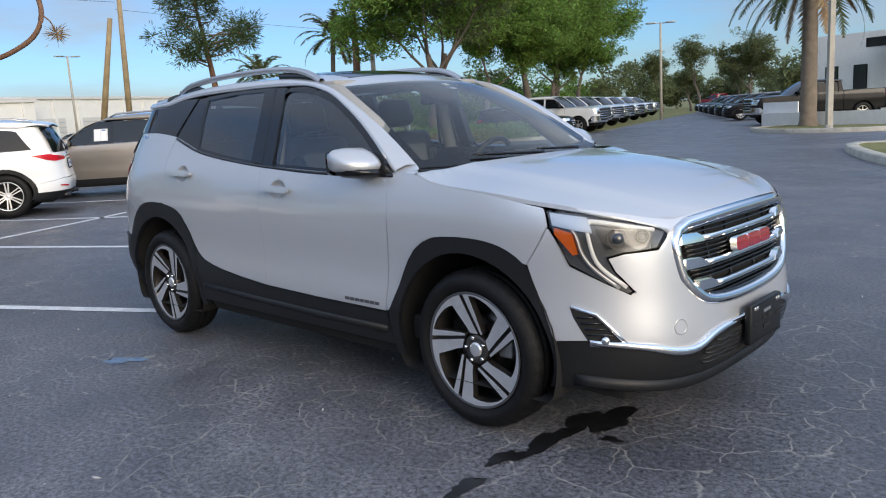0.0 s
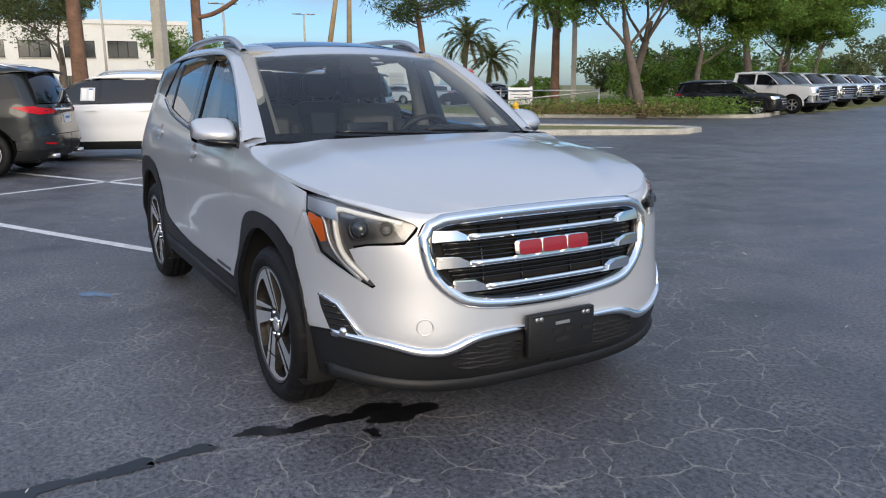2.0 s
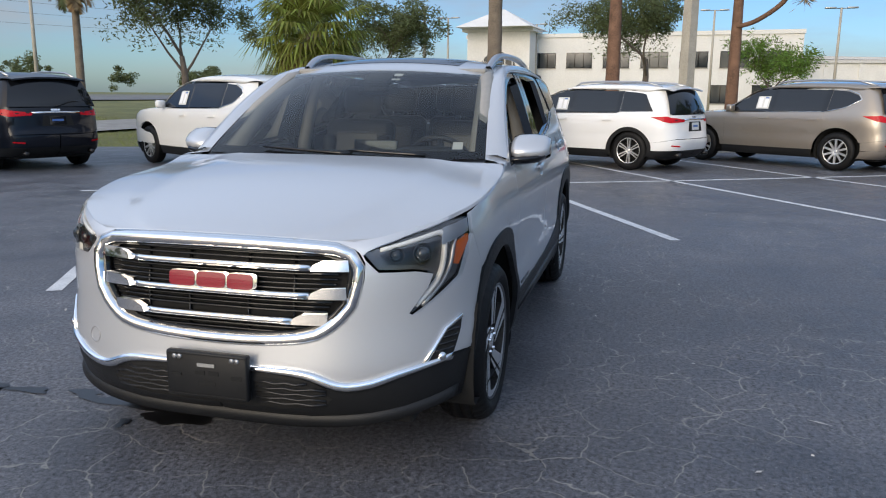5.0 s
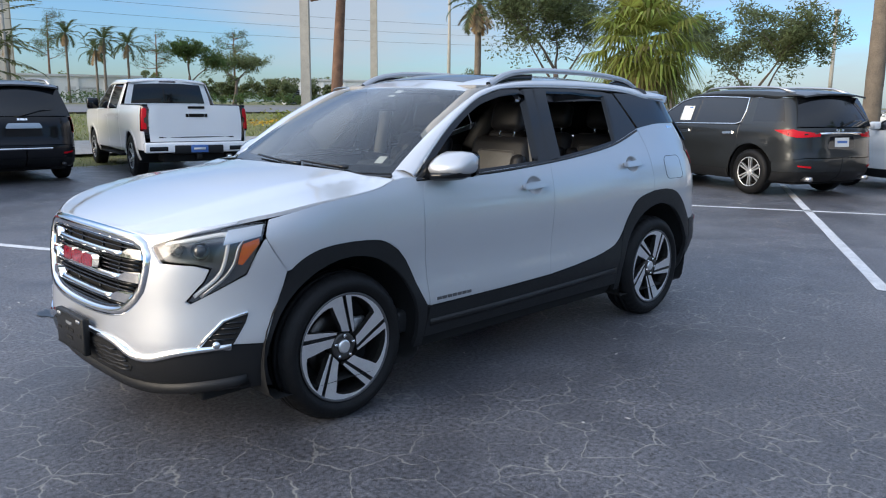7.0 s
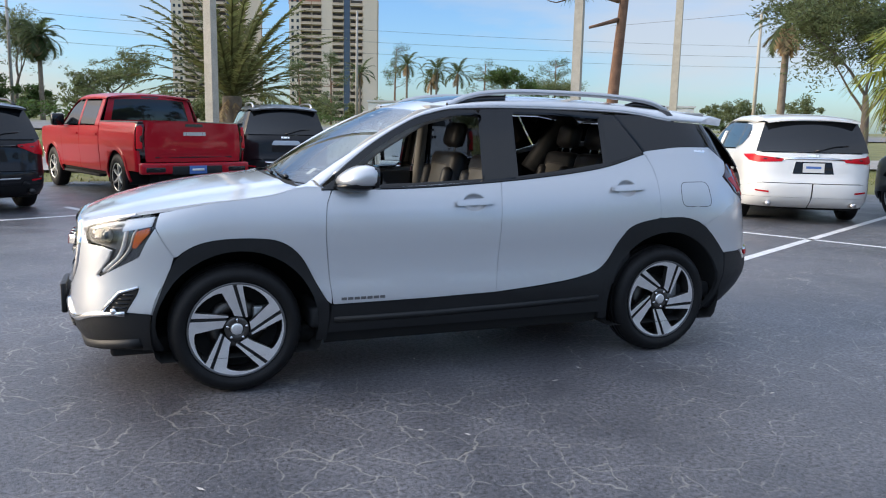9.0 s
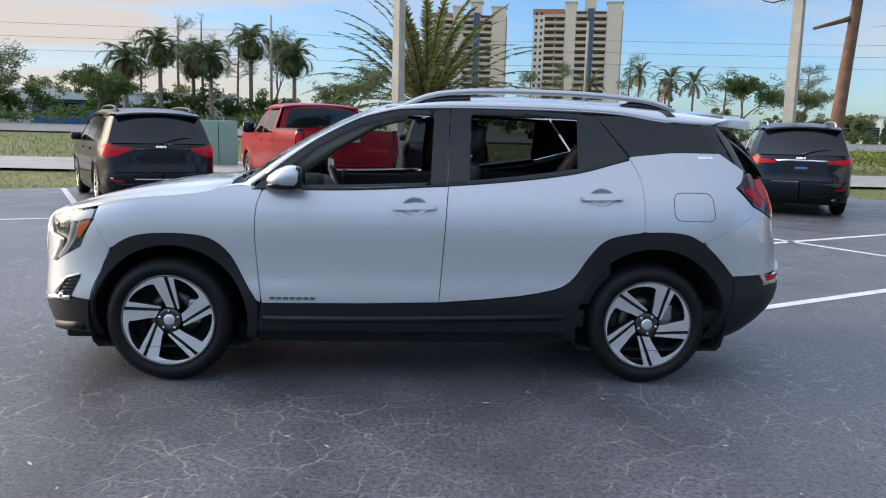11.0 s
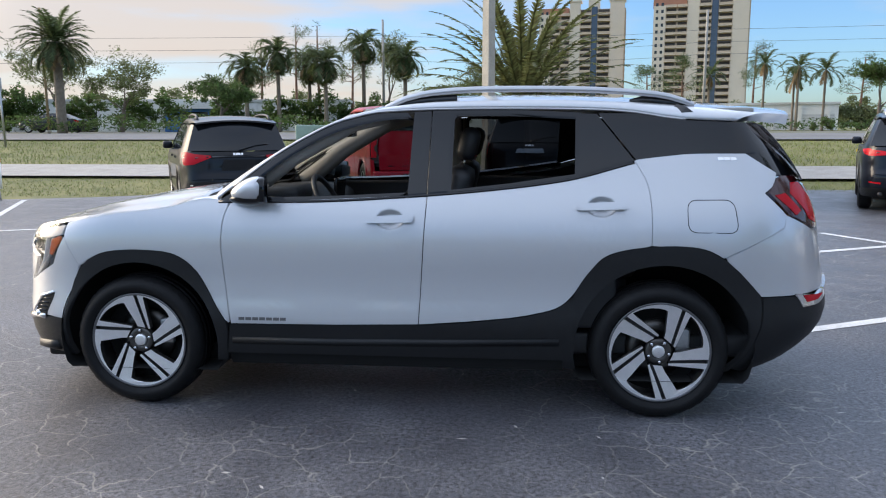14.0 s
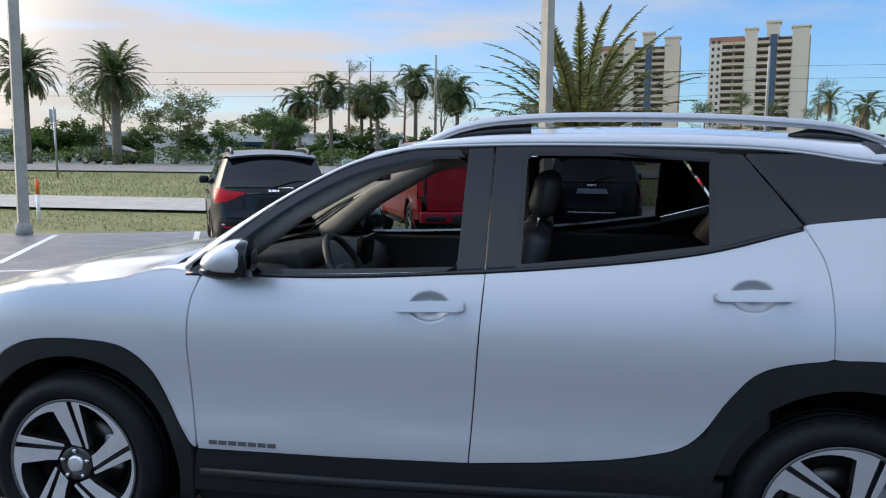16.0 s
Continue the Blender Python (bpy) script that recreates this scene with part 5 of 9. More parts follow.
        patch("lamp_corner", P([(1.805, 0.918), (1.815, 0.970), (1.95, 0.950), (1.945, 0.885), (1.90, 0.895)]), surf, M["satin"], lamp, off=-0.008, depth=0.012, cell=0.03)
        for yy, zz, rr in ((0.735, 0.862, 0.034), (0.655, 0.864, 0.024)):
            c, n = surf.at(H.y(yy), zz, -0.024)
            bm = bmesh.new()
            bmesh.ops.create_uvsphere(bm, u_segments=18, v_segments=10, radius=rr, matrix=Matrix.Translation(c))
            part("projector", bm, M["window"], lamp)
            bm = bmesh.new()
            mm = Matrix.Translation(c) @ n.to_track_quat("Y", "Z").to_matrix().to_4x4()
            lathe(bm, [(0.0, rr * 1.05), (0.014, rr * 1.25), (0.018, rr * 1.2), (0.01, rr * 1.0)], 24, m=mm)
            part("projector_ring", bm, M["gunmetal"], lamp)
    lip = [(0, 0.235), (0.3, 0.235), (0.55, 0.25), (0.75, 0.285), (0.84, 0.305)]
    ribbon("bumper_lip", spline(H.F([(-y, z) for y, z in lip[:0:-1]] + lip), 0.05), 0.05, L, clad, car, off=0.03, depth=0.04, edge=0.02)
    # tow cover, front right
    tow = [(H.y(0.545) + 0.030 * math.cos(a), 0.497 + 0.030 * math.sin(a)) for a in np.linspace(0, 2 * math.pi, 20, endpoint=False)]
    ribbon("tow_cover_gap", tow, 0.004, Rt, M["satin"], car, off=0.001, depth=0.001, closed=True, edge=0)
    # grille
    outl = [(0.0, 0.902), (0.25, 0.900), (0.45, 0.890), (0.505, 0.872), (0.535, 0.825), (0.532, 0.77), (0.515, 0.69), (0.48, 0.645), (0.42, 0.597), (0.35, 0.572), (0.2, 0.555), (0.0, 0.549)]
    ring = H.F(outl) + H.F([(-y, z) for y, z in outl[-2:0:-1]])
    grille = patch("grille", ring, L, M["dark"], car, off=-0.050, depth=0.01, gap=0, cell=0.06)
    cl = spline(ring + [ring[0]], 0.03)[:-1]
    ribbon("grille_frame", cl, 0.042, L, M["chrome"], grille, off=0.012, depth=0.05, closed=True, edge=0.012)
    ribbon("grille_lining", [(s * 0.95, 0.728 + (z - 0.728) * 0.90) for s, z in cl], 0.022, L, M["gloss"], grille, off=-0.012, depth=0.03, closed=True)
    half = lambda z: float(np.interp(z, [0.556, 0.60, 0.65, 0.70, 0.80, 0.86, 0.89], [0.15, 0.40, 0.47, 0.50, 0.515, 0.49, 0.42]))
    for z, dz in ((0.822, 0.018), (0.722, 0.020), (0.628, 0.018)):
        hw = half(z) - 0.012
        bar = H.F([(y, z) for y in np.linspace(-hw + 0.13, hw - 0.13, 17)])
        ribbon("grille_bar", bar, 0.023, L, M["chrome"], grille, off=0.0, depth=0.035, edge=0.006)
        for sgn in (1, -1):
            end = H.F([(sgn * (hw + 0.008), z - 0.011), (sgn * (hw + 0.002), z + 0.030), (sgn * (hw - 0.085), z + 0.027), (sgn * (hw - 0.120), z + 0.010), (sgn * (hw - 0.128), z - 0.011)])
            patch("grille_bar_end", end, L, M["chrome"], grille, off=0.002, depth=0.035, gap=0, edge=0.006, cell=0.04)
    for z in (0.870, 0.852, 0.800, 0.782, 0.764, 0.746, 0.698, 0.681, 0.664, 0.602, 0.585, 0.568):
        hw = half(z) - (0.05 if z > 0.58 else 0.03)
        ribbon("grille_slat", H.F([(y, z) for y in np.linspace(-hw, hw, 15)]), 0.007, L, M["gloss"], grille, off=-0.020, depth=0.02)
    for sgn in (-1, 1):
        for y in (0.12, 0.30):
            ribbon("grille_rib", H.F([(sgn * y, 0.57), (sgn * y, 0.72), (sgn * y, 0.88)]), 0.008, L, M["gloss"], grille, off=-0.034, depth=0.01)
    # badge as plain red blocks with bright rims
    for y0, y1 in ((-0.168, -0.062), (-0.057, 0.060), (0.065, 0.168)):
        blk = fillet(H.F([(y0, 0.735), (y1, 0.735), (y1, 0.792), (y0, 0.792)]), 0.018)
        b = patch("badge_rim", blk, L, M["chrome"], grille, off=0.020, depth=0.03, gap=0, cell=0.04)
        patch("badge_block", shrink(blk, 0.0035), L, M["badge"], b, off=0.024, depth=0.006, gap=0, cell=0.04)
    # lower intake
    q = H.F([(0.0, 0.425), (0.16, 0.423), (0.34, 0.412), (0.41, 0.378), (0.455, 0.35), (0.43, 0.318), (0.3, 0.302), (0, 0.298), (-0.3, 0.302), (-0.43, 0.318), (-0.455, 0.35), (-0.41, 0.378), (-0.34, 0.412), (-0.16, 0.423)])
    intake = patch("lower_intake", q, L, M["dark"], car, off=0.009, depth=0.03, gap=0)
    for k, z in enumerate((0.405, 0.385, 0.365, 0.345, 0.325)):
        for sgn in (1, -1):
            pts = [(sgn * y, z + (0.003 if (i + k) % 2 else -0.003)) for i, y in enumerate(np.linspace(0.17, 0.43 if z < 0.4 else 0.36, 6))]
            ribbon("intake_slat", H.F(pts), 0.006, L, M["gunmetal"], intake, off=0.016, depth=0.012)
    # number plate holder
    holder = part("plate_holder", new_box(2.24, 2.272, -0.163, 0.163, 0.335, 0.508, 0.008), M["cladding"], car)
    for y in (-0.125, -0.105, 0.105, 0.125):
        bm = bmesh.new()
        lathe(bm, [(0, 0.010), (0.006, 0.009), (0.006, 0.0005)], 10, m=Matrix.Translation((2.271, y, 0.488)) @ Matrix.Rotation(-math.pi / 2, 4, "Z"))
        part("screw", bm, M["steel"], holder)
    for y0, y1, z0, z1, k in ((-0.035, 0.035, 0.455, 0.468, "steel"), (-0.045, -0.005, 0.425, 0.44, "dark"), (0.01, 0.05, 0.425, 0.44, "dark"), (-0.035, 0.035, 0.385, 0.402, "dark"), (-0.14, -0.10, 0.415, 0.425, "dark"), (0.10, 0.14, 0.415, 0.43, "dark")):
        part("holder_slot", new_box(2.269, 2.2745, y0, y1, z0, z1), M[k], holder, smooth=False)
    for k in range(2):
        part("holder_ridge", new_box(2.271, 2.276, -0.155, 0.155, 0.345 + 0.152 * k, 0.349 + 0.152 * k), M["cladding"], holder, smooth=False)
    # door mirrors
    for sgn in (1, -1):
        bm = bmesh.new()
        rows = []
        outline = fillet([(-0.060, 0.060), (0.000, 0.062), (0.060, 0.036), (0.112, -0.008), (0.116, -0.036), (0.070, -0.056), (-0.060, -0.058)], 0.03, 2)[:20]
        outline = resample(outline + [outline[0]], 21)[:-1]
        for y, k, up in ((0.835, 0.60, 0.0), (0.845, 0.86, 0.0), (0.87, 1.05, 0.0), (0.94, 1.05, 0.002), (0.995, 0.92, 0.004), (1.022, 0.64, 0.006)):
            rows.append([bm.verts.new((0.705 - (y - 0.87) * 0.25 + x * k, sgn * y, 1.168 + up + z * k)) for x, z in outline])
        for a, b in zip(rows, rows[1:]):
            for k in range(20):
                bm.faces.new((a[k], a[(k + 1) % 20], b[(k + 1) % 20], b[k]))
        bm.faces.new(rows[0])
        bm.faces.new(rows[-1])
        bmesh.ops.recalc_face_normals(bm, faces=bm.faces[:])
        mir = part("door_mirror", bm, silver, car)
        bm = bmesh.new()
        rows = []
        for y, xs, zc_, zs in ((0.80, 0.085, 1.108, 0.026), (0.85, 0.112, 1.112, 0.033), (0.91, 0.122, 1.116, 0.032), (0.97, 0.108, 1.122, 0.027), (1.005, 0.065, 1.132, 0.016)):
            cx = 0.715 - (y - 0.87) * 0.25
            rows.append([bm.verts.new((cx + xs * (1.0 if math.cos(a) > 0 else 0.6) * math.cos(a), sgn * y, zc_ + zs * math.sin(a))) for a in np.linspace(0, 2 * math.pi, 16, endpoint=False)])
        for a, b in zip(rows, rows[1:]):
            for k in range(16):
                bm.faces.new((a[k], a[(k + 1) % 16], b[(k + 1) % 16], b[k]))
        bm.faces.new(rows[0])
        bm.faces.new(rows[-1])
        bmesh.ops.recalc_face_normals(bm, faces=bm.faces[:])
        part("mirror_foot", bm, M["gloss"], mir)
        bm = bmesh.new()
        rows = [[bm.verts.new((0.705 - (y - 0.87) * 0.25 + x * k - 0.004, sgn * y, 1.166 + z * k)) for x, z in ((-0.030, 0.064), (-0.064, 0.063), (-0.068, 0.0), (-0.064, -0.061), (-0.030, -0.062))] for y, k in ((0.838, 0.84), (0.868, 1.06), (0.942, 1.06), (0.998, 0.94), (1.020, 0.72))]
        for a, b in zip(rows, rows[1:]):
            for k in range(4):
                bm.faces.new((a[k], a[k + 1], b[k + 1], b[k]))
        bm.faces.new(rows[0])
        bm.faces.new(rows[-1])
        bmesh.ops.recalc_face_normals(bm, faces=bm.faces[:])
        part("mirror_rim", bm, M["gloss"], mir)
        bm = bmesh.new()
        g = [bm.verts.new((0.626 - (y - 0.87) * 0.25, sgn * y, z)) for y, z in ((0.855, 1.124), (0.995, 1.130), (1.0, 1.193), (0.86, 1.210))]
        bm.faces.new(g)
        part("mirror_pane", bm, M["mirror"], mir)
    # wheels
    for x in (1.3625, -1.3625):
        for sgn in (1, -1):
            wheel("wheel", car, (x, sgn * 0.792, 0.352), 0.352, 0.264, 0.23, sgn, turn=((0.0 if sgn > 0 else 0.2) if x > 0 else -0.52))
    # underside
    part("underbody", new_box(-1.72, 2.0, -0.70, 0.70, 0.20, 0.30, 0.02), M["dark"], car)
    # cabin
    cabin = part("cabin_floor", new_box(-1.95, 0.95, -0.78, 0.78, 0.30, 0.42, 0.02), M["plastic"], car)
    part("headliner", new_box(-1.85, 0.18, -0.58, 0.58, 1.545, 1.575, 0.012), M["fabric"], car)
    bm = bmesh.new()
    prof = [(0.98, 1.085), (0.80, 1.11), (0.66, 1.10), (0.58, 1.05), (0.56, 0.90), (0.62, 0.62), (0.98, 0.60)]
    rows = [[bm.verts.new((x - 0.05 * (y / 0.78) ** 2, y, z + 0.02 * math.cos(3 * y))) for x, z in prof] for y in np.linspace(-0.8, 0.8, 14)]
    for a, b in zip(rows, rows[1:]):
        for k in range(len(prof) - 1):
            bm.faces.new((a[k], a[k + 1], b[k + 1], b[k]))
    bmesh.ops.recalc_face_normals(bm, faces=bm.faces[:])
    dash = part("dashboard", bm, M["plastic"], car)
    part("screen_panel", new_box(0.555, 0.575, -0.12, 0.14, 0.98, 1.12, 0.006, Matrix.Rotation(radians(-6), 4, "Y")), M["gloss"], dash)
    part("binnacle", new_box(0.56, 0.78, 0.22, 0.56, 1.06, 1.155, 0.03), M["plastic"], dash)
    part("console", new_box(-0.45, 0.62, -0.13, 0.13, 0.42, 0.74, 0.03), M["plastic"], car)
    bm = bmesh.new()
    mm = Matrix.Translation((0.42, 0.38, 1.035)) @ Matrix.Rotation(radians(-62), 4, "Y")
    ringp = [mm @ Vector((0.185 * math.cos(a), 0.185 * math.sin(a), 0)) for a in np.linspace(0, 2 * math.pi, 29)]
    tube(bm, ringp, 0.016, 8, False)
    wheel_ = part("steering_wheel", bm, M["leather"], car)
    bm = bmesh.new()
    box(bm, -0.06, 0.06, -0.07, 0.07, -0.03, 0.012, 0.015, mm)
    box(bm, -0.012, 0.012, -0.18, 0.18, -0.01, 0.006, 0.003, mm)
    box(bm, -0.18, 0.0, -0.014, 0.014, -0.01, 0.006, 0.003, mm)
    part("wheel_hub", bm, M["plastic"], wheel_)
    bm = bmesh.new()
    tube(bm, [mm @ Vector((0, 0, -0.02)), mm @ Vector((0.0, 0, -0.3))], 0.03)
    part("column", bm, M["plastic"], wheel_)

    def seat(x, y, w=0.50):
        s = part("seat", new_box(x - 0.25, x + 0.27, y - w / 2, y + w / 2, 0.52, 0.72, 0.06), M["leather"], car)
        mm = Matrix.Translation((x - 0.22, y, 0.68)) @ Matrix.Rotation(radians(-14), 4, "Y")
        part("backrest", new_box(-0.07, 0.07, -w / 2 + 0.01, w / 2 - 0.01, 0.0, 0.60, 0.055, mm), M["leather"], s)
        part("backrest_panel", new_box(0.055, 0.075, -w / 2 + 0.10, w / 2 - 0.10, 0.08, 0.50, 0.02, mm), M["leather_light"], s)
        for b in (-1, 1):
            part("bolster", new_box(0.02, 0.11, b * (w / 2 - 0.06) - 0.05, b * (w / 2 - 0.06) + 0.05, 0.05, 0.48, 0.04, mm), M["leather"], s)
            bm = bmesh.new()
            tube(bm, [mm @ Vector((0.0, b * 0.06, 0.58)), mm @ Vector((0.0, b * 0.06, 0.68))], 0.007)
            part("headrest_post", bm, M["chrome"], s)
        part("headrest", new_box(-0.05, 0.055, -0.13, 0.13, 0.635, 0.82, 0.045, mm), M["leather"], s)

    seat(0.02, 0.37)
    seat(0.02, -0.37)
    seat(-0.98, 0.42, 0.46)
    seat(-0.98, -0.42, 0.46)
    seat(-0.98, 0.0, 0.36)
    part("parcel_shelf", new_box(-1.95, -1.38, -0.66, 0.66, 0.98, 1.02, 0.015), M["plastic"], car)
    for sgn in (1, -1):
        for x0, x1, z1 in ((0.62, -0.17, 1.10), (-0.23, -1.15, 1.14)):
            part("door_lining", new_box(x1, x0, sgn * 0.80 - 0.03, sgn * 0.80 + 0.02, 0.45, z1, 0.02), M["plastic"], car)
            part("armrest", new_box(x1 + 0.1, x0 - 0.25, sgn * 0.74 - 0.04, sgn * 0.74 + 0.04, 0.85, 0.90, 0.018), M["leather"], car)
        bm = bmesh.new()
        tube(bm, [(-0.20, sgn * 0.745, 0.5), (-0.215, sgn * 0.735, 1.1), (-0.225, sgn * 0.65, 1.50), (-0.23, sgn * 0.58, 1.55)], [0.05, 0.045, 0.04, 0.035])
        part("pillar_lining", bm, M["fabric"], car)
        bm = bmesh.new()
        tube(bm, [(0.86, sgn * 0.70, 1.10), (0.56, sgn * 0.655, 1.325), (0.24, sgn * 0.60, 1.50), (0.05, sgn * 0.585, 1.535)], [0.065, 0.055, 0.05, 0.04], 10)
        part("pillar_lining", bm, M["fabric"], car)
        bm = bmesh.new()
        tube(bm, [(-1.20, sgn * 0.72, 1.1), (-1.35, sgn * 0.68, 1.35), (-1.5, sgn * 0.60, 1.54)], [0.10, 0.09, 0.08])
        part("pillar_lining", bm, M["plastic"], car)
        bm = bmesh.new()
        tube(bm, [(-0.30, sgn * 0.70, 1.42), (-0.27, sgn * 0.69, 0.95), (-0.22, sgn * 0.60, 0.62)], 0.011, 6)
        part("seat_belt", bm, M["leather"], car)
    part("cabin_mirror", new_box(0.36, 0.385, -0.12, 0.12, 1.42, 1.485, 0.012), M["gloss"], car)
    return car


build_hero()

# ---- parked vehicles ----
def suv_shell(L, W, Hh):
    a, b, c = L / 5.0, W / 1.94, Hh / 1.77
    sc = lambda zs, k, vs: ([z * c for z in zs], [v * k for v in vs])
    sh = Shell(
        nose=sc((0.2, 0.3, 0.45, 0.6, 0.8, 0.95, 1.05, 1.15), a, (2.25, 2.42, 2.48, 2.48, 2.45, 2.38, 2.25, 2.1)),
        tail=sc((0.22, 0.32, 0.45, 0.6, 0.8, 1.0, 1.12, 1.3, 1.5, 1.7), a, (-2.2, -2.38, -2.48, -2.50, -2.46, -2.44, -2.41, -2.33, -2.23, -2.1)),
        side=sc((0.2, 0.28, 0.4, 0.55, 0.7, 0.85, 0.95, 1.05, 1.13, 1.25, 1.4, 1.55, 1.65, 1.72), b, (0.86, 0.92, 0.945, 0.955, 0.952, 0.962, 0.960, 0.945, 0.925, 0.885, 0.83, 0.772, 0.73, 0.66)),
        x0=1.5 * a, x1=-1.5 * a, n=3.6, nr=4.2, zref=0.7 * c)
    sh.k = (a, b, c)
    return sh


def parked_suv(name, label, m, L, W, Hh, paint, cladding=True, rails=True, style="single", chrome=False, sticker=True, lamp="blade", group="", plate="paper", roofpaint=None):
    H = suv_shell(L, W, Hh)
    a, b, c = H.k
    car = thing(name, label, "car", group, m)
    P = lambda q: H.P([(x * a, z * c) for x, z in q])
    F = lambda q: H.F([(y * b, z * c) for y, z in q])
    R = lambda q: H.R([(y * b, z * c) for y, z in q])
    Lf, Rt = H.surf(), H.surf(True)
    k = dict(cell=0.12, gap=0.003, depth=0.02)
    dark, clad, gl = M["dark"], M["cladding"], M["carglass"]
    ar = lambda cx, r, p, q, n=12: arc_pts(cx, 0.385, r, p, q, n)
    # the last side window: swept up to a point, or set apart behind a painted pillar
    third = [(-1.25, 1.182), (-2.03, 1.20), (-1.84, 1.55), (-1.27, 1.595)]
    if chrome:
        third = [(-1.46, 1.215), (-2.16, 1.225), (-2.10, 1.57), (-1.42, 1.595)]
    elif not cladding:
        third = [(-1.25, 1.182), (-1.62, 1.27), (-1.93, 1.42), (-1.86, 1.50), (-1.60, 1.57), (-1.27, 1.595)]
    for s in (Lf, Rt):
        patch("front_wing", P([(0.96, 0.40), (0.96, 1.115), (1.3, 1.12), (1.9, 1.05), (2.18, 1.0), (2.12, 0.78), (1.955, 0.60)] + ar(1.5, 0.47, 27, 178)), s, paint, car, **k)
        fd = patch("front_door", P([(0.95, 0.40), (0.95, 1.12), (-0.1, 1.135), (-0.1, 0.40)]), s, paint, car, **k)
        rd = patch("rear_door", P([(-0.1, 0.40), (-0.1, 1.135), (-1.2, 1.155), (-1.2, 0.76)] + ar(-1.5, 0.47, 52, 2)), s, paint, car, **k)
        patch("quarter_panel", P([(-1.205, 0.77), (-1.205, 1.155), (-2.0, 1.175), (-2.36, 1.185), (-2.40, 1.0), (-2.40, 0.66), (-1.99, 0.58)] + ar(-1.5, 0.47, 155, 55)), s, paint, car, **k)
        patch("rear_bumper_corner", P([(-1.975, 0.42), (-1.95, 0.575), (-2.40, 0.655)]) + R([(0.6, 0.655), (0.0, 0.655), (0.0, 0.43)]) + P([(-2.40, 0.43)]), s, paint, car, **k)
        patch("pillar_skin", P([(-1.20, 1.16), (-2.06, 1.172), (-2.42, 1.185), (-2.36, 1.62), (-1.86, 1.60), (-1.24, 1.612)]), s, roofpaint or paint, car, off=-0.008, **k)
        patch("front_bumper", F([(0, 0.42), (0.6, 0.42)]) + P([(2.02, 0.42)]) + ar(1.5, 0.47, 4, 25, 3) + P([(2.12, 0.775)]) + F([(0.84, 0.82), (0.6, 0.86), (0.55, 1.02), (0, 1.04)]), s, paint, car, **k)
        patch("lower_bumper", F([(0, 0.24), (0.6, 0.25)]) + P([(1.98, 0.28), (1.98, 0.41)]) + F([(0.6, 0.415), (0, 0.415)]), s, clad, car, off=0.006, **k)
        patch("rear_bumper_trim", P([(-1.98, 0.27), (-1.98, 0.415), (-2.40, 0.425)]) + R([(0, 0.425), (0, 0.26)]), s, clad if cladding or chrome else paint, car, off=0.006, **k)
        patch("sill_trim", P([(1.0, 0.24), (0.98, 0.395), (-0.99, 0.395), (-1.02, 0.24)]), s, clad, car, off=0.006, **k)
        if cladding:
            for cx in (1.5, -1.5):
                band("arch_trim", P(ar(cx, 0.425, -12, 192, 18)), P(ar(cx, 0.50, -8, 188, 18)), s, clad, car, off=0.012, depth=0.03)
        for q, nm in (([(0.86, 1.145), (-0.06, 1.158), (-0.08, 1.60), (0.10, 1.605), (0.35, 1.535), (0.62, 1.365)], "front"), ([(-0.13, 1.16), (-1.14, 1.178), (-1.17, 1.60), (-0.15, 1.618)], "rear"), (third, "quarter")):
            w = patch("side_window", P(q), s, gl, car, off=-0.006, **k)
            if sticker and nm == "front":
                st = patch("window_sticker", P([(-0.02, 1.20), (0.26, 1.20), (0.26, 1.46), (-0.02, 1.46)]), s, M["paper"], w, off=0.003, depth=0.002, cell=0.2)
                for x0, x1 in ((0.02, 0.10), (0.14, 0.23)):
                    patch("sticker_print", P([(x0, 1.225), (x1, 1.225), (x1, 1.43), (x0, 1.43)]), s, M["signwhite"], w, off=0.006, depth=0.001, cell=0.3)
                patch("sticker_print", P([(0.02, 1.41), (0.10, 1.41), (0.10, 1.44), (0.02, 1.44)]), s, M["blueprint"], w, off=0.008, depth=0.001, cell=0.3)
        patch("pillar_trim", P([(-0.06, 1.15), (-0.13, 1.155), (-0.15, 1.62), (-0.08, 1.61)]), s, M["gloss"], car, off=-0.003, **k)
        patch("pillar_trim", P([(-1.14, 1.17), (-1.25, 1.175), (-1.27, 1.60), (-1.17, 1.605)]), s, M["gloss"], car, off=-0.003, **k)
        if chrome:
            ribbon("window_chrome", P([(0.90, 1.135), (-0.1, 1.15), (-1.1, 1.168), (-1.22, 1.20), (-1.25, 1.40), (-1.23, 1.60), (-1.1, 1.61), (-0.2, 1.628), (0.1, 1.615), (0.35, 1.55), (0.62, 1.38), (0.90, 1.15)]), 0.02, s, M["chrome"], car, off=0.006, depth=0.012)
        elif not cladding:
            ribbon("window_chrome", P([(-1.25, 1.172), (-1.62, 1.258), (-1.95, 1.41), (-1.88, 1.515), (-1.60, 1.585)]), 0.014, s, M["chrome"], car, off=0.004, depth=0.012)
        for hx, own in ((0.05, fd), (-1.0, rd)):
            patch("door_handle", P([(hx - 0.11, 1.0), (hx + 0.11, 0.99), (hx + 0.11, 1.02), (hx - 0.11, 1.035)]), s, M["chrome"] if chrome else paint, own, off=0.03, depth=0.03, gap=0)
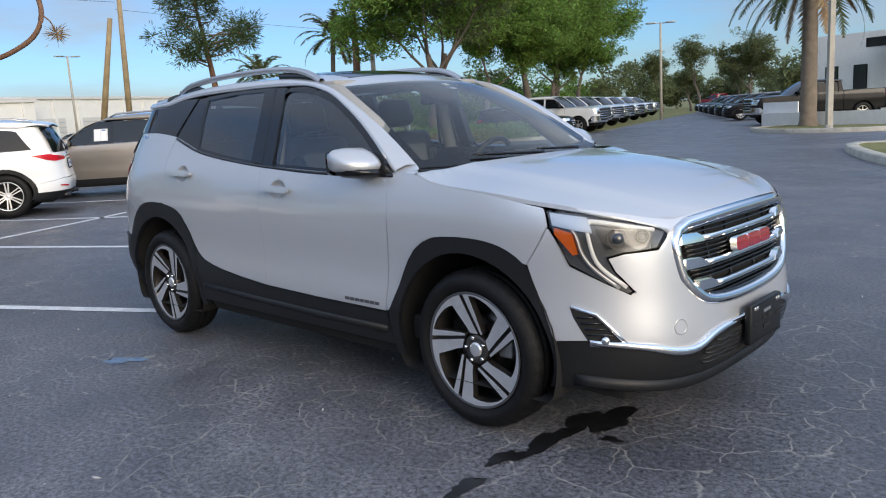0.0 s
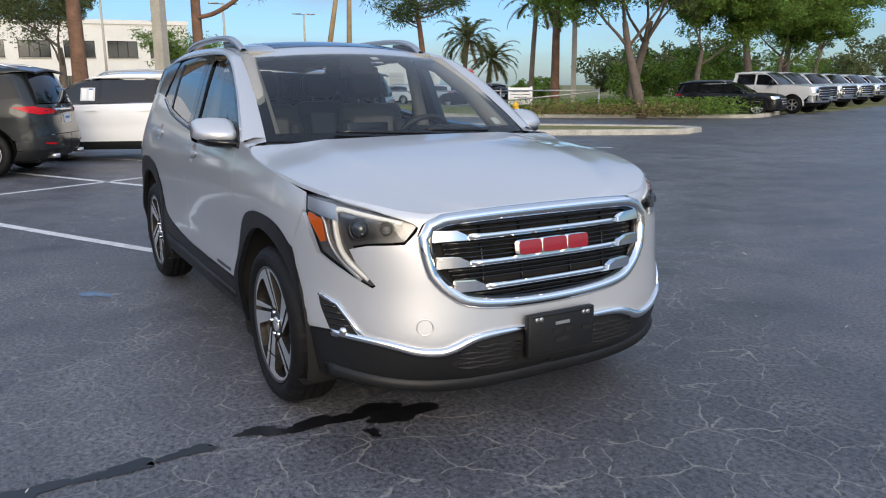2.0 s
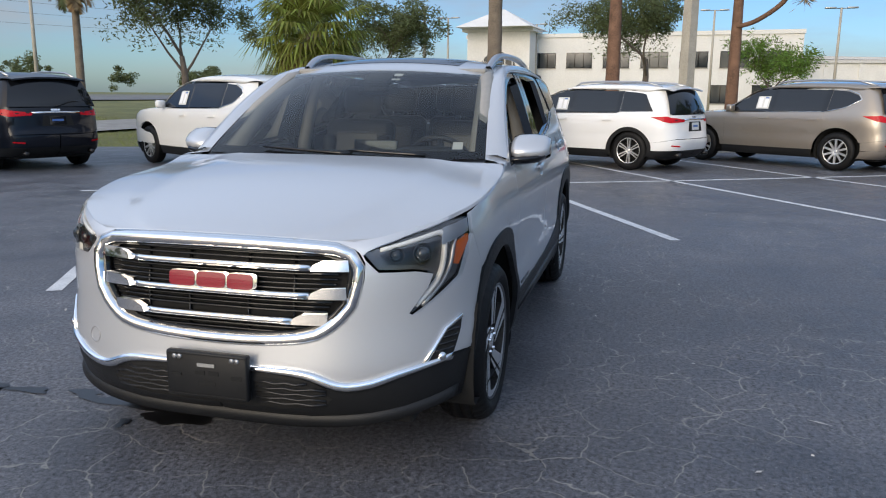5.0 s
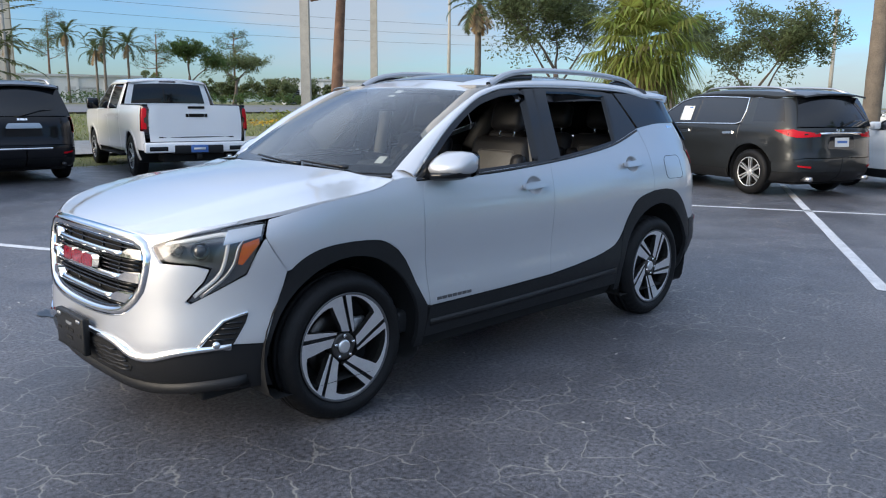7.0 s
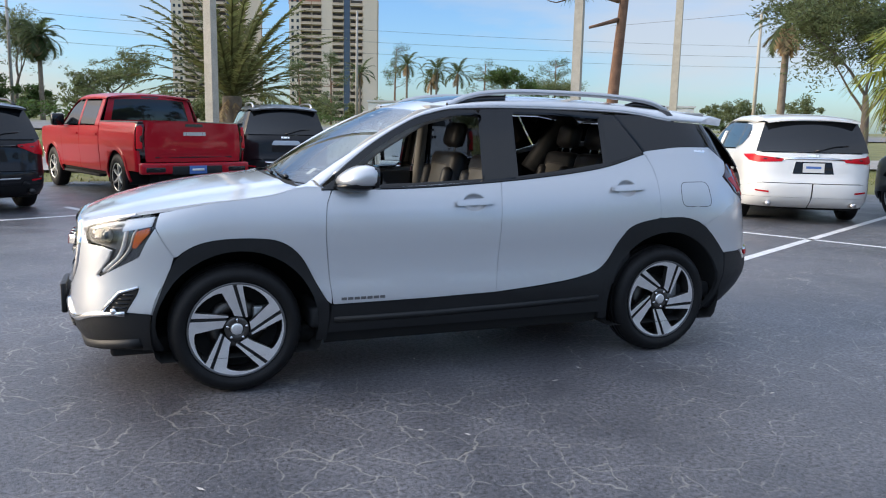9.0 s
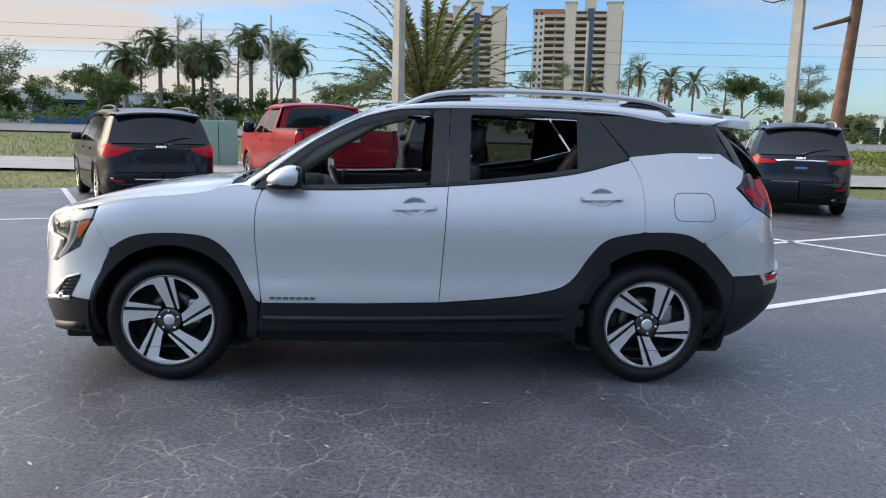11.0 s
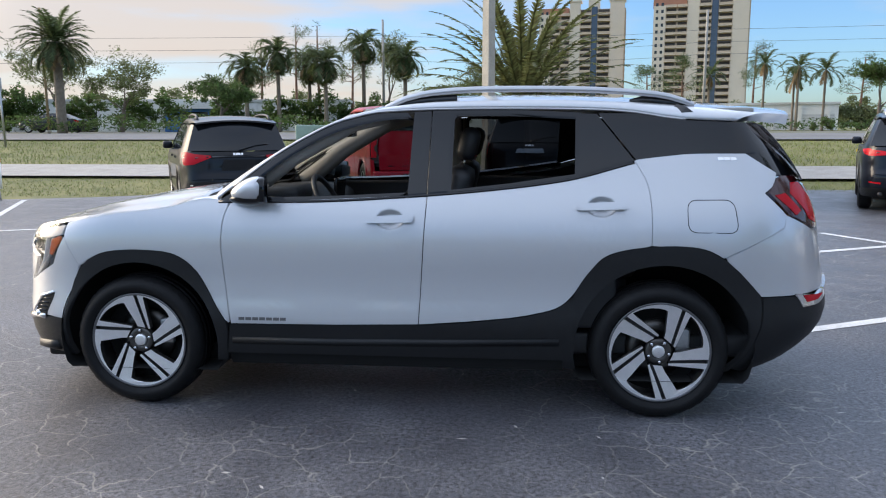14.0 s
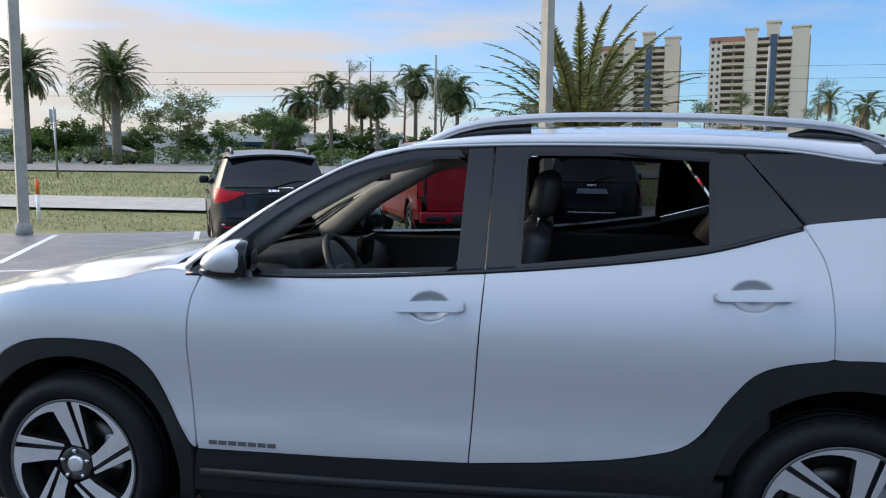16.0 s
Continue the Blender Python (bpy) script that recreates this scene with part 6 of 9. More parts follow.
        if lamp == "blade":
            q = P([(-1.98, 1.09), (-2.22, 1.0)]) + R([(0.80, 0.975), (0.46, 0.995), (0.44, 1.045), (0.80, 1.085)]) + P([(-2.3, 1.105)])
        elif lamp == "tall":
            q = P([(-2.26, 1.13), (-2.28, 0.86)]) + R([(0.88, 0.86), (0.83, 0.88), (0.83, 1.12), (0.88, 1.14)])
        else:
            q = P([(-2.12, 1.12), (-2.22, 0.92)]) + R([(0.86, 0.90), (0.72, 0.92), (0.46, 1.035), (0.46, 1.07), (0.72, 1.095), (0.86, 1.135)])
        tl = patch("tail_lamp", q, s, M["redlens"], car, off=0.012, depth=0.03, cell=0.1)
        if lamp != "tall":
            ribbon("lamp_bar", R([(0.5, 1.045), (0.7, 1.03), (0.88, 1.03)]), 0.018, s, M["darkred"], tl, off=0.018, depth=0.01)
        patch("rear_reflector", R([(0.62, 0.50), (0.80, 0.52), (0.80, 0.545), (0.62, 0.53)]), s, M["redlens"], car, off=0.012, depth=0.01)
        patch("head_lamp", P([(2.1, 0.985), (2.16, 0.86)]) + F([(0.82, 0.83), (0.60, 0.87), (0.56, 0.97), (0.78, 0.995)]), s, M["lamp"], car, off=0.004, depth=0.02)
        for wx in (1.5, -1.5):
            bm = bmesh.new()
            sgn = 1 if s is Lf else -1
            lathe(bm, [(sgn * 0.45, 0.02), (sgn * 0.45, 0.44), (sgn * 0.93 * b, 0.44)], 24, m=Matrix.Translation((wx * a, 0, 0.42)))
            for v in [v for v in bm.verts if v.co.z < 0.22]:
                v.co.z = 0.22
            part("wheel_well", bm, dark, car)
            wheel("wheel", car, (wx * a, sgn * (0.945 * b - 0.115), 0.385), 0.385, 0.255, 0.24, sgn, spokes=6 if style == "pair" else 10, style=style, detail=False)
        # mirror
        bm = bmesh.new()
        sgn = 1 if s is Lf else -1
        box(bm, 0.72 * a, 0.86 * a, sgn * 1.0 * b - 0.09, sgn * 1.0 * b + 0.09, 1.13 * c, 1.28 * c, 0.04)
        part("door_mirror", bm, paint if not chrome else M["gloss"], car)
        # added black sheet: shade for the gaps between the panels
        patch("inner_skin", P([(2.0, 0.98), (0.9, 1.08), (-2.3, 1.14), (-2.3, 0.6), (-1.98, 0.5)] + ar(-1.5, 0.5, 150, 30)[0:] + [(-1.0, 0.3), (1.0, 0.3)] + ar(1.5, 0.5, 150, 30)), s, dark, car, off=-0.03, depth=0, gap=0, cell=0.3)
    # tail
    patch("tailgate", R([(0.84, 0.665), (0.86, 1.13), (0, 1.14), (-0.86, 1.13), (-0.84, 0.665)]), Lf, paint, car, **k)
    if lamp == "wide":
        ribbon("bumper_strip", R([(0.80, 0.56), (0.4, 0.545), (0, 0.54), (-0.4, 0.545), (-0.80, 0.56)]), 0.022, Lf, M["satin"], car, off=0.012, depth=0.012)
        for sgn in (1, -1):
            patch("bumper_vent", R([(sgn * 0.46, 0.44), (sgn * 0.80, 0.46), (sgn * 0.78, 0.52), (sgn * 0.50, 0.51)]), Lf, M["gloss"], car, off=0.014, depth=0.01, cell=0.2)
    if lamp == "tall":
        patch("tailgate_strip", fillet(R([(0.30, 0.94), (0.26, 1.03), (-0.26, 1.03), (-0.30, 0.94)]), 0.03), Lf, M["satin"], car, off=0.02, depth=0.02)
        ribbon("bumper_strip", R([(0.84, 0.60), (0.4, 0.60), (0, 0.60), (-0.4, 0.60), (-0.84, 0.60)]), 0.03, Lf, M["chrome"], car, off=0.012, depth=0.012)
    else:
        ribbon("tailgate_strip", R([(0.46, 1.04), (0.2, 1.05), (0, 1.05), (-0.2, 1.05), (-0.46, 1.04)]), 0.035, Lf, M["chrome"] if lamp == "blade" else M["gloss"], car, off=0.012, depth=0.012)
    for kx in range(3):
        patch("badge_bar", R([(0.05 - 0.06 * kx, 1.075), (0.10 - 0.06 * kx, 1.075), (0.10 - 0.06 * kx, 1.11), (0.05 - 0.06 * kx, 1.11)]), Lf, M["chrome"], car, off=0.012, depth=0.012)
    rec = patch("plate_recess", R([(0.30, 0.80), (0.26, 1.0), (-0.26, 1.0), (-0.30, 0.80)]), Lf, dark if cladding else M["gloss"], car, off=0.004, depth=0.004)
    if plate:
        patch("dealer_plate", R([(0.155, 0.83), (0.155, 0.98), (-0.155, 0.98), (-0.155, 0.83)]), Lf, M[plate], rec, off=0.012, depth=0.008)
        patch("plate_bars", R([(0.11, 0.89), (0.11, 0.93), (-0.11, 0.93), (-0.11, 0.89)]), Lf, M["blueprint"], rec, off=0.015, depth=0.002)
    for sgn in (1, -1):
        bm = bmesh.new()
        tube(bm, [(-2.30 * a, sgn * 0.62 * b, 0.33), (-2.475 * a, sgn * 0.62 * b, 0.325)], 0.04, 12)
        part("exhaust_tip", bm, M["gunmetal"] if cladding else M["satin"], car)
    bw = Surface(screen_fn((-2.43 * a, 0.84 * b, 1.145 * c, -0.13 * a, 0.0), (-2.20 * a, 0.69 * b, 1.64 * c, -0.09 * a, -0.02), 0.03), -1.0)
    back = patch("back_window", [(-0.985, 0.01), (0.985, 0.01), (0.985, 0.99), (-0.985, 0.99)], bw, gl, car, depth=0.01, cell=0.2)
    bm = bmesh.new()
    tube(bm, [bw.at(0.0, 0.02, 0.02)[0], bw.at(-0.35, 0.16, 0.02)[0], bw.at(-0.62, 0.20, 0.018)[0]], [0.018, 0.012, 0.008], 6)
    part("rear_wiper", bm, M["gloss"], back)
    # roof and screens
    rz = smooth_fn([x * a for x in (-2.34, -2.0, -1.4, -0.6, 0.0, 0.22)], [z * c for z in (1.665, 1.725, 1.765, 1.775, 1.735, 1.665)])

    def roof(x, v):
        return Vector((x - 0.08 * v * v * max(0.0, (x / a + 0.3) / 0.5), 0.675 * b * v, rz(x) - 0.05 * abs(v) ** 2.2))

    rs = Surface(roof, 1.0)
    patch("roof", [(0.21 * a, -1), (0.21 * a, 1), (-2.27 * a, 1), (-2.27 * a, -1)], rs, roofpaint or paint, car, depth=0.03, cell=0.15, gap=0)
    ws = Surface(screen_fn((1.16 * a, 0.80 * b, 1.135 * c, 0.12 * a, 0.03), (0.21 * a, 0.685 * b, 1.665 * c, 0.08 * a, -0.045), 0.04), 1.0)
    patch("windscreen", [(-0.99, 0), (0.99, 0), (0.99, 0.99), (-0.99, 0.99)], ws, gl, car, depth=0.01, cell=0.2)
    low = resample(spline([(0.95, 1.125), (0.64, 1.385), (0.36, 1.56), (0.1, 1.628), (-0.2, 1.638), (-1.2, 1.625), (-1.85, 1.59), (-2.12, 1.62)], 0.06), 40)
    for s in (Lf, Rt):
        sgn = 1 if s is Lf else -1
        up = [ws.at(sgn * 1.0, v)[0] for v in np.linspace(0.02, 1, 14)] + [rs.at(x * a, sgn * 1.0)[0] for x in np.linspace(0.1, -2.26, 26)]
        up = resample([tuple(p) for p in up], 40)
        rows = [[], [], [], []]
        for (x, z), u in zip(low, up):
            p, n = s.at(*P([(x, z)])[0], 0.0)
            u = Vector(u)
            rows[0].append(p - Vector((0, sgn * 0.02, 0)))
            rows[1].append(p)
            rows[2].append((p + u) / 2 + Vector((0, sgn * 0.012, 0.012)))
            rows[3].append(u)
        loft("cant_rail", rows, roofpaint or paint, car)
        if rails:
            pts = [rs.at(x * a, sgn * 0.90, h)[0] for x, h in ((0.0, 0.0), (-0.15, 0.05), (-0.8, 0.055), (-1.7, 0.05), (-2.0, 0.0))]
            bm = bmesh.new()
            tube(bm, spline([tuple(p) for p in pts], 0.2), 0.02, 8)
            part("roof_rail", bm, M["gunmetal"] if lamp == "wide" else M["satin"], car)
    zc = smooth_fn([x * a for x in (1.05, 1.4, 1.9, 2.2, 2.35)], [z * c for z in (1.16, 1.15, 1.11, 1.06, 1.0)])
    zf = smooth_fn([x * a for x in (1.05, 1.4, 1.9, 2.2, 2.35)], [z * c for z in (1.12, 1.115, 1.055, 1.005, 0.96)])
    patch("bonnet", [(x * a, v) for x, v in ((1.08, -0.99), (1.98, -0.99), (2.2, -0.9), (2.3, -0.5), (2.32, 0), (2.3, 0.5), (2.2, 0.9), (1.98, 0.99), (1.08, 0.99), (1.2, 0))], Surface(hood_fn(H, zc, zf), 1.0), paint, car, depth=0.02, cell=0.15, gap=0)
    g = patch("grille", F([(0.5, 0.52), (0.55, 0.95), (0, 0.99), (-0.55, 0.95), (-0.5, 0.52), (0, 0.48)]), Lf, dark, car, off=0.008, depth=0.02)
    for z in (0.6, 0.72, 0.84):
        ribbon("grille_bar", F([(-0.48, z), (-0.2, z), (0.2, z), (0.48, z)]), 0.03, Lf, M["chrome"], g, off=0.02, depth=0.02)
    part("underbody", new_box(-2.2 * a, 2.1 * a, -0.72, 0.72, 0.22, 0.34, 0.02), dark, car)
    return car


def parked_pickup(name, label, m, paint, group="", L=5.9, W=2.06, Hh=1.92, badge="satin"):
    a, b, c = L / 5.9, W / 2.06, Hh / 1.92
    H = Shell(
        nose=((0.3, 0.42, 0.6, 0.9, 1.1, 1.22, 1.3, 1.9), (2.75, 2.90, 2.95, 2.95, 2.93, 2.86, 2.7, 2.5)),
        tail=((0.3, 0.5, 0.9, 1.38, 1.9), (-2.90, -2.90, -2.91, -2.90, -2.88)),
        side=((0.3, 0.42, 0.55, 0.75, 0.95, 1.15, 1.30, 1.40, 1.6, 1.8, 1.9, 1.95), (0.90, 0.955, 0.985, 0.99, 1.005, 1.0, 0.985, 0.955, 0.885, 0.81, 0.76, 0.70)),
        x0=2.3, x1=-2.6, n=3.8, nr=7.0, zref=0.8)
    car = thing(name, label, "pickup truck", group, m)
    P, F, R = H.P, H.F, H.R
    Lf, Rt = H.surf(), H.surf(True)
    k = dict(cell=0.15, gap=0.004, depth=0.02)
    dark, clad, gl = M["dark"], M["cladding"], M["carglass"]
    ar = lambda cx, r, p, q, n=12: arc_pts(cx, 0.42, r, p, q, n)
    for s in (Lf, Rt):
        sgn = 1 if s is Lf else -1
        patch("front_wing", P([(1.20, 0.48), (1.20, 1.27), (1.6, 1.28), (2.4, 1.25), (2.62, 1.22), (2.58, 0.8), (2.40, 0.62)] + ar(1.88, 0.52, 22, 173)), s, paint, car, **k)
        d1 = patch("front_door", P([(1.19, 0.48), (1.19, 1.27), (0.10, 1.30), (0.10, 0.48)]), s, paint, car, **k)
        d2 = patch("rear_door", P([(0.09, 0.48), (0.09, 1.30), (-1.0, 1.31), (-1.0, 0.48)]), s, paint, car, **k)
        patch("bed_side", P([(-1.03, 0.48), (-1.03, 1.39), (-2.86, 1.39), (-2.86, 0.56), (-2.38, 0.56)] + ar(-1.86, 0.52, 165, 8)), s, paint, car, **k)
        patch("cab_pillar", P([(-0.80, 1.31), (-1.0, 1.315), (-0.96, 1.80), (-0.82, 1.80)]), s, paint, car, **k)
        for cx in (1.88, -1.86):
            band("arch_trim", P(ar(cx, 0.475, -8, 188, 18)), P(ar(cx, 0.545, -6, 186, 18)), s, paint, car, off=0.014, depth=0.03)
            bm = bmesh.new()
            lathe(bm, [(sgn * 0.5, 0.02), (sgn * 0.5, 0.50), (sgn * 0.96, 0.50)], 24, m=Matrix.Translation((cx, 0, 0.45)))
            for v in [v for v in bm.verts if v.co.z < 0.3]:
                v.co.z = 0.3
            part("wheel_well", bm, dark, car)
            wheel("wheel", car, (cx, sgn * 0.86, 0.415), 0.415, 0.255, 0.27, sgn, spokes=6, style="single", detail=False)
        patch("side_window", P([(1.05, 1.30), (0.16, 1.325), (0.14, 1.77), (0.45, 1.76), (0.72, 1.64)]), s, gl, car, off=-0.006, **k)
        patch("side_window", P([(0.06, 1.325), (-0.78, 1.335), (-0.78, 1.77), (0.05, 1.775)]), s, gl, car, off=-0.006, **k)
        patch("pillar_trim", P([(0.16, 1.31), (0.06, 1.31), (0.05, 1.80), (0.14, 1.80)]), s, paint, car, off=-0.003, **k)
        for hx, own in ((0.25, d1), (-0.85, d2)):
            patch("door_handle", P([(hx - 0.11, 1.13), (hx + 0.11, 1.13), (hx + 0.11, 1.165), (hx - 0.11, 1.165)]), s, paint, own, off=0.03, depth=0.03, gap=0)
        part("side_step", new_box(-0.9, 1.2, sgn * 0.90 - 0.07, sgn * 0.90 + 0.07, 0.36, 0.41, 0.015), dark, car)
        tl = patch("tail_lamp", P([(-2.80, 1.36), (-2.80, 0.92)]) + R([(0.875, 0.90), (0.875, 1.36)]), s, M["darkred"], car, off=0.012, depth=0.03, cell=0.1)
        patch("lamp_lens", R([(0.975, 0.95), (0.975, 1.32), (0.93, 1.34), (0.895, 1.30), (0.895, 1.18), (0.93, 1.15), (0.93, 1.08), (0.895, 1.05), (0.895, 0.95)]), s, M["redlens"], tl, off=0.016, depth=0.01, cell=0.2)
        bm = bmesh.new()
        box(bm, 0.88, 1.04, sgn * 1.12 - 0.12, sgn * 1.12 + 0.12, 1.28, 1.52, 0.045)
        part("door_mirror", bm, M["gloss"], car)
        patch("front_bumper", F([(0, 0.5), (0.7, 0.5)]) + P([(2.42, 0.50), (2.40, 0.62), (2.58, 0.8)]) + F([(0.9, 0.82), (0, 0.82)]), s, M["chrome"], car, **k)
        patch("front_panel", F([(0, 0.82), (0.9, 0.82)]) + P([(2.58, 0.82), (2.62, 1.2)]) + F([(0.7, 1.22), (0, 1.22)]), s, paint, car, **k)
        patch("head_lamp", F([(0.66, 0.92), (0.93, 0.92)]) + P([(2.66, 1.17)]) + F([(0.66, 1.17)]), s, M["lamp"], car, off=0.006, depth=0.02)
        # black sheet added behind the truck's panels as shade in their gaps
        patch("inner_skin", P([(2.4, 1.2), (1.2, 1.24), (-0.95, 1.28), (-2.8, 1.34), (-2.8, 0.6), (-2.4, 0.55)] + ar(-1.86, 0.55, 160, 20) + [(-1.2, 0.42), (1.25, 0.42)] + ar(1.88, 0.55, 160, 20)), s, dark, car, off=-0.035, depth=0, gap=0, cell=0.4)
    g = patch("grille", F([(0.62, 0.72), (0.62, 1.17), (-0.62, 1.17), (-0.62, 0.72)]), Lf, dark, car, off=0.008, depth=0.02)
    ribbon("grille_frame", F([(-0.64, 0.70), (-0.64, 1.19), (0, 1.20), (0.64, 1.19), (0.64, 0.70), (0, 0.69)]), 0.05, Lf, M["chrome"], g, off=0.02, depth=0.03, closed=True)
    for z in (0.82, 0.93, 1.04):
        ribbon("grille_bar", F([(-0.6, z), (-0.3, z), (0.3, z), (0.6, z)]), 0.03, Lf, M["chrome"], g, off=0.018, depth=0.02)
    # tail
    tg = patch("tailgate", R([(0.86, 0.72), (0.86, 1.385), (0, 1.40), (-0.86, 1.385), (-0.86, 0.72)]), Lf, paint, car, off=0.004, **k)
    patch("tailgate_panel", fillet(R([(0.66, 0.86), (0.66, 1.30), (-0.66, 1.30), (-0.66, 0.86)]), 0.05), Lf, paint, tg, off=0.012, depth=0.012, cell=0.2)
    ribbon("tailgate_step", R([(0.7, 0.80), (0, 0.80), (-0.7, 0.80)]), 0.02, Lf, M["cladding"], tg, off=0.008, depth=0.006)
    patch("tailgate_handle", R([(0.085, 1.325), (0.085, 1.372), (-0.085, 1.372), (-0.085, 1.325)]), Lf, M["gloss"], tg, off=0.018, depth=0.02)
    for q in (-0.19, -0.06, 0.07):
        patch("badge_bar", R([(q, 1.17), (q + 0.12, 1.17), (q + 0.12, 1.235), (q, 1.235)]), Lf, M[badge], tg, off=0.022, depth=0.012)
    bp = part("rear_bumper", new_box(-3.02, -2.86, -0.98, 0.98, 0.52, 0.71, 0.03), paint, car)
    part("bumper_trim", new_box(-3.03, -2.9, -0.46, 0.46, 0.50, 0.66, 0.02), clad, bp)
    for sgn in (1, -1):
        part("bumper_pocket", new_box(-3.025, -2.9, sgn * 0.74 - 0.17, sgn * 0.74 + 0.17, 0.55, 0.64, 0.015), M["gloss"], bp)
    part("dealer_plate", new_box(-3.04, -3.03, -0.16, 0.16, 0.52, 0.66, 0.003), M["blueprint"], bp)
    part("plate_bars", new_box(-3.044, -3.041, -0.11, 0.11, 0.57, 0.61), M["paper"], bp)
    part("hitch", new_box(-3.02, -2.9, -0.05, 0.05, 0.40, 0.50, 0.01), dark, car)
    bm = bmesh.new()
    tube(bm, [(-2.7, -0.55, 0.42), (-2.98, -0.6, 0.42)], 0.05, 12)
    part("exhaust_tip", bm, M["chrome"], car)
    part("bed_floor", new_box(-2.84, -1.02, -0.90, 0.90, 0.78, 0.84, 0.01), dark, car)
    for sgn in (1, -1):
        part("bed_rail", new_box(-2.86, -1.03, sgn * 0.91 - 0.05, sgn * 0.91 + 0.05, 1.36, 1.405, 0.015), clad, car)
    # cab
    rz = smooth_fn((-1.0, -0.7, 0.0, 0.4, 0.55), (1.895, 1.93, 1.945, 1.925, 1.885))

    def roof(x, v):
        return Vector((x - 0.06 * v * v, 0.74 * v, rz(x) - 0.05 * abs(v) ** 2.4))

    rs = Surface(roof, 1.0)
    patch("cab_roof", [(0.55, -1), (0.55, 1), (-0.98, 1), (-0.98, -1)], rs, paint, car, depth=0.03, cell=0.15, gap=0)
    ws = Surface(screen_fn((1.32, 0.86, 1.29, 0.12, 0.0), (0.55, 0.745, 1.885, 0.06, -0.045), 0.04), 1.0)
    patch("windscreen", [(-0.99, 0), (0.99, 0), (0.99, 0.99), (-0.99, 0.99)], ws, gl, car, depth=0.01, cell=0.2)
    bw = Surface(screen_fn((-1.03, 0.88, 1.36, -0.04, 0.0), (-0.98, 0.745, 1.885, -0.03, -0.04), 0.02), -1.0)
    patch("cab_back", [(-1, -0.1), (1, -0.1), (1, 1), (-1, 1)], bw, paint, car, depth=0.02, cell=0.2, gap=0)
    patch("back_window", [(-0.86, 0.10), (0.86, 0.10), (0.86, 0.86), (-0.86, 0.86)], bw, gl, car, off=0.006, depth=0.01, cell=0.2)
    patch("brake_lamp", [(-0.22, 0.90), (0.22, 0.90), (0.22, 0.96), (-0.22, 0.96)], bw, M["darkred"], car, off=0.010, depth=0.02, cell=0.2)
    low = resample(spline([(1.20, 1.29), (0.82, 1.62), (0.55, 1.77), (0.2, 1.80), (-0.5, 1.80), (-0.98, 1.80)], 0.06), 30)
    for s in (Lf, Rt):
        sgn = 1 if s is Lf else -1
        up = [ws.at(sgn * 1.0, v)[0] for v in np.linspace(0.02, 1, 14)] + [rs.at(x, sgn * 1.0)[0] for x in np.linspace(0.45, -0.98, 16)]
        up = resample([tuple(p) for p in up], 30)
        rows = [[], [], [], []]
        for (x, z), u in zip(low, up):
            p, n = s.at(*P([(x, z)])[0], 0.0)
            u = Vector(u)
            rows[0].append(p - Vector((0, sgn * 0.02, 0)))
            rows[1].append(p)
            rows[2].append((p + u) / 2 + Vector((0, sgn * 0.012, 0.012)))
            rows[3].append(u)
        loft("cant_rail", rows, paint, car)
    zc = smooth_fn((1.2, 1.6, 2.3, 2.6, 2.75), (1.32, 1.325, 1.30, 1.27, 1.22))
    zf = smooth_fn((1.2, 1.6, 2.3, 2.6, 2.75), (1.285, 1.285, 1.255, 1.225, 1.19))
    patch("bonnet", [(1.25, -0.99), (2.4, -0.99), (2.6, -0.9), (2.74, -0.5), (2.75, 0), (2.74, 0.5), (2.6, 0.9), (2.4, 0.99), (1.25, 0.99)], Surface(hood_fn(H, zc, zf), 1.0), paint, car, depth=0.02, cell=0.2, gap=0)
    part("underbody", new_box(-2.8, 2.6, -0.6, 0.6, 0.34, 0.5, 0.02), dark, car)
    return car


def place(x, y, heading):
    return pose(x, y, 0, 0, 0, heading)


def by_wheel(x, y, heading, dx, dy):
    """Pose of a car whose point (dx, dy) stands at (x, y)."""
    h = radians(heading)
    return place(x - dx * math.cos(h) + dy * math.sin(h), y - dx * math.sin(h) - dy * math.cos(h), heading)


parked_suv("grey_suv", "dark grey-green SUV with chrome window trim and a window sticker", by_wheel(-9.55, -2.02, 249, -1.56, 0.93), 5.19, 1.99, 1.79, M["grey"], cladding=False, style="pair", chrome=True)
parked_suv("white_suv", "white SUV with black arch trim and a window sticker", by_wheel(-11.1, 1.15, 243, -1.47, 0.92), 4.91, 1.91, 1.70, M["white"], style="pair", plate="paper")
parked_suv("pearl_suv", "pearl white SUV with bright alloy wheels and a window sticker", by_wheel(-7.75, -5.65, 240, -1.55, 0.95), 5.18, 2.0, 1.77, M["pearl"], cladding=False, rails=False)
parked_suv("tan_suv", "metallic tan SUV with bright alloy wheels and a window sticker", by_wheel(-12.4, 5.15, 231, -1.55, 0.95), 5.18, 2.0, 1.77, M["tan"], cladding=False, rails=True)
parked_suv("black_suv", "black SUV with silver roof rails, seen from its tail", by_wheel(4.62, -7.59, 297, -2.38, 0.76), 4.91, 1.91, 1.70, M["black"], lamp="wide", sticker=False, plate="")
parked_suv("navy_suv", "dark navy SUV with a chrome tail strip", place(-8.4, -11.2, 248), 4.91, 1.91, 1.78, M["navy"], plate="gloss")
parked_suv("boxy_suv", "black boxy SUV with a chrome tail strip", place(-1.05, -13.5, 268), 4.83, 1.92, 1.82, M["black"], lamp="tall", sticker=False, plate="")
parked_pickup("white_pickup", "white crew-cab pickup truck with black tailgate badge", by_wheel(-3.66, -10.11, 259, -2.9, 0.0), M["white"], badge="gloss")
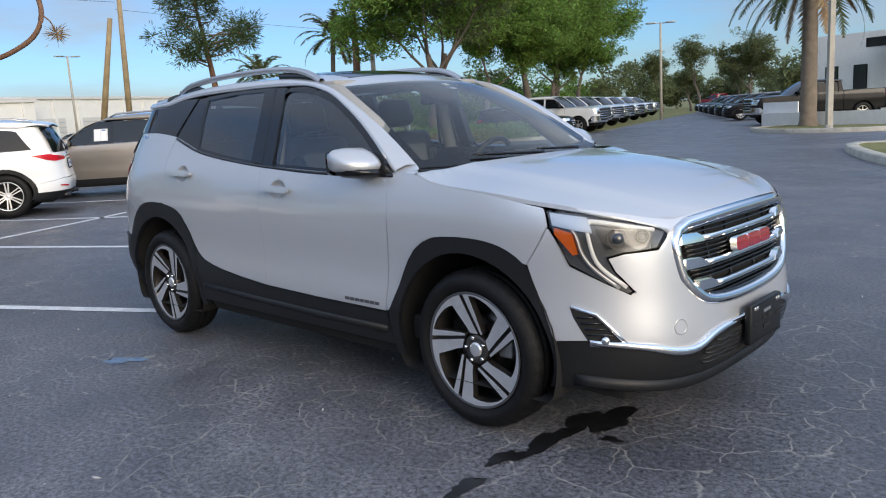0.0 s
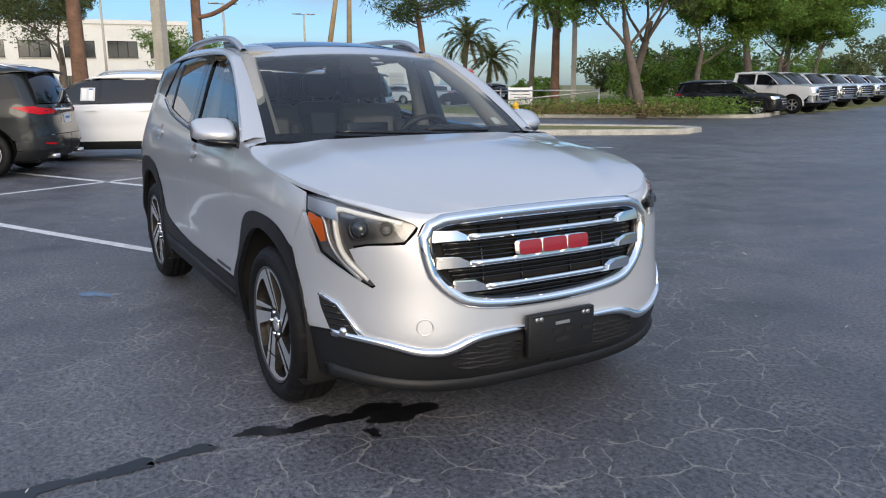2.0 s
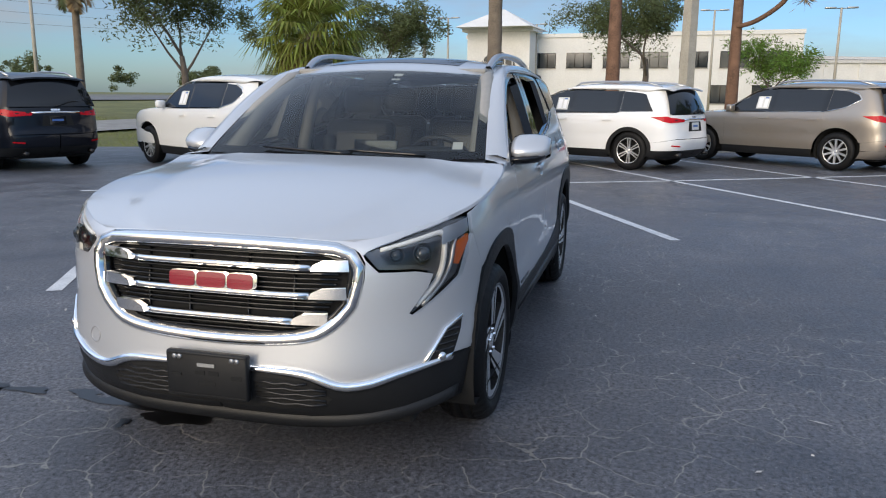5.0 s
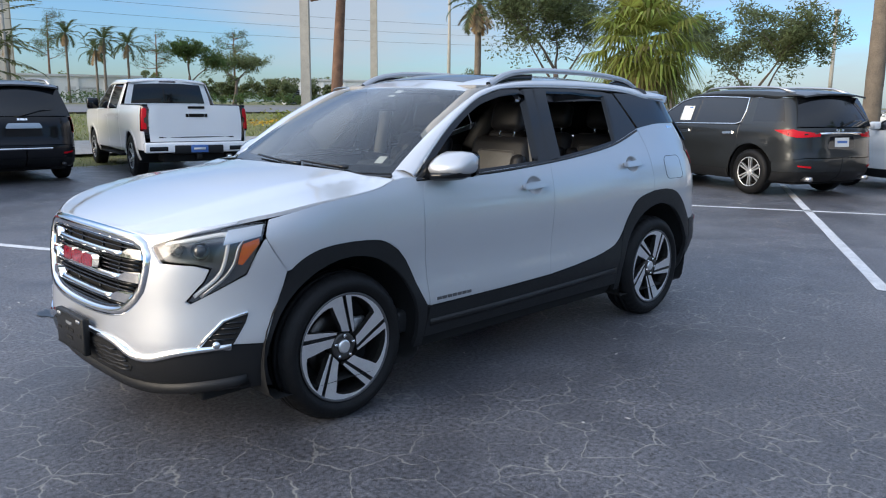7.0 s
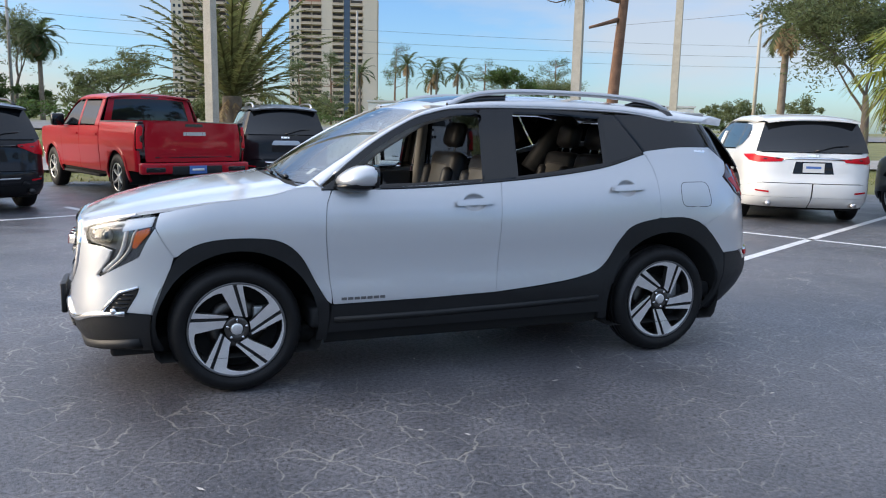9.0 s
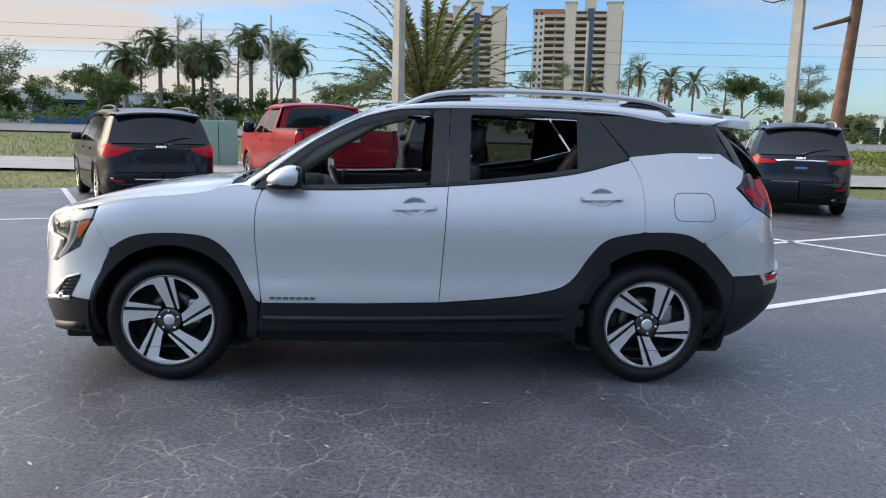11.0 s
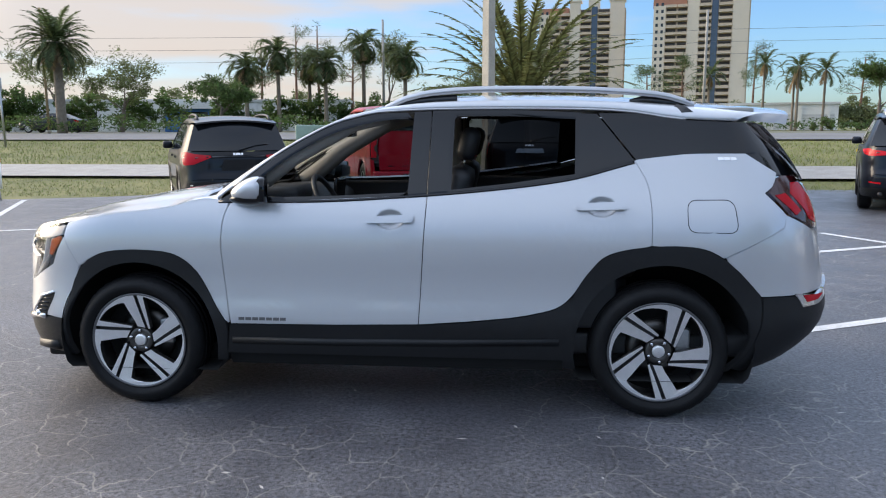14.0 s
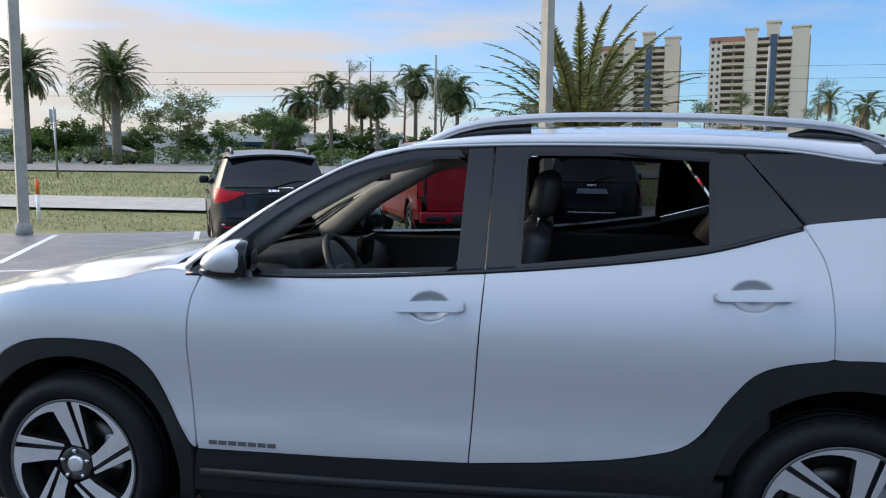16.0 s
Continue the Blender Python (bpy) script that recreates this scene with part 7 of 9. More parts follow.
parked_pickup("red_pickup", "bright red crew-cab pickup truck", by_wheel(0.95, -9.3, 291, -2.9, 0.0), M["red"])

# ---- ground, lot, road ----
def ground_z(x, y):
    """The land rises gently from the lot towards the road."""
    t = (-13.0 - y) / 27.0
    return 1.15 * min(1.0, max(0.0, t))


def sheet(name, poly, material, label, category, z=0.0, thick=0.0, cell=4.0, follow=True, parent=None):
    bm = patch_bm(poly, cell)
    for v in bm.verts:
        v.co.z = (ground_z(v.co.x, v.co.y) if follow else 0.0) + z
    if thick:
        rim = [e for e in bm.edges if e.is_boundary]
        r = bmesh.ops.extrude_edge_only(bm, edges=rim)
        for v in [g for g in r["geom"] if isinstance(g, bmesh.types.BMVert)]:
            v.co.z -= thick
    bmesh.ops.recalc_face_normals(bm, faces=bm.faces[:])
    up = [f for f in bm.faces if abs(f.normal.z) > 0.5]
    if up and sum(f.normal.z for f in up) < 0:
        bmesh.ops.reverse_faces(bm, faces=bm.faces[:])
    ob = obj_from(name, bm, material, parent, smooth=False)
    if parent is None:
        tagged(ob, label, category, kind="structure")
    return ob


verts, faces = [], []
ticks = sorted(set([-3000, -1500, -800, -400, -200, -120] + list(range(-90, 91, 6)) + [120, 200, 400, 800, 1500, 3000] + [-13, -40]))
for y in ticks:
    for x in ticks:
        verts.append((x, y, ground_z(x, y) - 0.06))
nt_ = len(ticks)
for j in range(nt_ - 1):
    for i in range(nt_ - 1):
        faces.append((j * nt_ + i, j * nt_ + i + 1, (j + 1) * nt_ + i + 1, (j + 1) * nt_ + i))
tagged(from_arrays("ground", verts, faces, M["grass"]), "dry green and yellow grass", "grass", kind="structure")

LOT = [(60, -2), (24, -6.5), (14, -9.2), (8.4, -11.3), (5.0, -13.6), (1.0, -15.9), (-4.3, -16.8), (-9.0, -15.6), (-13.0, -12.8), (-15.0, -8.0), (-15.8, -3.0), (-17.2, 3.0), (-16.6, 7.5), (-13.0, 11.6), (-11.0, 15.2), (-12.4, 16.2), (-17.6, 12.0), (-21.5, 6.0), (-24.5, 3.5), (-34, 3.5), (-32, 13.5), (-27, 15.8), (-21, 20.4), (-17.2, 24.5), (-19.0, 33), (-34, 75), (-60, 130), (-48, 134), (-24, 75), (-11, 38), (-8.8, 27.4), (-6.4, 25.0), (-4.0, 25.2), (-2.6, 28), (6, 30), (10, 24), (3, 20), (-2.1, 16.6), (-0.4, 12.4), (6, 9), (60, 14)]
sheet("pavement", LOT, M["asphalt"], "dark worn asphalt with hairline cracks", "asphalt", z=0.0, thick=0.1, cell=5.0, follow=False)


def kerb(pts, name="kerb", closed=False, w=0.15, h=0.15):
    bm = bmesh.new()
    n = len(pts)
    rings = []
    for i, p in enumerate(pts):
        q0, q1 = pts[(i - 1) % n if closed else max(0, i - 1)], pts[(i + 1) % n if closed else min(n - 1, i + 1)]
        d = Vector((q1[0] - q0[0], q1[1] - q0[1])).normalized()
        nn = Vector((-d.y, d.x, 0))
        base = Vector((p[0], p[1], ground_z(*p)))
        rings.append([bm.verts.new(base + nn * s * w + Vector((0, 0, z))) for s, z in ((-1, -0.05), (-0.92, h - 0.02), (-0.7, h), (0.7, h), (0.92, h - 0.02), (1, -0.05))])
    for i in range(n if closed else n - 1):
        a, b = rings[i], rings[(i + 1) % n]
        for k in range(5):
            bm.faces.new((a[k], a[k + 1], b[k + 1], b[k]))
    bmesh.ops.recalc_face_normals(bm, faces=bm.faces[:])
    return tagged(obj_from(name, bm, M["kerb"]), "pale concrete kerb", "kerb", kind="structure")


# grass islands and verges with kerbs
ISLAND = spline([(-17.4, 1.5), (-17.0, 5.0), (-16.2, 7.9), (-13.0, 11.6), (-11.1, 14.8), (-11.5, 15.9), (-12.5, 16.1), (-17.6, 12.0), (-21.5, 6.0)], 0.6)
kerb(ISLAND)
sheet("island_turf", ISLAND, M["grass"], "thin turf on a kerbed island", "grass", z=0.10, cell=3, follow=False)
FAR = spline([(-34, 13.0), (-27, 15.8), (-21, 20.4), (-17.6, 23.8), (-16.8, 25.0), (-17.2, 26.2), (-19.5, 30)], 0.7)
kerb(FAR)
sheet("far_verge", FAR + [(-40, 60), (-80, 60), (-80, 13)], M["grass"], "rough grass verge", "grass", z=0.10, cell=6, follow=False)
PALM_ISLE = spline([(-8.8, 27.4), (-8.2, 26.2), (-6.4, 25.0), (-4.2, 25.0), (-3.0, 26.2), (-2.8, 28), (-4.5, 30.5), (-7.5, 30.5), (-8.8, 27.4)], 0.5)[:-1]
kerb(PALM_ISLE, closed=True)
sheet("palm_island_turf", PALM_ISLE, M["grass"], "turf round a palm", "grass", z=0.12, cell=2, follow=False)
NEAR_ISLE = spline([(8, 22), (3, 19.5), (-1.4, 17.4), (-2.1, 16.4), (-0.4, 12.6), (0.8, 11.6), (3, 11.3), (9, 12)], 0.5)
kerb(NEAR_ISLE)
sheet("near_island_turf", NEAR_ISLE, M["grass"], "turf on a kerbed island", "grass", z=0.12, cell=3, follow=False)
sheet("footway", [(-120, -19.8), (120, -19.8), (120, -16.2), (-120, -16.2)], M["concrete"], "pale concrete path", "path", z=0.02, cell=6)
sheet("road", [(-400, -43.0), (400, -43.0), (400, -34.0), (-400, -34.0)], M["road"], "grey asphalt road", "road", z=0.02, cell=9)
sheet("far_road", [(-400, -56.0), (400, -56.0), (400, -48.0), (-400, -48.0)], M["road"], "grey asphalt road", "road", z=0.02, cell=9)


def stripe(a, b, w=0.10):
    a, b = Vector(a), Vector(b)
    d = (b - a).normalized()
    n = Vector((-d.y, d.x)) * w / 2
    bm = bmesh.new()
    k = max(2, int((b - a).length / 0.35))
    rng = random.Random(int(a.x * 100) + int(b.y * 10))
    l, r = [], []
    for i in range(k + 1):
        p = a + (b - a) * i / k
        l.append(bm.verts.new((*(p + n * (1 + rng.uniform(-0.06, 0.06))), 0.004)))
        r.append(bm.verts.new((*(p - n * (1 + rng.uniform(-0.06, 0.06))), 0.004)))
    for i in range(k):
        bm.faces.new((l[i], r[i], r[i + 1], l[i + 1]))
    bmesh.ops.recalc_face_normals(bm, faces=bm.faces[:])
    ob = tagged(obj_from("parking_line", bm, M["line"], smooth=False), "worn white parking line on asphalt", "road marking", "parking lines", "structure")


for a, b in (((-1.70, -0.45), (-11.5, -5.40)), ((0.05, -2.62), (-10.0, -7.60)), ((-3.42, 1.84), (-11.6, -2.25)), ((-5.05, 4.62), (-12.9, -0.3)), ((-6.66, 7.43), (-14.0, 2.2)), ((-8.5, 10.0), (-15.0, 5.3)), ((-4.95, -6.5), (-9.3, 1.98)), ((-9.3, 1.98), (-13.9, 9.75)), ((3.80, -4.70), (7.2, -11.9)), ((7.55, -6.45), (9.5, -10.5)), ((0.55, -3.72), (3.0, -8.9)), ((2.4, -7.8), (9.6, -4.6))):
    stripe(a, b, 0.11)


# ---- plants ----
def leaf_mesh(name, centres, sizes, material, parent, per=1, flat=0.3, seed=1, aspect=0.6):
    """Many small leaves: each a bent quad round its centre."""
    rng = np.random.default_rng(seed)
    c = np.repeat(np.asarray(centres, float), per, axis=0)
    s = np.repeat(np.asarray(sizes, float), per)
    n = len(c)
    if per > 1:
        c = c + rng.normal(0, 1, (n, 3)) * s[:, None] * 1.1
    u = rng.normal(0, 1, (n, 3))
    u[:, 2] *= 0.7
    u /= np.linalg.norm(u, axis=1)[:, None]
    w = rng.normal(0, 1, (n, 3)) + np.array([0, 0, flat])
    v = np.cross(u, w)
    v /= np.linalg.norm(v, axis=1)[:, None] + 1e-9
    k = s * rng.uniform(0.6, 1.3, n)
    a, b = u * k[:, None], v * (k * aspect)[:, None]
    verts = np.stack([c - a, c + b * 0.5 - a * 0.1, c + a, c - b * 0.5 + a * 0.1], 1).reshape(-1, 3)
    faces = np.arange(4 * n).reshape(n, 4)
    me = bpy.data.meshes.new(name)
    me.vertices.add(4 * n)
    me.vertices.foreach_set("co", verts.astype(np.float32).ravel())
    me.loops.add(4 * n)
    me.loops.foreach_set("vertex_index", faces.ravel().astype(np.int32))
    me.polygons.add(n)
    me.polygons.foreach_set("loop_start", np.arange(0, 4 * n, 4, dtype=np.int32))
    me.update(calc_edges=True)
    me.materials.append(material)
    ob = new(name, me)
    ob.parent = parent
    return ob


def ball(nr, n):
    """Points spread evenly through a ball."""
    d = nr.normal(0, 1, (n, 3))
    return d / (np.linalg.norm(d, axis=1)[:, None] + 1e-9) * nr.random((n, 1)) ** 0.45


def broad_tree(label, at, height, spread, seed, trunk=0.3, fork=0.2, leaf=0.16, count=5000, material="leaf", lean=0.0, bare=0.0, levels=3, group="", bark="bark"):
    """Trunk, limbs that fork again and again, leaf clumps at the twig ends."""
    t = thing("tree", label, "tree", group, pose(*at))

    def grow(p, d, length, r, level):
        pts, rad = [p], [r]
        q = p.copy()
        for i in range(4):
            d = (d + Vector((rng.uniform(-1, 1), rng.uniform(-1, 1), rng.uniform(-0.3, 0.6))) * 0.16).normalized()
            q = q + d * length / 4
            pts.append(q.copy())
            rad.append(r * (1 - 0.14 * (i + 1)))
        tube(bm, pts, rad, 8 if level == 0 else 5, level == 0)
        if level >= levels:
            tips.append((q, length))
            tips.append((pts[2], length * 0.8))
            return
        if level >= 2:
            tips.append((pts[2], length * 0.6))
        n = rng.choice((3, 4)) if level < 2 else 3
        for k in range(n):
            a = 2 * math.pi * (k + rng.random() * 0.6) / n
            out = Vector((math.cos(a), math.sin(a), 0)) * spread / height * rng.uniform(0.9, 1.5)
            nd = (d * 0.6 + out * rng.uniform(0.45, 0.9) + Vector((0, 0, rng.uniform(0.1, 0.5)))).normalized()
            start = pts[-1] if rng.random() < 0.6 else pts[-2]
            grow(start, nd, length * rng.uniform(0.60, 0.82), rad[-1] * rng.uniform(0.6, 0.75), level + 1)
        if level >= 1:
            tips.append((q, length * 0.7))

    # grown twice: the first time to learn the height that it reaches
    k = 1.0
    for turn in range(2):
        rng, bm, tips = random.Random(seed), bmesh.new(), []
        grow(Vector((0, 0, -0.1)), Vector((lean, 0, 1)).normalized(), height * fork * k, trunk, 0)
        if turn == 0:
            k = (height - 0.6) / max(q.z for q, _ in tips)
            bm.free()
    part("trunk", bm, M[bark], t)
    nr = np.random.default_rng(seed)
    cs = []
    per = max(6, count // len(tips))
    for p, ln_ in tips:
        if rng.random() < bare:
            continue
        r = max(0.65, ln_ * 0.85)
        # clumps: loose balls of leaves round the twig end
        for _ in range(3):
            o = np.array(p) + nr.normal(0, 1, 3) * np.array([r, r, r * 0.7]) * 0.45
            cs.append(o + ball(nr, per // 3) * np.array([r, r, r * 0.75]) * 0.55)
    c = np.concatenate(cs)
    leaf_mesh("crown", c, np.full(len(c), leaf), M[material], t, seed=seed)
    return t


def pine(label, at, height, seed, trunk=0.22, crown=0.45, spread=2.2, count=4500, lean=(0, 0), limbs=14, group=""):
    rng = random.Random(seed)
    t = thing("pine_tree", label, "tree", group, pose(*at))
    bm = bmesh.new()
    pts = [Vector((lean[0] * max(0.0, z / height) ** 1.5 + 0.12 * math.sin(3 * z / height + seed), lean[1] * max(0.0, z / height) ** 1.5, z)) for z in np.linspace(-0.1, height, 12)]
    tube(bm, pts, [trunk * (1 - 0.75 * i / 11) for i in range(12)], 10)
    tufts = []
    for k in range(limbs):
        f = 1 - crown * rng.random() ** 0.8
        i = min(10, int(f * 11))
        p = pts[i].lerp(pts[i + 1], f * 11 - i)
        a = rng.uniform(0, 2 * math.pi)
        ln_ = spread * (0.5 + 0.7 * rng.random()) * (1.15 - 0.55 * (f - (1 - crown)) / crown)
        d = Vector((math.cos(a), math.sin(a), rng.uniform(0.0, 0.5)))
        q = [p + d * ln_ * s + Vector((0, 0, 0.12 * math.sin(5 * s + k))) for s in (0, 0.35, 0.7, 1)]
        tube(bm, q, [0.05, 0.04, 0.03, 0.015], 5, False)
        for s in (0.55, 0.75, 0.9, 1.0):
            tufts.append(p + d * ln_ * s + Vector((rng.uniform(-0.3, 0.3), rng.uniform(-0.3, 0.3), rng.uniform(0, 0.35))))
    tufts.append(pts[-1])
    part("trunk", bm, M["pinebark"], t)
    nr = np.random.default_rng(seed)
    per = max(8, count // len(tufts))
    c = np.concatenate([np.array(p) + nr.normal(0, 0.26, (per, 3)) for p in tufts])
    leaf_mesh("foliage", c, np.full(len(c), 0.15), M["needle"], t, seed=seed, aspect=0.34)
    return t


def frond_bm(verts, faces, origin, az, length, up, droop, leaflets, width, rng, twist=0.0):
    """One feather frond: a drooping rib with leaflets on both sides."""
    o = np.array(origin)
    h = np.array([math.cos(az), math.sin(az), 0])
    side = np.array([-math.sin(az), math.cos(az), 0])
    prev = None
    for i in range(leaflets + 1):
        s = i / leaflets
        ang = up - droop * s * s
        if prev is None:
            p = o.copy()
        else:
            p = prev + (h * math.cos(ang) + np.array([0, 0, math.sin(ang)])) * length / leaflets
        if prev is not None:
            w = 0.015 + 0.02 * (1 - s)
            k = len(verts)
            verts += [prev - side * w, prev + side * w, p + side * w, p - side * w]
            faces.append((k, k + 1, k + 2, k + 3))
            if s > 0.08:
                ll = width * (math.sin(math.pi * min(1, s * 0.92 + 0.06)) ** 0.6) * rng.uniform(0.85, 1.1)
                t = (p - prev) / (np.linalg.norm(p - prev) + 1e-9)
                for sg in (-1, 1):
                    d = side * sg * 0.8 + t * 0.75 + np.array([0, 0, rng.uniform(-0.35, 0.12)])
                    d = d / np.linalg.norm(d)
                    e = p + d * ll
                    lw = t * 0.045 * (1 + width)
                    k = len(verts)
                    verts += [p - lw, p + lw, e + np.array([0, 0, -0.08 * ll])]
                    faces.append((k, k + 1, k + 2))
        prev = p


def feather_palm(label, at, height, seed, trunk=0.2, fronds=18, length=2.4, width=0.55, lean=(0.0, 0.0), dry=4, material="frond", up=(-0.5, 1.2), droop=1.6, category="palm", group="", leaflets=22, bulge=1.0, single=False):
    rng = random.Random(seed)
    t = thing("palm_tree", label, category, group, pose(*at))
    bm = bmesh.new()
    n = 14
    pts = [Vector((lean[0] * (i / n) ** 1.6, lean[1] * (i / n) ** 1.6, -0.1 + (height + 0.1) * i / n)) for i in range(n + 1)]
    tube(bm, pts, [trunk * (bulge if i == 0 else 1.0) * (1.1 - 0.25 * i / n) * (1.0 + 0.05 * (i % 2)) for i in range(n + 1)], 12)
    part("trunk", bm, M["palmbark"], t)
    top = np.array(pts[-1])
    for nm, count, mt, rngup in (("crown", fronds, material, up), ("dry_skirt", dry, "frond_dry", (-1.3, -0.7))):
        if not count:
            continue
        verts, faces = [], []
        for k in range(count):
            az = 2 * math.pi * (k * 0.618 + rng.random() * 0.1)
            u = rngup[0] + (rngup[1] - rngup[0]) * ((k + 0.5) / count)
            frond_bm(verts, faces, top + np.array([math.cos(az), math.sin(az), 0]) * trunk * 0.5, az, length * rng.uniform(0.85, 1.1) * (1.0 if nm == "crown" else 0.7), u, droop * (0.6 + 0.5 * rng.random()) * (1.0 if nm == "crown" else 0.3), leaflets, width, rng)
            if single:
                from_arrays("frond" if nm == "crown" else "dry_frond", verts, faces, M[mt], t)
                verts, faces = [], []
        if not single:
            from_arrays(nm, verts, faces, M[mt], t)
    return t


def fan_palm(label, at, height, seed, trunk=0.2, fans=34, size=0.9):
    rng = random.Random(seed)
    t = thing("fan_palm", label, "palm", "", pose(*at))
    bm = bmesh.new()
    tube(bm, [(0, 0, -0.1), (0.02, 0, height * 0.5), (0, 0.03, height)], [trunk * 1.15, trunk, trunk * 1.1], 12)
    part("trunk", bm, M["palmbark"], t)
    for nm, count, mt in (("fan", fans, "frond_warm"), ("dry_fan", fans // 4, "frond_dry")):
        verts, faces = [], []
        for k in range(count):
            az = k * 2.4 + rng.random() * 0.4
            el = (1.35 - 2.25 * k / count) if nm == "fan" else rng.uniform(-1.35, -0.9)
            d = np.array([math.cos(az) * math.cos(el), math.sin(az) * math.cos(el), math.sin(el)])
            o = np.array([0, 0, height])
            stalk = rng.uniform(0.5, 0.95) * size * (1.0 if nm == "fan" else 0.7)
            c = o + d * stalk
            side = np.cross(d, [0, 0, 1.0])
            side = side / (np.linalg.norm(side) + 1e-9)
            upv = np.cross(side, d)
            i = len(verts)
            verts += [o - side * 0.015, o + side * 0.015, c + side * 0.012, c - side * 0.012]
            faces.append((i, i + 1, i + 2, i + 3))
            m = 22
            for j in range(m):
                a = -1.75 + 3.5 * j / (m - 1)
                e = d * math.cos(a) + side * math.sin(a)
                ln_ = size * (0.95 - 0.18 * abs(a)) * rng.uniform(0.85, 1.05)
                mid = c + e * ln_ * 0.55 + upv * 0.05
                tip = c + e * ln_ - np.array([0, 0, 0.45 * ln_ * rng.uniform(0.5, 1.3)])
                w = np.cross(e, upv) * 0.035
                i = len(verts)
                verts += [c, mid - w, tip, mid + w]
                faces.append((i, i + 1, i + 2, i + 3))
            from_arrays(nm, verts, faces, M[mt], t)
            verts, faces = [], []
    return t


def gz(x, y):
    return (x, y, ground_z(x, y) - 0.02)


# near the lot
fan_palm("bushy fan palm with yellow-green fans on a verge", gz(-13.6, -6.64), 2.9, 5, size=1.08, fans=46)
feather_palm("young date palm with stiff arching fronds", gz(-0.9, -20.6), 1.9, 7, trunk=0.34, fronds=72, length=4.0, width=0.33, up=(0.05, 1.5), droop=1.0, dry=6, leaflets=46, single=True, material="frond_sun")
limbed = pine("tall pine trunk with a bent bare limb", gz(-20.5, 3.9), 11.0, 3, 0.20, 0.35, 2.0)
bm = bmesh.new()
tube(bm, spline([(0, 0, 3.5), (0.35, 0.5, 3.65), (0.8, 1.1, 4.1), (0.95, 1.35, 4.7), (0.9, 1.3, 5.4)], 0.15), 0.07, 7)
tube(bm, spline([(0.95, 1.35, 4.7), (1.1, 1.5, 4.5), (1.15, 1.6, 4.2)], 0.15), 0.02, 5)
part("limb", bm, M["pinebark"], limbed)
leaf_mesh("limb_tuft", np.array([1.15, 1.6, 4.15]) + np.random.default_rng(5).normal(0, 0.12, (160, 3)), np.full(160, 0.14), M["frond_dry"], limbed, seed=5, aspect=0.16)
pine("tall pine with a bare lower trunk", gz(-19.6, 0.4), 12.0, 4, 0.24, 0.3, 2.0)
broken = pine("leaning pine with a bare lower trunk and broken limbs", gz(-14.6, -20.2), 13.0, 9, 0.25, 0.42, 2.4, lean=(-0.5, 0.5))
for pts, r0, r1 in (([(-0.05, 0.1, 5.1), (0.45, 0.1, 4.95), (1.15, 0.12, 4.75)], 0.09, 0.05), ([(-0.05, 0.1, 5.75), (0.8, 0.12, 5.85), (1.9, 0.2, 5.75), (3.0, 0.3, 5.85), (3.9, 0.35, 6.3)], 0.08, 0.02), ([(1.9, 0.2, 5.75), (2.6, 0.2, 5.5), (3.1, 0.25, 5.6)], 0.03, 0.012), ([(-0.1, 0.15, 6.3), (-0.9, 0.3, 6.7), (-1.6, 0.4, 7.3)], 0.10, 0.06)):
    bm = bmesh.new()
    pts = spline(pts, 0.25)
    tube(bm, pts, [r0 + (r1 - r0) * i / (len(pts) - 1) for i in range(len(pts))], 7)
    part("limb", bm, M["pinebark"], broken)
leaf_mesh("limb_tuft", np.array([1.9, 0.2, 6.1]) + np.random.default_rng(6).normal(0, 1, (900, 3)) * np.array([0.5, 0.3, 0.22]), np.full(900, 0.16), M["needle"], broken, seed=6, aspect=0.10)
feather_palm("tall slender palm with dry hanging fronds", gz(-26, -23.5), 6.0, 11, 0.17, 12, 2.2, 0.5, dry=12)
feather_palm("tall slender palm with dry hanging fronds", gz(-19.6, -3.2), 6.8, 12, 0.22, 12, 2.0, 0.5, dry=16)
broad_tree("small-leaved tree on the verge", gz(-22.5, -16.0), 7.5, 6.5, 21, 0.22, 0.24, 0.09, 26000, "leaf_dull", bare=0.15)
broad_tree("thin-leaved tree on the verge", gz(-30, -10.2), 6.0, 7.0, 22, 0.2, 0.2, 0.09, 22000, "leaf_dull", bare=0.25)
broad_tree("thin-leaved tree on the verge", gz(-37.0, 1.0), 7.6, 7.5, 23, 0.25, 0.26, 0.095, 22000, "leaf_dull", bare=0.1)
broad_tree("thin-leaved tree near a white building", gz(-34.0, -17.0), 6.5, 6.0, 27, 0.2, 0.28, 0.095, 13000, "leaf_dull", bare=0.25)
broad_tree("green bushy tree on the verge", gz(-43.5, 8.0), 5.2, 4.5, 24, 0.2, 0.25, 0.099, 8640, "leaf")
# big shade trees along the far lane
broad_tree("large shade tree with several stems", gz(-19.6, 21.6), 9.5, 11.0, 31, 0.26, 0.14, 0.11, 60000, "leaf", group="shade trees")
broad_tree("large shade tree beside the lane", gz(-29.5, 40.5), 11.0, 13.0, 32, 0.34, 0.24, 0.12, 48000, "leaf", group="shade trees")
broad_tree("large shade tree beside the lane", gz(-33.5, 49.0), 11.0, 13.0, 33, 0.34, 0.24, 0.13, 40000, "leaf", group="shade trees")
broad_tree("shade tree with dark leaves", gz(-25.0, 26.0), 10.0, 9.0, 34, 0.3, 0.26, 0.12, 34000, "leaf_dull", group="shade trees")
broad_tree("shade tree beside the lane", gz(-39.0, 60.0), 11.0, 11.0, 35, 0.3, 0.25, 0.136, 24000, "leaf", group="shade trees")
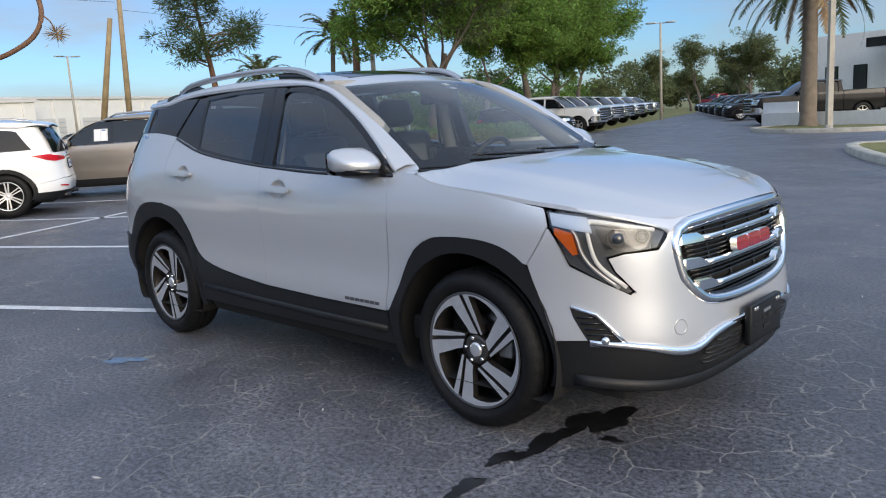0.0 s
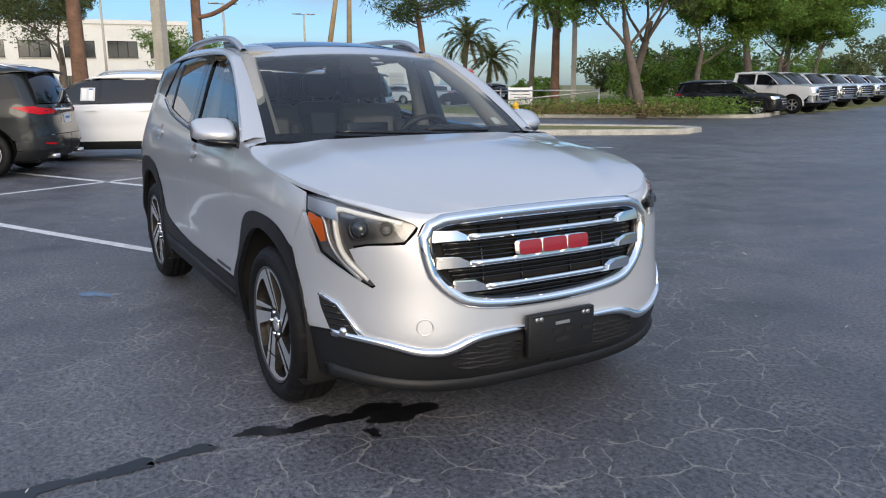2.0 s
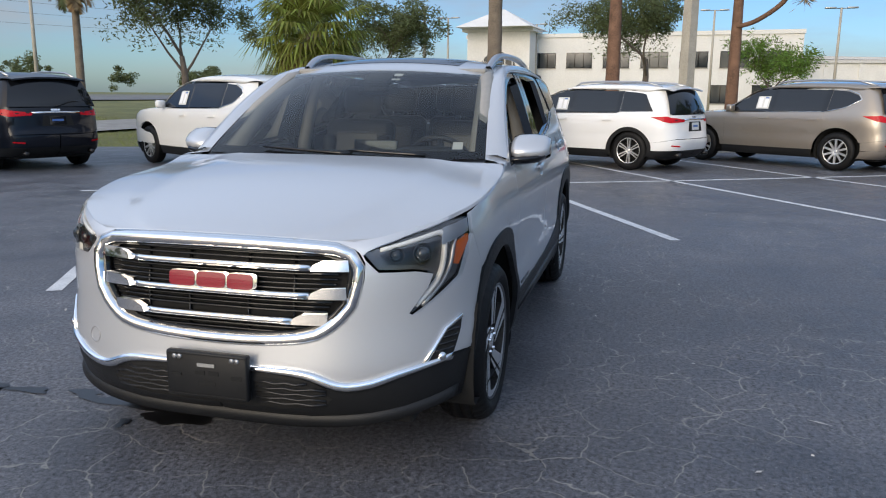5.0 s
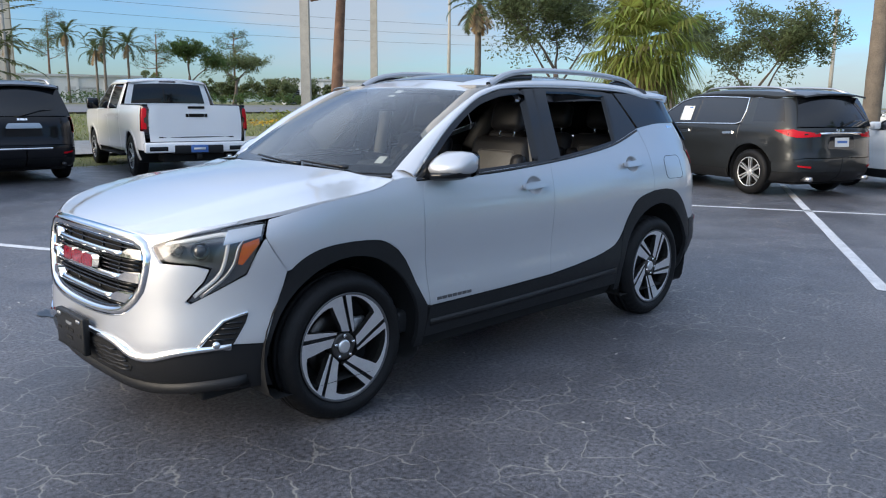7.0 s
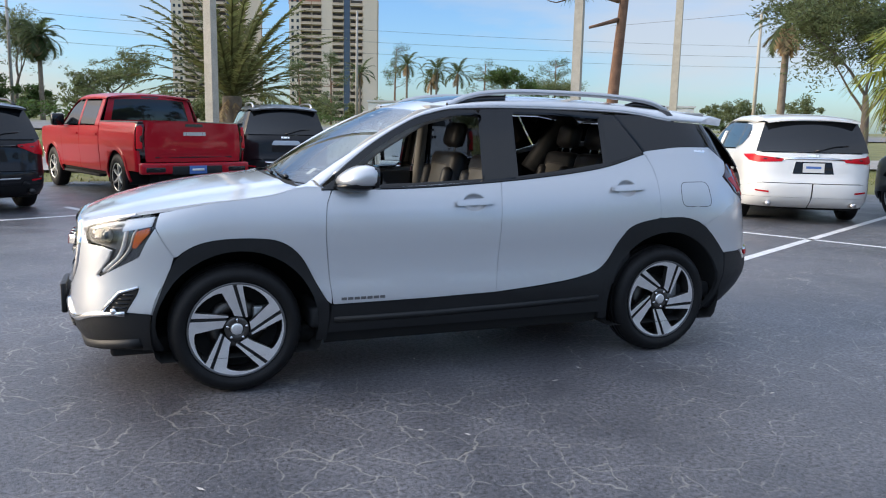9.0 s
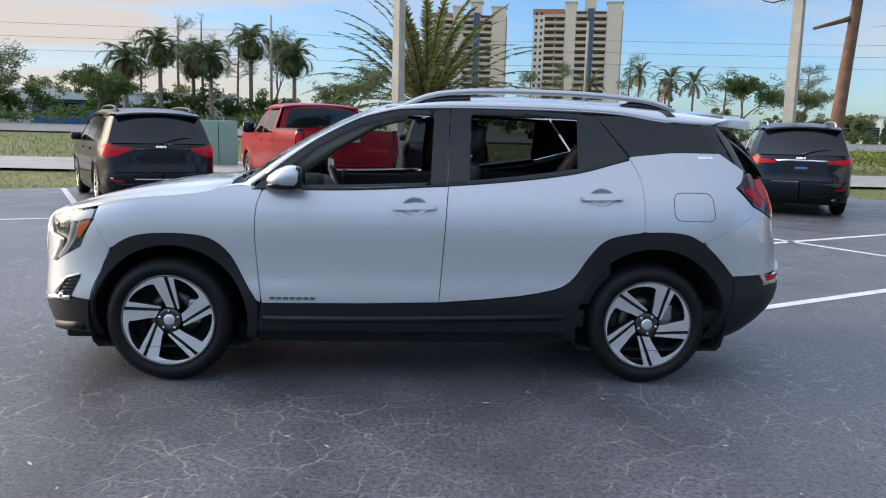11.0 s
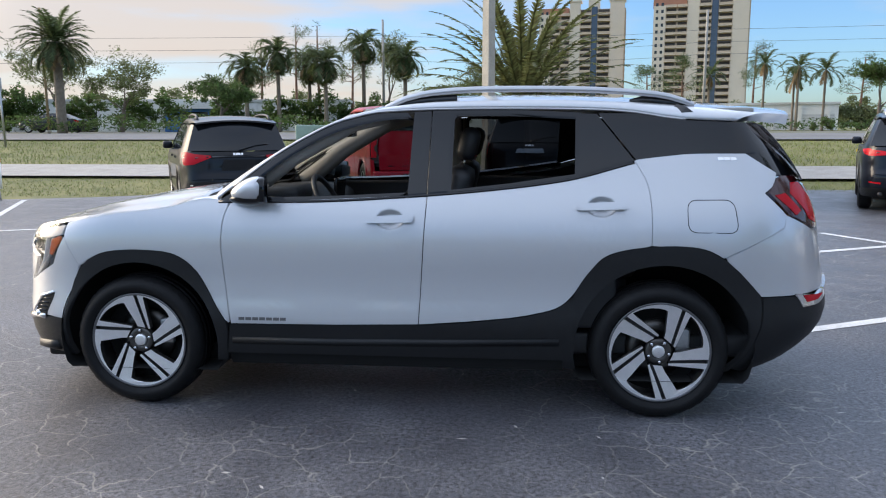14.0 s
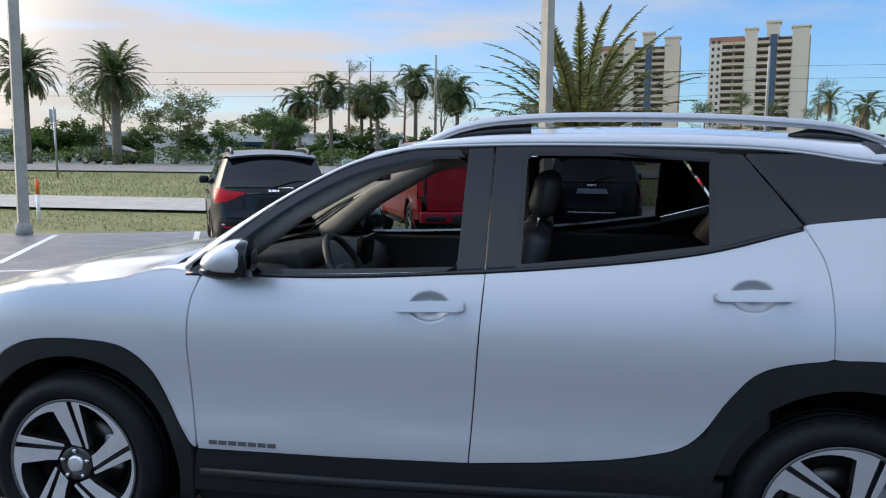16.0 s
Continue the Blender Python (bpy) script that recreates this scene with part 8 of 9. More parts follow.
broad_tree("leafy shade tree with low limbs", gz(-27.5, 33.0), 7.5, 9.0, 36, 0.25, 0.16, 0.12, 40000, "leaf", group="shade trees")
broad_tree("leafy shade tree with low limbs", gz(-31.5, 45.5), 8.0, 10.0, 37, 0.25, 0.16, 0.125, 40000, "leaf", group="shade trees")
broad_tree("round leafy tree by the showroom", gz(-23.0, 62.0), 6.5, 5.0, 38, 0.2, 0.25, 0.12, 15000, "leaf_dull")
for x, y, h in ((-37.2, 82.6, 8.4), (-48.0, 94.0, 8.0), (-41, 88, 5.5), (-33, 84, 6.0)):
    broad_tree("slim open-crowned tree at the end of the lane", gz(x, y), h, 3.2, int(39 + h), 0.2, 0.34, 0.14, 9000, "leaf_dull", group="lane end trees")
pine("straight pine by the far lane", gz(-26.8, 22.7), 12.0, 42, 0.24, 0.3, 2.0)
pine("wide-crowned leaning pine tree", gz(-36.9, 20.9), 9.0, 43, 0.24, 0.5, 3.0, 11000, lean=(-0.2, -1.2), limbs=22)
feather_palm("slender coconut palm with feathery fronds", gz(-29.8, 23.3), 5.8, 53, 0.13, 18, 2.2, 0.55, dry=1, lean=(0.1, 0.3), material="frond_sun")
for k, (x, y, h) in enumerate(((-40.2, 25.4, 4.4), (-41.8, 28.3, 3.2))):
    feather_palm("coconut palm on the grass verge", gz(x, y), h, 50 + k, 0.15, 26, 2.4, 0.55, dry=2, lean=(0.3, 0.2), group="verge palms", material="frond_sun")
# canary palm on its island
feather_palm("thick-trunked date palm on a kerbed island", gz(-7.0, 28.0), 6.0, 61, 0.28, 40, 3.8, 0.5, up=(-0.7, 1.3), droop=1.3, dry=6, bulge=1.5, leaflets=30, single=True)
# across the road
for k, (x, y, h) in enumerate(((29.9, -46.0, 6.1), (36.0, -45.0, 6.4))):
    feather_palm("tall date palm across the road", gz(x, y), h, 70 + k, 0.30, 80, 2.7, 0.50, up=(-0.9, 1.4), droop=1.4, dry=10, group="date palms", leaflets=26)
for k, (x, y, h) in enumerate(((24.3, -67.3, 6.0), (21.5, -68.2, 7.4), (19.5, -72.0, 6.8), (17.0, -68.4, 6.6), (13.9, -71.2, 8.4), (9.6, -69.6, 7.0))):
    feather_palm("dark royal palm across the road", gz(x, y), h, 80 + k, 0.19, 30, 2.6, 0.9, dry=6, group="royal palms", up=(-1.2, 1.3), droop=2.5)
broad_tree("dark spreading tree across the road", gz(23.1, -57.1), 5.0, 7.0, 90, 0.25, 0.25, 0.124, 8400, "hedge")
broad_tree("open-crowned tree across the road", gz(32.2, -58.5), 7.0, 7.0, 91, 0.25, 0.25, 0.124, 7200, "leaf_dull", bare=0.1)
broad_tree("open-crowned tree across the road", gz(36.4, -56.6), 7.4, 7.0, 92, 0.25, 0.25, 0.124, 7200, "leaf_dull", bare=0.1)
broad_tree("tall slim tree across the road", gz(12.1, -75.6), 10.5, 4.5, 93, 0.25, 0.3, 0.136, 7200, "leaf_dull")
broad_tree("dull green tree across the road", gz(3.6, -62.5), 6.0, 8.0, 94, 0.25, 0.25, 0.124, 8400, "leaf_dull")
broad_tree("dark leafy tree across the road", gz(-30.8, -63.0), 6.0, 7.0, 95, 0.25, 0.25, 0.124, 8400, "hedge")
broad_tree("dark leafy tree across the road", gz(-38.0, -68.0), 5.6, 7.0, 96, 0.25, 0.25, 0.124, 7200, "leaf_dull")
for k, (x, y, h) in enumerate(((-30.0, -80.0, 6.6), (-28.4, -86.0, 7.4), (-34.0, -83.5, 6.5), (-32.8, -89.4, 6.0), (-22.0, -84, 6.0))):
    feather_palm("far palm across the road", gz(x, y), h, 100 + k, 0.13, 16, 2.4, 0.6, dry=2, group="far palms")
for k, (x, y, h) in enumerate(((-33, -105, 11), (-44, -98, 9), (-52, -92, 9.5), (-24, -108, 10), (-18, -100, 8), (20, -78, 11), (23.5, -82, 11.5), (18, -86, 10.5), (27, -80, 9.5))):
    pine("ragged pine in the far tree line", gz(x, y), h, 120 + k, 0.2, 0.5, 2.4, 3000, limbs=16, group="far pines")


def far_woods(name, line, depth, hmin, hmax, n, seed, material, size=0.45):
    """Far woodland and hedges as loose leaf masses with an uneven top."""
    rng = np.random.default_rng(seed)
    line = np.array(resample(line, 200))
    crowns = rng.integers(0, 200, max(6, n // 420))
    c = []
    for k in crowns:
        base = line[k] + rng.normal(0, depth / 3, 2)
        h = rng.uniform(hmin, hmax)
        core = np.array([base[0], base[1], ground_z(*base) + h * 0.5])
        for o in ball(rng, 16):
            r = h * rng.uniform(0.10, 0.2)
            c.append(core + o * np.array([h * 0.42, h * 0.42, h * 0.42]) + ball(rng, 85) * np.array([r, r, r * 0.8]))
    c = np.concatenate(c)
    c = c[c[:, 2] > 0.05 + np.array([ground_z(a, b) for a, b in c[:, :2]])]
    ob = leaf_mesh(name, c, np.full(len(c), size), M[material], None, seed=seed, aspect=0.8)
    return tagged(ob, "dull green far woodland", "woodland", kind="stuff")


far_woods("far_woods", [(70, -62), (45, -78), (20, -92), (-10, -118), (-40, -120), (-75, -95), (-110, -60)], 14, 3.0, 6.0, 30000, 1, "leaf_dull", 0.20)
far_woods("far_woods", [(60, -60), (44, -62), (36, -66), (20, -72), (8, -70)], 5, 2.5, 4.6, 12000, 2, "hedge", 0.18)
far_woods("far_woods", [(-45, 60), (-64, 58), (-50, 75), (-62, 128), (-45, 136), (-30, 110), (-18, 70)], 8, 4, 8, 22000, 3, "leaf_dull", 0.24)
far_woods("far_woods", [(-46, 34), (-54, 38), (-60, 46), (-66, 52)], 6, 1.0, 2.6, 5000, 4, "leaf", 0.14)
far_woods("far_woods", [(-31, 33), (-34, 40), (-39, 50), (-45, 62), (-52, 80)], 4, 2.5, 5.0, 12000, 7, "leaf", 0.15)
far_woods("far_woods", [(-60, 110), (-45, 112), (-30, 100)], 6, 4.0, 6.5, 8000, 8, "leaf_dull", 0.2)
far_woods("far_woods", [(-36, -14), (-46, -16), (-60, -26), (-66, -40)], 6, 1.5, 3.6, 6000, 5, "leaf_dull", 0.13)


far_woods("far_woods", [(-4, -84), (-18, -92), (-30, -98), (-44, -88), (-58, -72)], 5, 2.0, 4.4, 12000, 9, "leaf_dull", 0.17)
far_woods("far_woods", [(-24, -70), (-36, -70), (-48, -62), (-58, -52)], 3, 0.7, 1.6, 6000, 10, "leaf_dull", 0.11)


def hedge_row(label, pts, w, h, n, seed, material="hedge", leaf=0.07, name="hedge"):
    rng = np.random.default_rng(seed)
    line = np.array(resample(pts, 100))
    k = rng.integers(0, 99, n)
    base = line[k] + (line[k + 1] - line[k]) * rng.random((n, 1))
    off = rng.uniform(-1, 1, (n, 2)) * w / 2
    z = h * rng.random(n) ** 0.5 * (0.85 + 0.25 * np.sin(k * 0.7))
    c = np.column_stack([base + off, z + np.array([ground_z(a, b) for a, b in base]) + 0.05])
    ob = leaf_mesh(name, c, np.full(n, leaf), M[material], None, seed=seed)
    return tagged(ob, label, "hedge", kind="stuff")


hedge_row("clipped hedge on a kerbed bed", [(-17.2, 24.2), (-19.5, 22.6), (-22, 21.0)], 2.0, 0.75, 7000, 1, "leaf", 0.07)
hedge_row("reddish low planting under a tree", [(-18.0, 22.6), (-20.5, 20.8), (-24, 18.9)], 1.6, 0.55, 5000, 2, "frond_dry", 0.06, "low_planting")
hedge_row("green planting under a tree", [(-17.6, 23.2), (-20.5, 21.2), (-25, 18.4)], 2.2, 0.7, 6000, 3, "leaf", 0.07, "low_planting")
hedge_row("long clipped hedge across the road", [(70, -45.5), (30, -46.0), (4, -46.5)], 2.0, 1.1, 7000, 4, "hedge", 0.16)
hedge_row("long clipped hedge across the road", [(-10, -59.0), (-60, -59.0)], 2.0, 1.0, 4000, 6, "hedge", 0.16)
hedge_row("tall yellow-green grasses by the path", [(-13.5, -22.0), (-17.5, -22.5), (-22, -23)], 1.6, 0.7, 2200, 5, "frond_warm", 0.10, "tall_grasses")
hedge_row("yellow flower bed", [(-13.0, -24.0), (-15.5, -24.0)], 0.8, 0.25, 300, 8, "flower", 0.07, "flower_bed")


def grass_tufts(name, region, n, seed, h=0.10, base=0.0, wide=0.012):
    rng = np.random.default_rng(seed)
    x0, x1, y0, y1 = region
    x, y = rng.uniform(x0, x1, n), rng.uniform(y0, y1, n)
    z = np.array([ground_z(a, b) for a, b in zip(x, y)]) - 0.06 + base
    a = rng.uniform(0, 2 * math.pi, n)
    hh = h * rng.uniform(0.5, 1.5, n)
    d = np.stack([np.cos(a), np.sin(a), np.zeros(n)], 1)
    p = np.stack([x, y, z], 1)
    lean = rng.normal(0, 0.4, (n, 2)) * hh[:, None]
    tip = p + np.column_stack([lean, hh])
    w = wide * (1 + h * 4)
    verts = np.stack([p - d * w, p + d * w, tip], 1).reshape(-1, 3)
    ob = from_arrays(name, verts.tolist(), np.arange(3 * n).reshape(n, 3).tolist(), M["blade"], None)
    return tagged(ob, "uneven grass blades", "grass", kind="stuff")


grass_tufts("verge_grass", (-30, 32, -16.2, -12.0), 24000, 1, 0.05, wide=0.007)
grass_tufts("swale_grass", (-25, 45, -33.5, -20.0), 36000, 2, 0.10, wide=0.009)
grass_tufts("verge_grass", (-40, -22.5, 16.2, 24), 5000, 3, 0.12, base=0.16)


# ---- poles, signs, fences ----
def lamp_post(label, at, h, r=0.075, arms=2, turn=0.0, group="lamp posts", material="lamp_post"):
    t = thing("street_lamp", label, "street lamp", group, pose(*at, 0, 0, turn))
    bm = bmesh.new()
    tube(bm, [(0, 0, -0.1), (0, 0, h * 0.5), (0, 0, h)], [r * 1.25, r * 1.05, r * 0.85], 10)
    part("pole", bm, M[material], t)
    for k in range(arms):
        s = 1 if k == 0 else -1
        part("arm", new_box(0 if s > 0 else -0.9, 0.9 if s > 0 else 0, -0.03, 0.03, h - 0.08, h - 0.02), M["steel"], t)
        part("lamp_head", new_box(min(s * 0.35, s * 1.05), max(s * 0.35, s * 1.05), -0.16, 0.16, h - 0.06, h + 0.04, 0.02), M["steel"], t)
    return t


def plain_pole(label, at, h, r, material="lamp_post", lean=(0, 0), name="pole"):
    bm = bmesh.new()
    tube(bm, [(0, 0, -0.1), (lean[0] / 2, lean[1] / 2, h / 2), (lean[0], lean[1], h)], [r * 1.3, r * 1.15, r * 0.95] if material == "lamp_post" else [r * 1.15, r, r * 0.8], 4 if material == "lamp_post" else 12)
    t = thing(name, label, "pole", "", pose(*at))
    part("shaft", bm, M[material], t, smooth=material != "lamp_post")
    bm = bmesh.new()
    tube(bm, [(0, 0, -0.05), (0, 0, 0.25)], [r * 1.5, r * 1.4], 12)
    part("footing", bm, M["concrete"], t)
    return t


plain_pole("thick concrete lamp pole", gz(-19.0, 2.5), 12, 0.17)
plain_pole("thick concrete lamp pole", gz(-12.2, -18.7), 13, 0.17)
plain_pole("pale concrete lamp pole", gz(-27.5, -33.4), 18, 0.23)
plain_pole("grey concrete lamp pole beside a date palm", gz(0.05, -16.5), 12, 0.14)
plain_pole("grey concrete lamp pole at the lot edge", gz(10.2, -10.5), 12, 0.11)
plain_pole("grey steel lamp pole on a kerbed island", gz(-5.5, 25.6), 12, 0.10)
plain_pole("leaning timber utility pole", gz(-52.0, 20.0), 9.0, 0.2, "timber", (2.2, 0.8))
plain_pole("upright timber utility pole", gz(-52.5, 22.5), 11.0, 0.2, "timber", (0.3, 0.2))
plain_pole("slim concrete pole by the lane", gz(-27.8, 24.6), 11, 0.14)
plain_pole("timber utility pole across the road", gz(12.4, -73.9), 11, 0.14, "concrete")
plain_pole("concrete utility pole across the road", gz(-19.9, -77.4), 12, 0.15, "concrete")
plain_pole("thin timber pole across the road", gz(31.6, -47.2), 8.5, 0.08, "timber")
for at, h, turn in (((-39.0, -11.0), 6.2, 20), ((-29.3, -28.8), 7.0, 60), ((-60, 6), 8.0, 90), ((-56, 14), 7.6, 90), ((-66, 24), 8, 90), ((-24.8, 50.0), 7.0, 30), ((-70, -9), 8.0, 80), ((-64, -16), 8, 80)):
    lamp_post("grey lot lamp with flat heads", gz(*at), h, 0.09, 2, turn)

# road signs
t = thing("stop_sign", "red octagonal stop sign on a steel post", "sign", "", pose(*gz(-31.6, 20.5), 0, 0, -118))
bm = bmesh.new()
tube(bm, [(0, 0, -0.1), (0, 0, 2.2)], 0.03, 8)
part("post", bm, M["steel"], t)
bm = bmesh.new()
lathe(bm, [(0.0, 0.0005), (0.0, 0.375), (0.008, 0.375), (0.008, 0.0005)], 8, "y", Matrix.Translation((0, 0.035, 1.95)) @ Matrix.Rotation(math.pi / 8, 4, "Y"))
plate = part("plate", bm, M["signred"], t, smooth=False)
bm = bmesh.new()
lathe(bm, [(0.012, 0.34), (0.012, 0.36)], 8, "y", Matrix.Translation((0, 0.035, 1.95)) @ Matrix.Rotation(math.pi / 8, 4, "Y"))
part("border", bm, M["signwhite"], plate, smooth=False)
curve = bpy.data.curves.new("word", "FONT")
curve.body, curve.size, curve.align_x, curve.align_y, curve.extrude = "STOP", 0.30, "CENTER", "CENTER", 0.003
curve.materials.append(M["signwhite"])
word = new("word", curve)
word.parent = plate
word.matrix_basis = Matrix.Translation((0, 0.052, 1.95)) @ Matrix.Rotation(math.pi, 4, "Z") @ Matrix.Rotation(math.pi / 2, 4, "X")

t = thing("lot_sign", "white lot sign with unreadable grey writing", "sign", "", pose(*gz(-24.2, 18.65), 0, 0, -115))
for sgn in (-1, 1):
    part("post", new_box(sgn * 0.5 - 0.04, sgn * 0.5 + 0.04, -0.04, 0.04, -0.1, 1.35), M["signwhite"], t)
board = part("board", new_box(-0.55, 0.55, -0.03, 0.03, 0.55, 1.3, 0.008), M["signwhite"], t)
for z, w in ((1.12, 0.38), (1.0, 0.42), (0.88, 0.3), (0.76, 0.36)):
    part("writing_bar", new_box(-w, w, 0.032, 0.036, z - 0.02, z + 0.02), M["steel"], board)

t = thing("fire_hydrant", "yellow fire hydrant on the grass", "hydrant", "", pose(*gz(-23.2, 17.7)))
bm = bmesh.new()
lathe(bm, [(0.0, 0.16), (0.05, 0.16), (0.06, 0.11), (0.5, 0.11), (0.52, 0.14), (0.56, 0.14), (0.64, 0.09), (0.70, 0.03), (0.75, 0.03), (0.75, 0.001)], 14, "z")
body = part("body", bm, M["yellow"], t)
bm = bmesh.new()
tube(bm, [(-0.2, 0, 0.42), (0.2, 0, 0.42)], 0.06, 10)
part("outlet", bm, M["yellow"], body)

t = thing("pipe_fence", "low grey pipe fence with a sloping rail", "fence", "", pose(0, 0, 0))
posts = [(-21.2, 20.6), (-24.2, 17.6), (-27.5, 15.6), (-31.0, 14.2), (-35, 13.6)]
for x, y in posts:
    bm = bmesh.new()
    tube(bm, [(x, y, -0.05), (x, y, 1.25)], 0.035, 8)
    part("post", bm, M["steel"], t)
for (x0, y0), (x1, y1) in zip(posts, posts[1:]):
    bm = bmesh.new()
    tube(bm, [(x0, y0, 1.15), (x1, y1, 1.15)], 0.03, 8)
    part("rail", bm, M["steel"], t)
bm = bmesh.new()
tube(bm, [(-21.2, 20.6, 1.1), (-27.5, 15.6, 0.35)], 0.03, 8)
part("rail", bm, M["steel"], t)

t = thing("utility_box", "pale green utility cabinet on the verge", "utility box", "", pose(*gz(5.4, -18.6), 0, 0, 15))
part("cabinet", new_box(-0.55, 0.55, -0.3, 0.3, 0, 1.35, 0.03), M["ubox"], t)
part("door_seam", new_box(-0.01, 0.01, 0.296, 0.304, 0.1, 1.25), M["dark"], t)
t = thing("road_sign", "back of a white road sign", "sign", "", pose(*gz(22.6, -29.2), 0, 0, 20))
bm = bmesh.new()
tube(bm, [(0, 0, -0.1), (0.06, 0, 3.2)], 0.05, 8)
part("post", bm, M["steel"], t)
part("plate", new_box(-0.05, 0.25, -0.01, 0.01, 2.5, 3.1, 0.003), M["steel"], t)
t = thing("marker_post", "orange and white marker post in the grass", "marker", "", pose(*gz(12.3, -13.8)))
bm = bmesh.new()
tube(bm, [(0, 0, -0.1), (0, 0, 0.62)], 0.045, 8)
part("post", bm, M["signwhite"], t)
bm = bmesh.new()
tube(bm, [(0, 0, 0.62), (0, 0, 1.0)], 0.048, 8)
part("cap", bm, M["orange"], t)


# overhead wires
def wire(a, b, sag, name="cable"):
    pts = [Vector(a).lerp(Vector(b), t) - Vector((0, 0, sag * 4 * t * (1 - t))) for t in np.linspace(0, 1, 18)]
    bm = bmesh.new()
    tube(bm, pts, 0.014, 4, False)
    tagged(obj_from(name, bm, M["wire"]), "thin black overhead cable", "cable", "overhead cables")


for z in (8.2, 9.4, 10.6):
    wire((120, -60, z + 1), (12.4, -73.9, z), 0.8)
    wire((12.4, -73.9, z), (-19.9, -77.4, z + 0.6), 0.5)
    wire((-19.9, -77.4, z + 0.6), (-120, -60, z + 3), 1.0)
wire((-52.5, 22.5, 10.5), (-40, -60, 11), 0.8)
wire((-52.5, 22.5, 10.0), (-60, 90, 11), 0.8)


# ---- buildings ----
def wall_box(name, parent, x0, x1, y0, y1, z0, z1, material):
    return part(name, new_box(x0, x1, y0, y1, z0, z1), M[material], parent, smooth=False)


def window_unit(parent, x, y, z, w, h, panes=2, axis="x"):
    """A window in a wall that faces +y, or +x with axis y: frame, panes, sill."""
    win = wall_box("window", parent, x - w / 2, x + w / 2, y - 0.02, y + 0.03, z, z + h, "gloss")
    for k in range(panes):
        a = x - w / 2 + w * k / panes
        wall_box("pane", win, a + 0.05, a + w / panes - 0.05, y + 0.032, y + 0.04, z + 0.06, z + h - 0.06, "window")
    wall_box("sill", win, x - w / 2 - 0.05, x + w / 2 + 0.05, y, y + 0.08, z - 0.08, z, "concrete")


def office():
    """Long white two-storey building with an arched entrance."""
    t = thing("office_building", "white two-storey stucco building with an arched entrance", "building", "", pose(-70, -2, 0, 0, 0, -96))
    wall_box("wall", t, -16, 14, -9, 0, 0, 6.8, "stucco")
    wall_box("parapet", t, -16.1, 14.1, -0.35, 0.12, 6.8, 7.15, "stucco")
    wall_box("roof", t, -16, 14, -9, -0.4, 6.75, 6.85, "rooftile")
    for k in range(8):
        window_unit(t, -14 + 3.4 * k, 0.0, 4.0, 2.4, 1.4, 3)
    for k in range(5):
        window_unit(t, -13 + 3.4 * k, 0.0, 0.9, 1.6, 1.6, 2)
    ent = wall_box("entrance_block", t, 7.0, 13.0, 0.0, 3.0, 0, 7.4, "stucco")
    bm = bmesh.new()
    bmesh.ops.create_cone(bm, cap_ends=True, segments=4, radius1=5.0, radius2=0.2, depth=1.8, matrix=Matrix.Translation((10, 1.5, 8.4)) @ Matrix.Rotation(math.pi / 4, 4, "Z"))
    part("pyramid_roof", bm, M["stucco"], t, smooth=False)
    wall_box("cornice", t, 6.6, 13.4, -0.2, 3.4, 7.2, 7.5, "stucco")
    bm = bmesh.new()
    pts = [(8.2, 0.2)] + [(10 + 1.8 * math.cos(a), 3.6 + 1.8 * math.sin(a)) for a in np.linspace(math.pi, 0, 13)] + [(11.8, 0.2)]
    bm.faces.new([bm.verts.new((x, 3.01, z)) for x, z in pts])
    part("arch_window", bm, M["window"], ent, smooth=False)
    for x in (8.0, 12.0):
        wall_box("column", ent, x - 0.25, x + 0.25, 3.0, 3.4, 0, 3.6, "stucco")
    for k in range(5):
        wall_box("mullion", ent, 8.6 + 0.7 * k - 0.04, 8.6 + 0.7 * k + 0.04, 3.0, 3.06, 0.2, 4.9, "stucco")


office()


def industrial(label, m, w, d, h, doors=4, material="stucco"):
    t = thing("industrial_building", label, "building", "", m)
    wall_box("wall", t, -w / 2, w / 2, -d, 0, 0, h, material)
    wall_box("roof_edge", t, -w / 2 - 0.2, w / 2 + 0.2, -d - 0.2, 0.2, h, h + 0.25, "rooftile")
    for k in range(doors):
        x = -w / 2 + w * (k + 0.5) / doors
        dr = wall_box("roller_door", t, x - 1.8, x + 1.8, -0.02, 0.04, 0, h * 0.62, "window" if k % 3 == 2 else "rooftile")
        for j in range(6):
            wall_box("slat", dr, x - 1.75, x + 1.75, 0.04, 0.07, 0.15 + j * h * 0.1, 0.19 + j * h * 0.1, "steel")
    for k in range(int(w / 3)):
        x = -w / 2 + 3 * k + 1
        wall_box("pilaster", t, x - 0.15, x + 0.15, 0.0, 0.12, 0, h, material)
    return t


industrial("long white industrial building with roller doors", pose(-81, 32, 0, 0, 0, -70), 40, 14, 5.0, 7)
industrial("white industrial building with roller doors", pose(-74, 12, 0, 0, 0, -85), 24, 10, 4.6, 4)
industrial("low white building across the road", pose(28.4, -79, 1.15, 0, 0, 8), 22, 9, 3.2, 4)
industrial("low white shop across the road", pose(43.5, -71.5, 1.15, 0, 0, 30), 26, 9, 3.0, 5)
industrial("low white shop among trees", pose(-32, -92, 1.15, 0, 0, -20), 13, 9, 3.0, 3)
industrial("low pale building among trees", pose(-62, -84, 1.15, 0, 0, -30), 12, 9, 3.2, 3)
t = thing("blue_shop", "blue-walled shop front with a white fascia", "building", "", pose(31.6, -72.5, 1.15, 0, 0, 12))
wall_box("wall", t, -3, 3, -5, 0, 0, 2.3, "bluewall")
wall_box("fascia", t, -3.6, 3.6, -5.2, 0.4, 2.3, 3.2, "stucco")
window_unit(t, 0, 0.0, 0.7, 2.6, 1.3, 3)

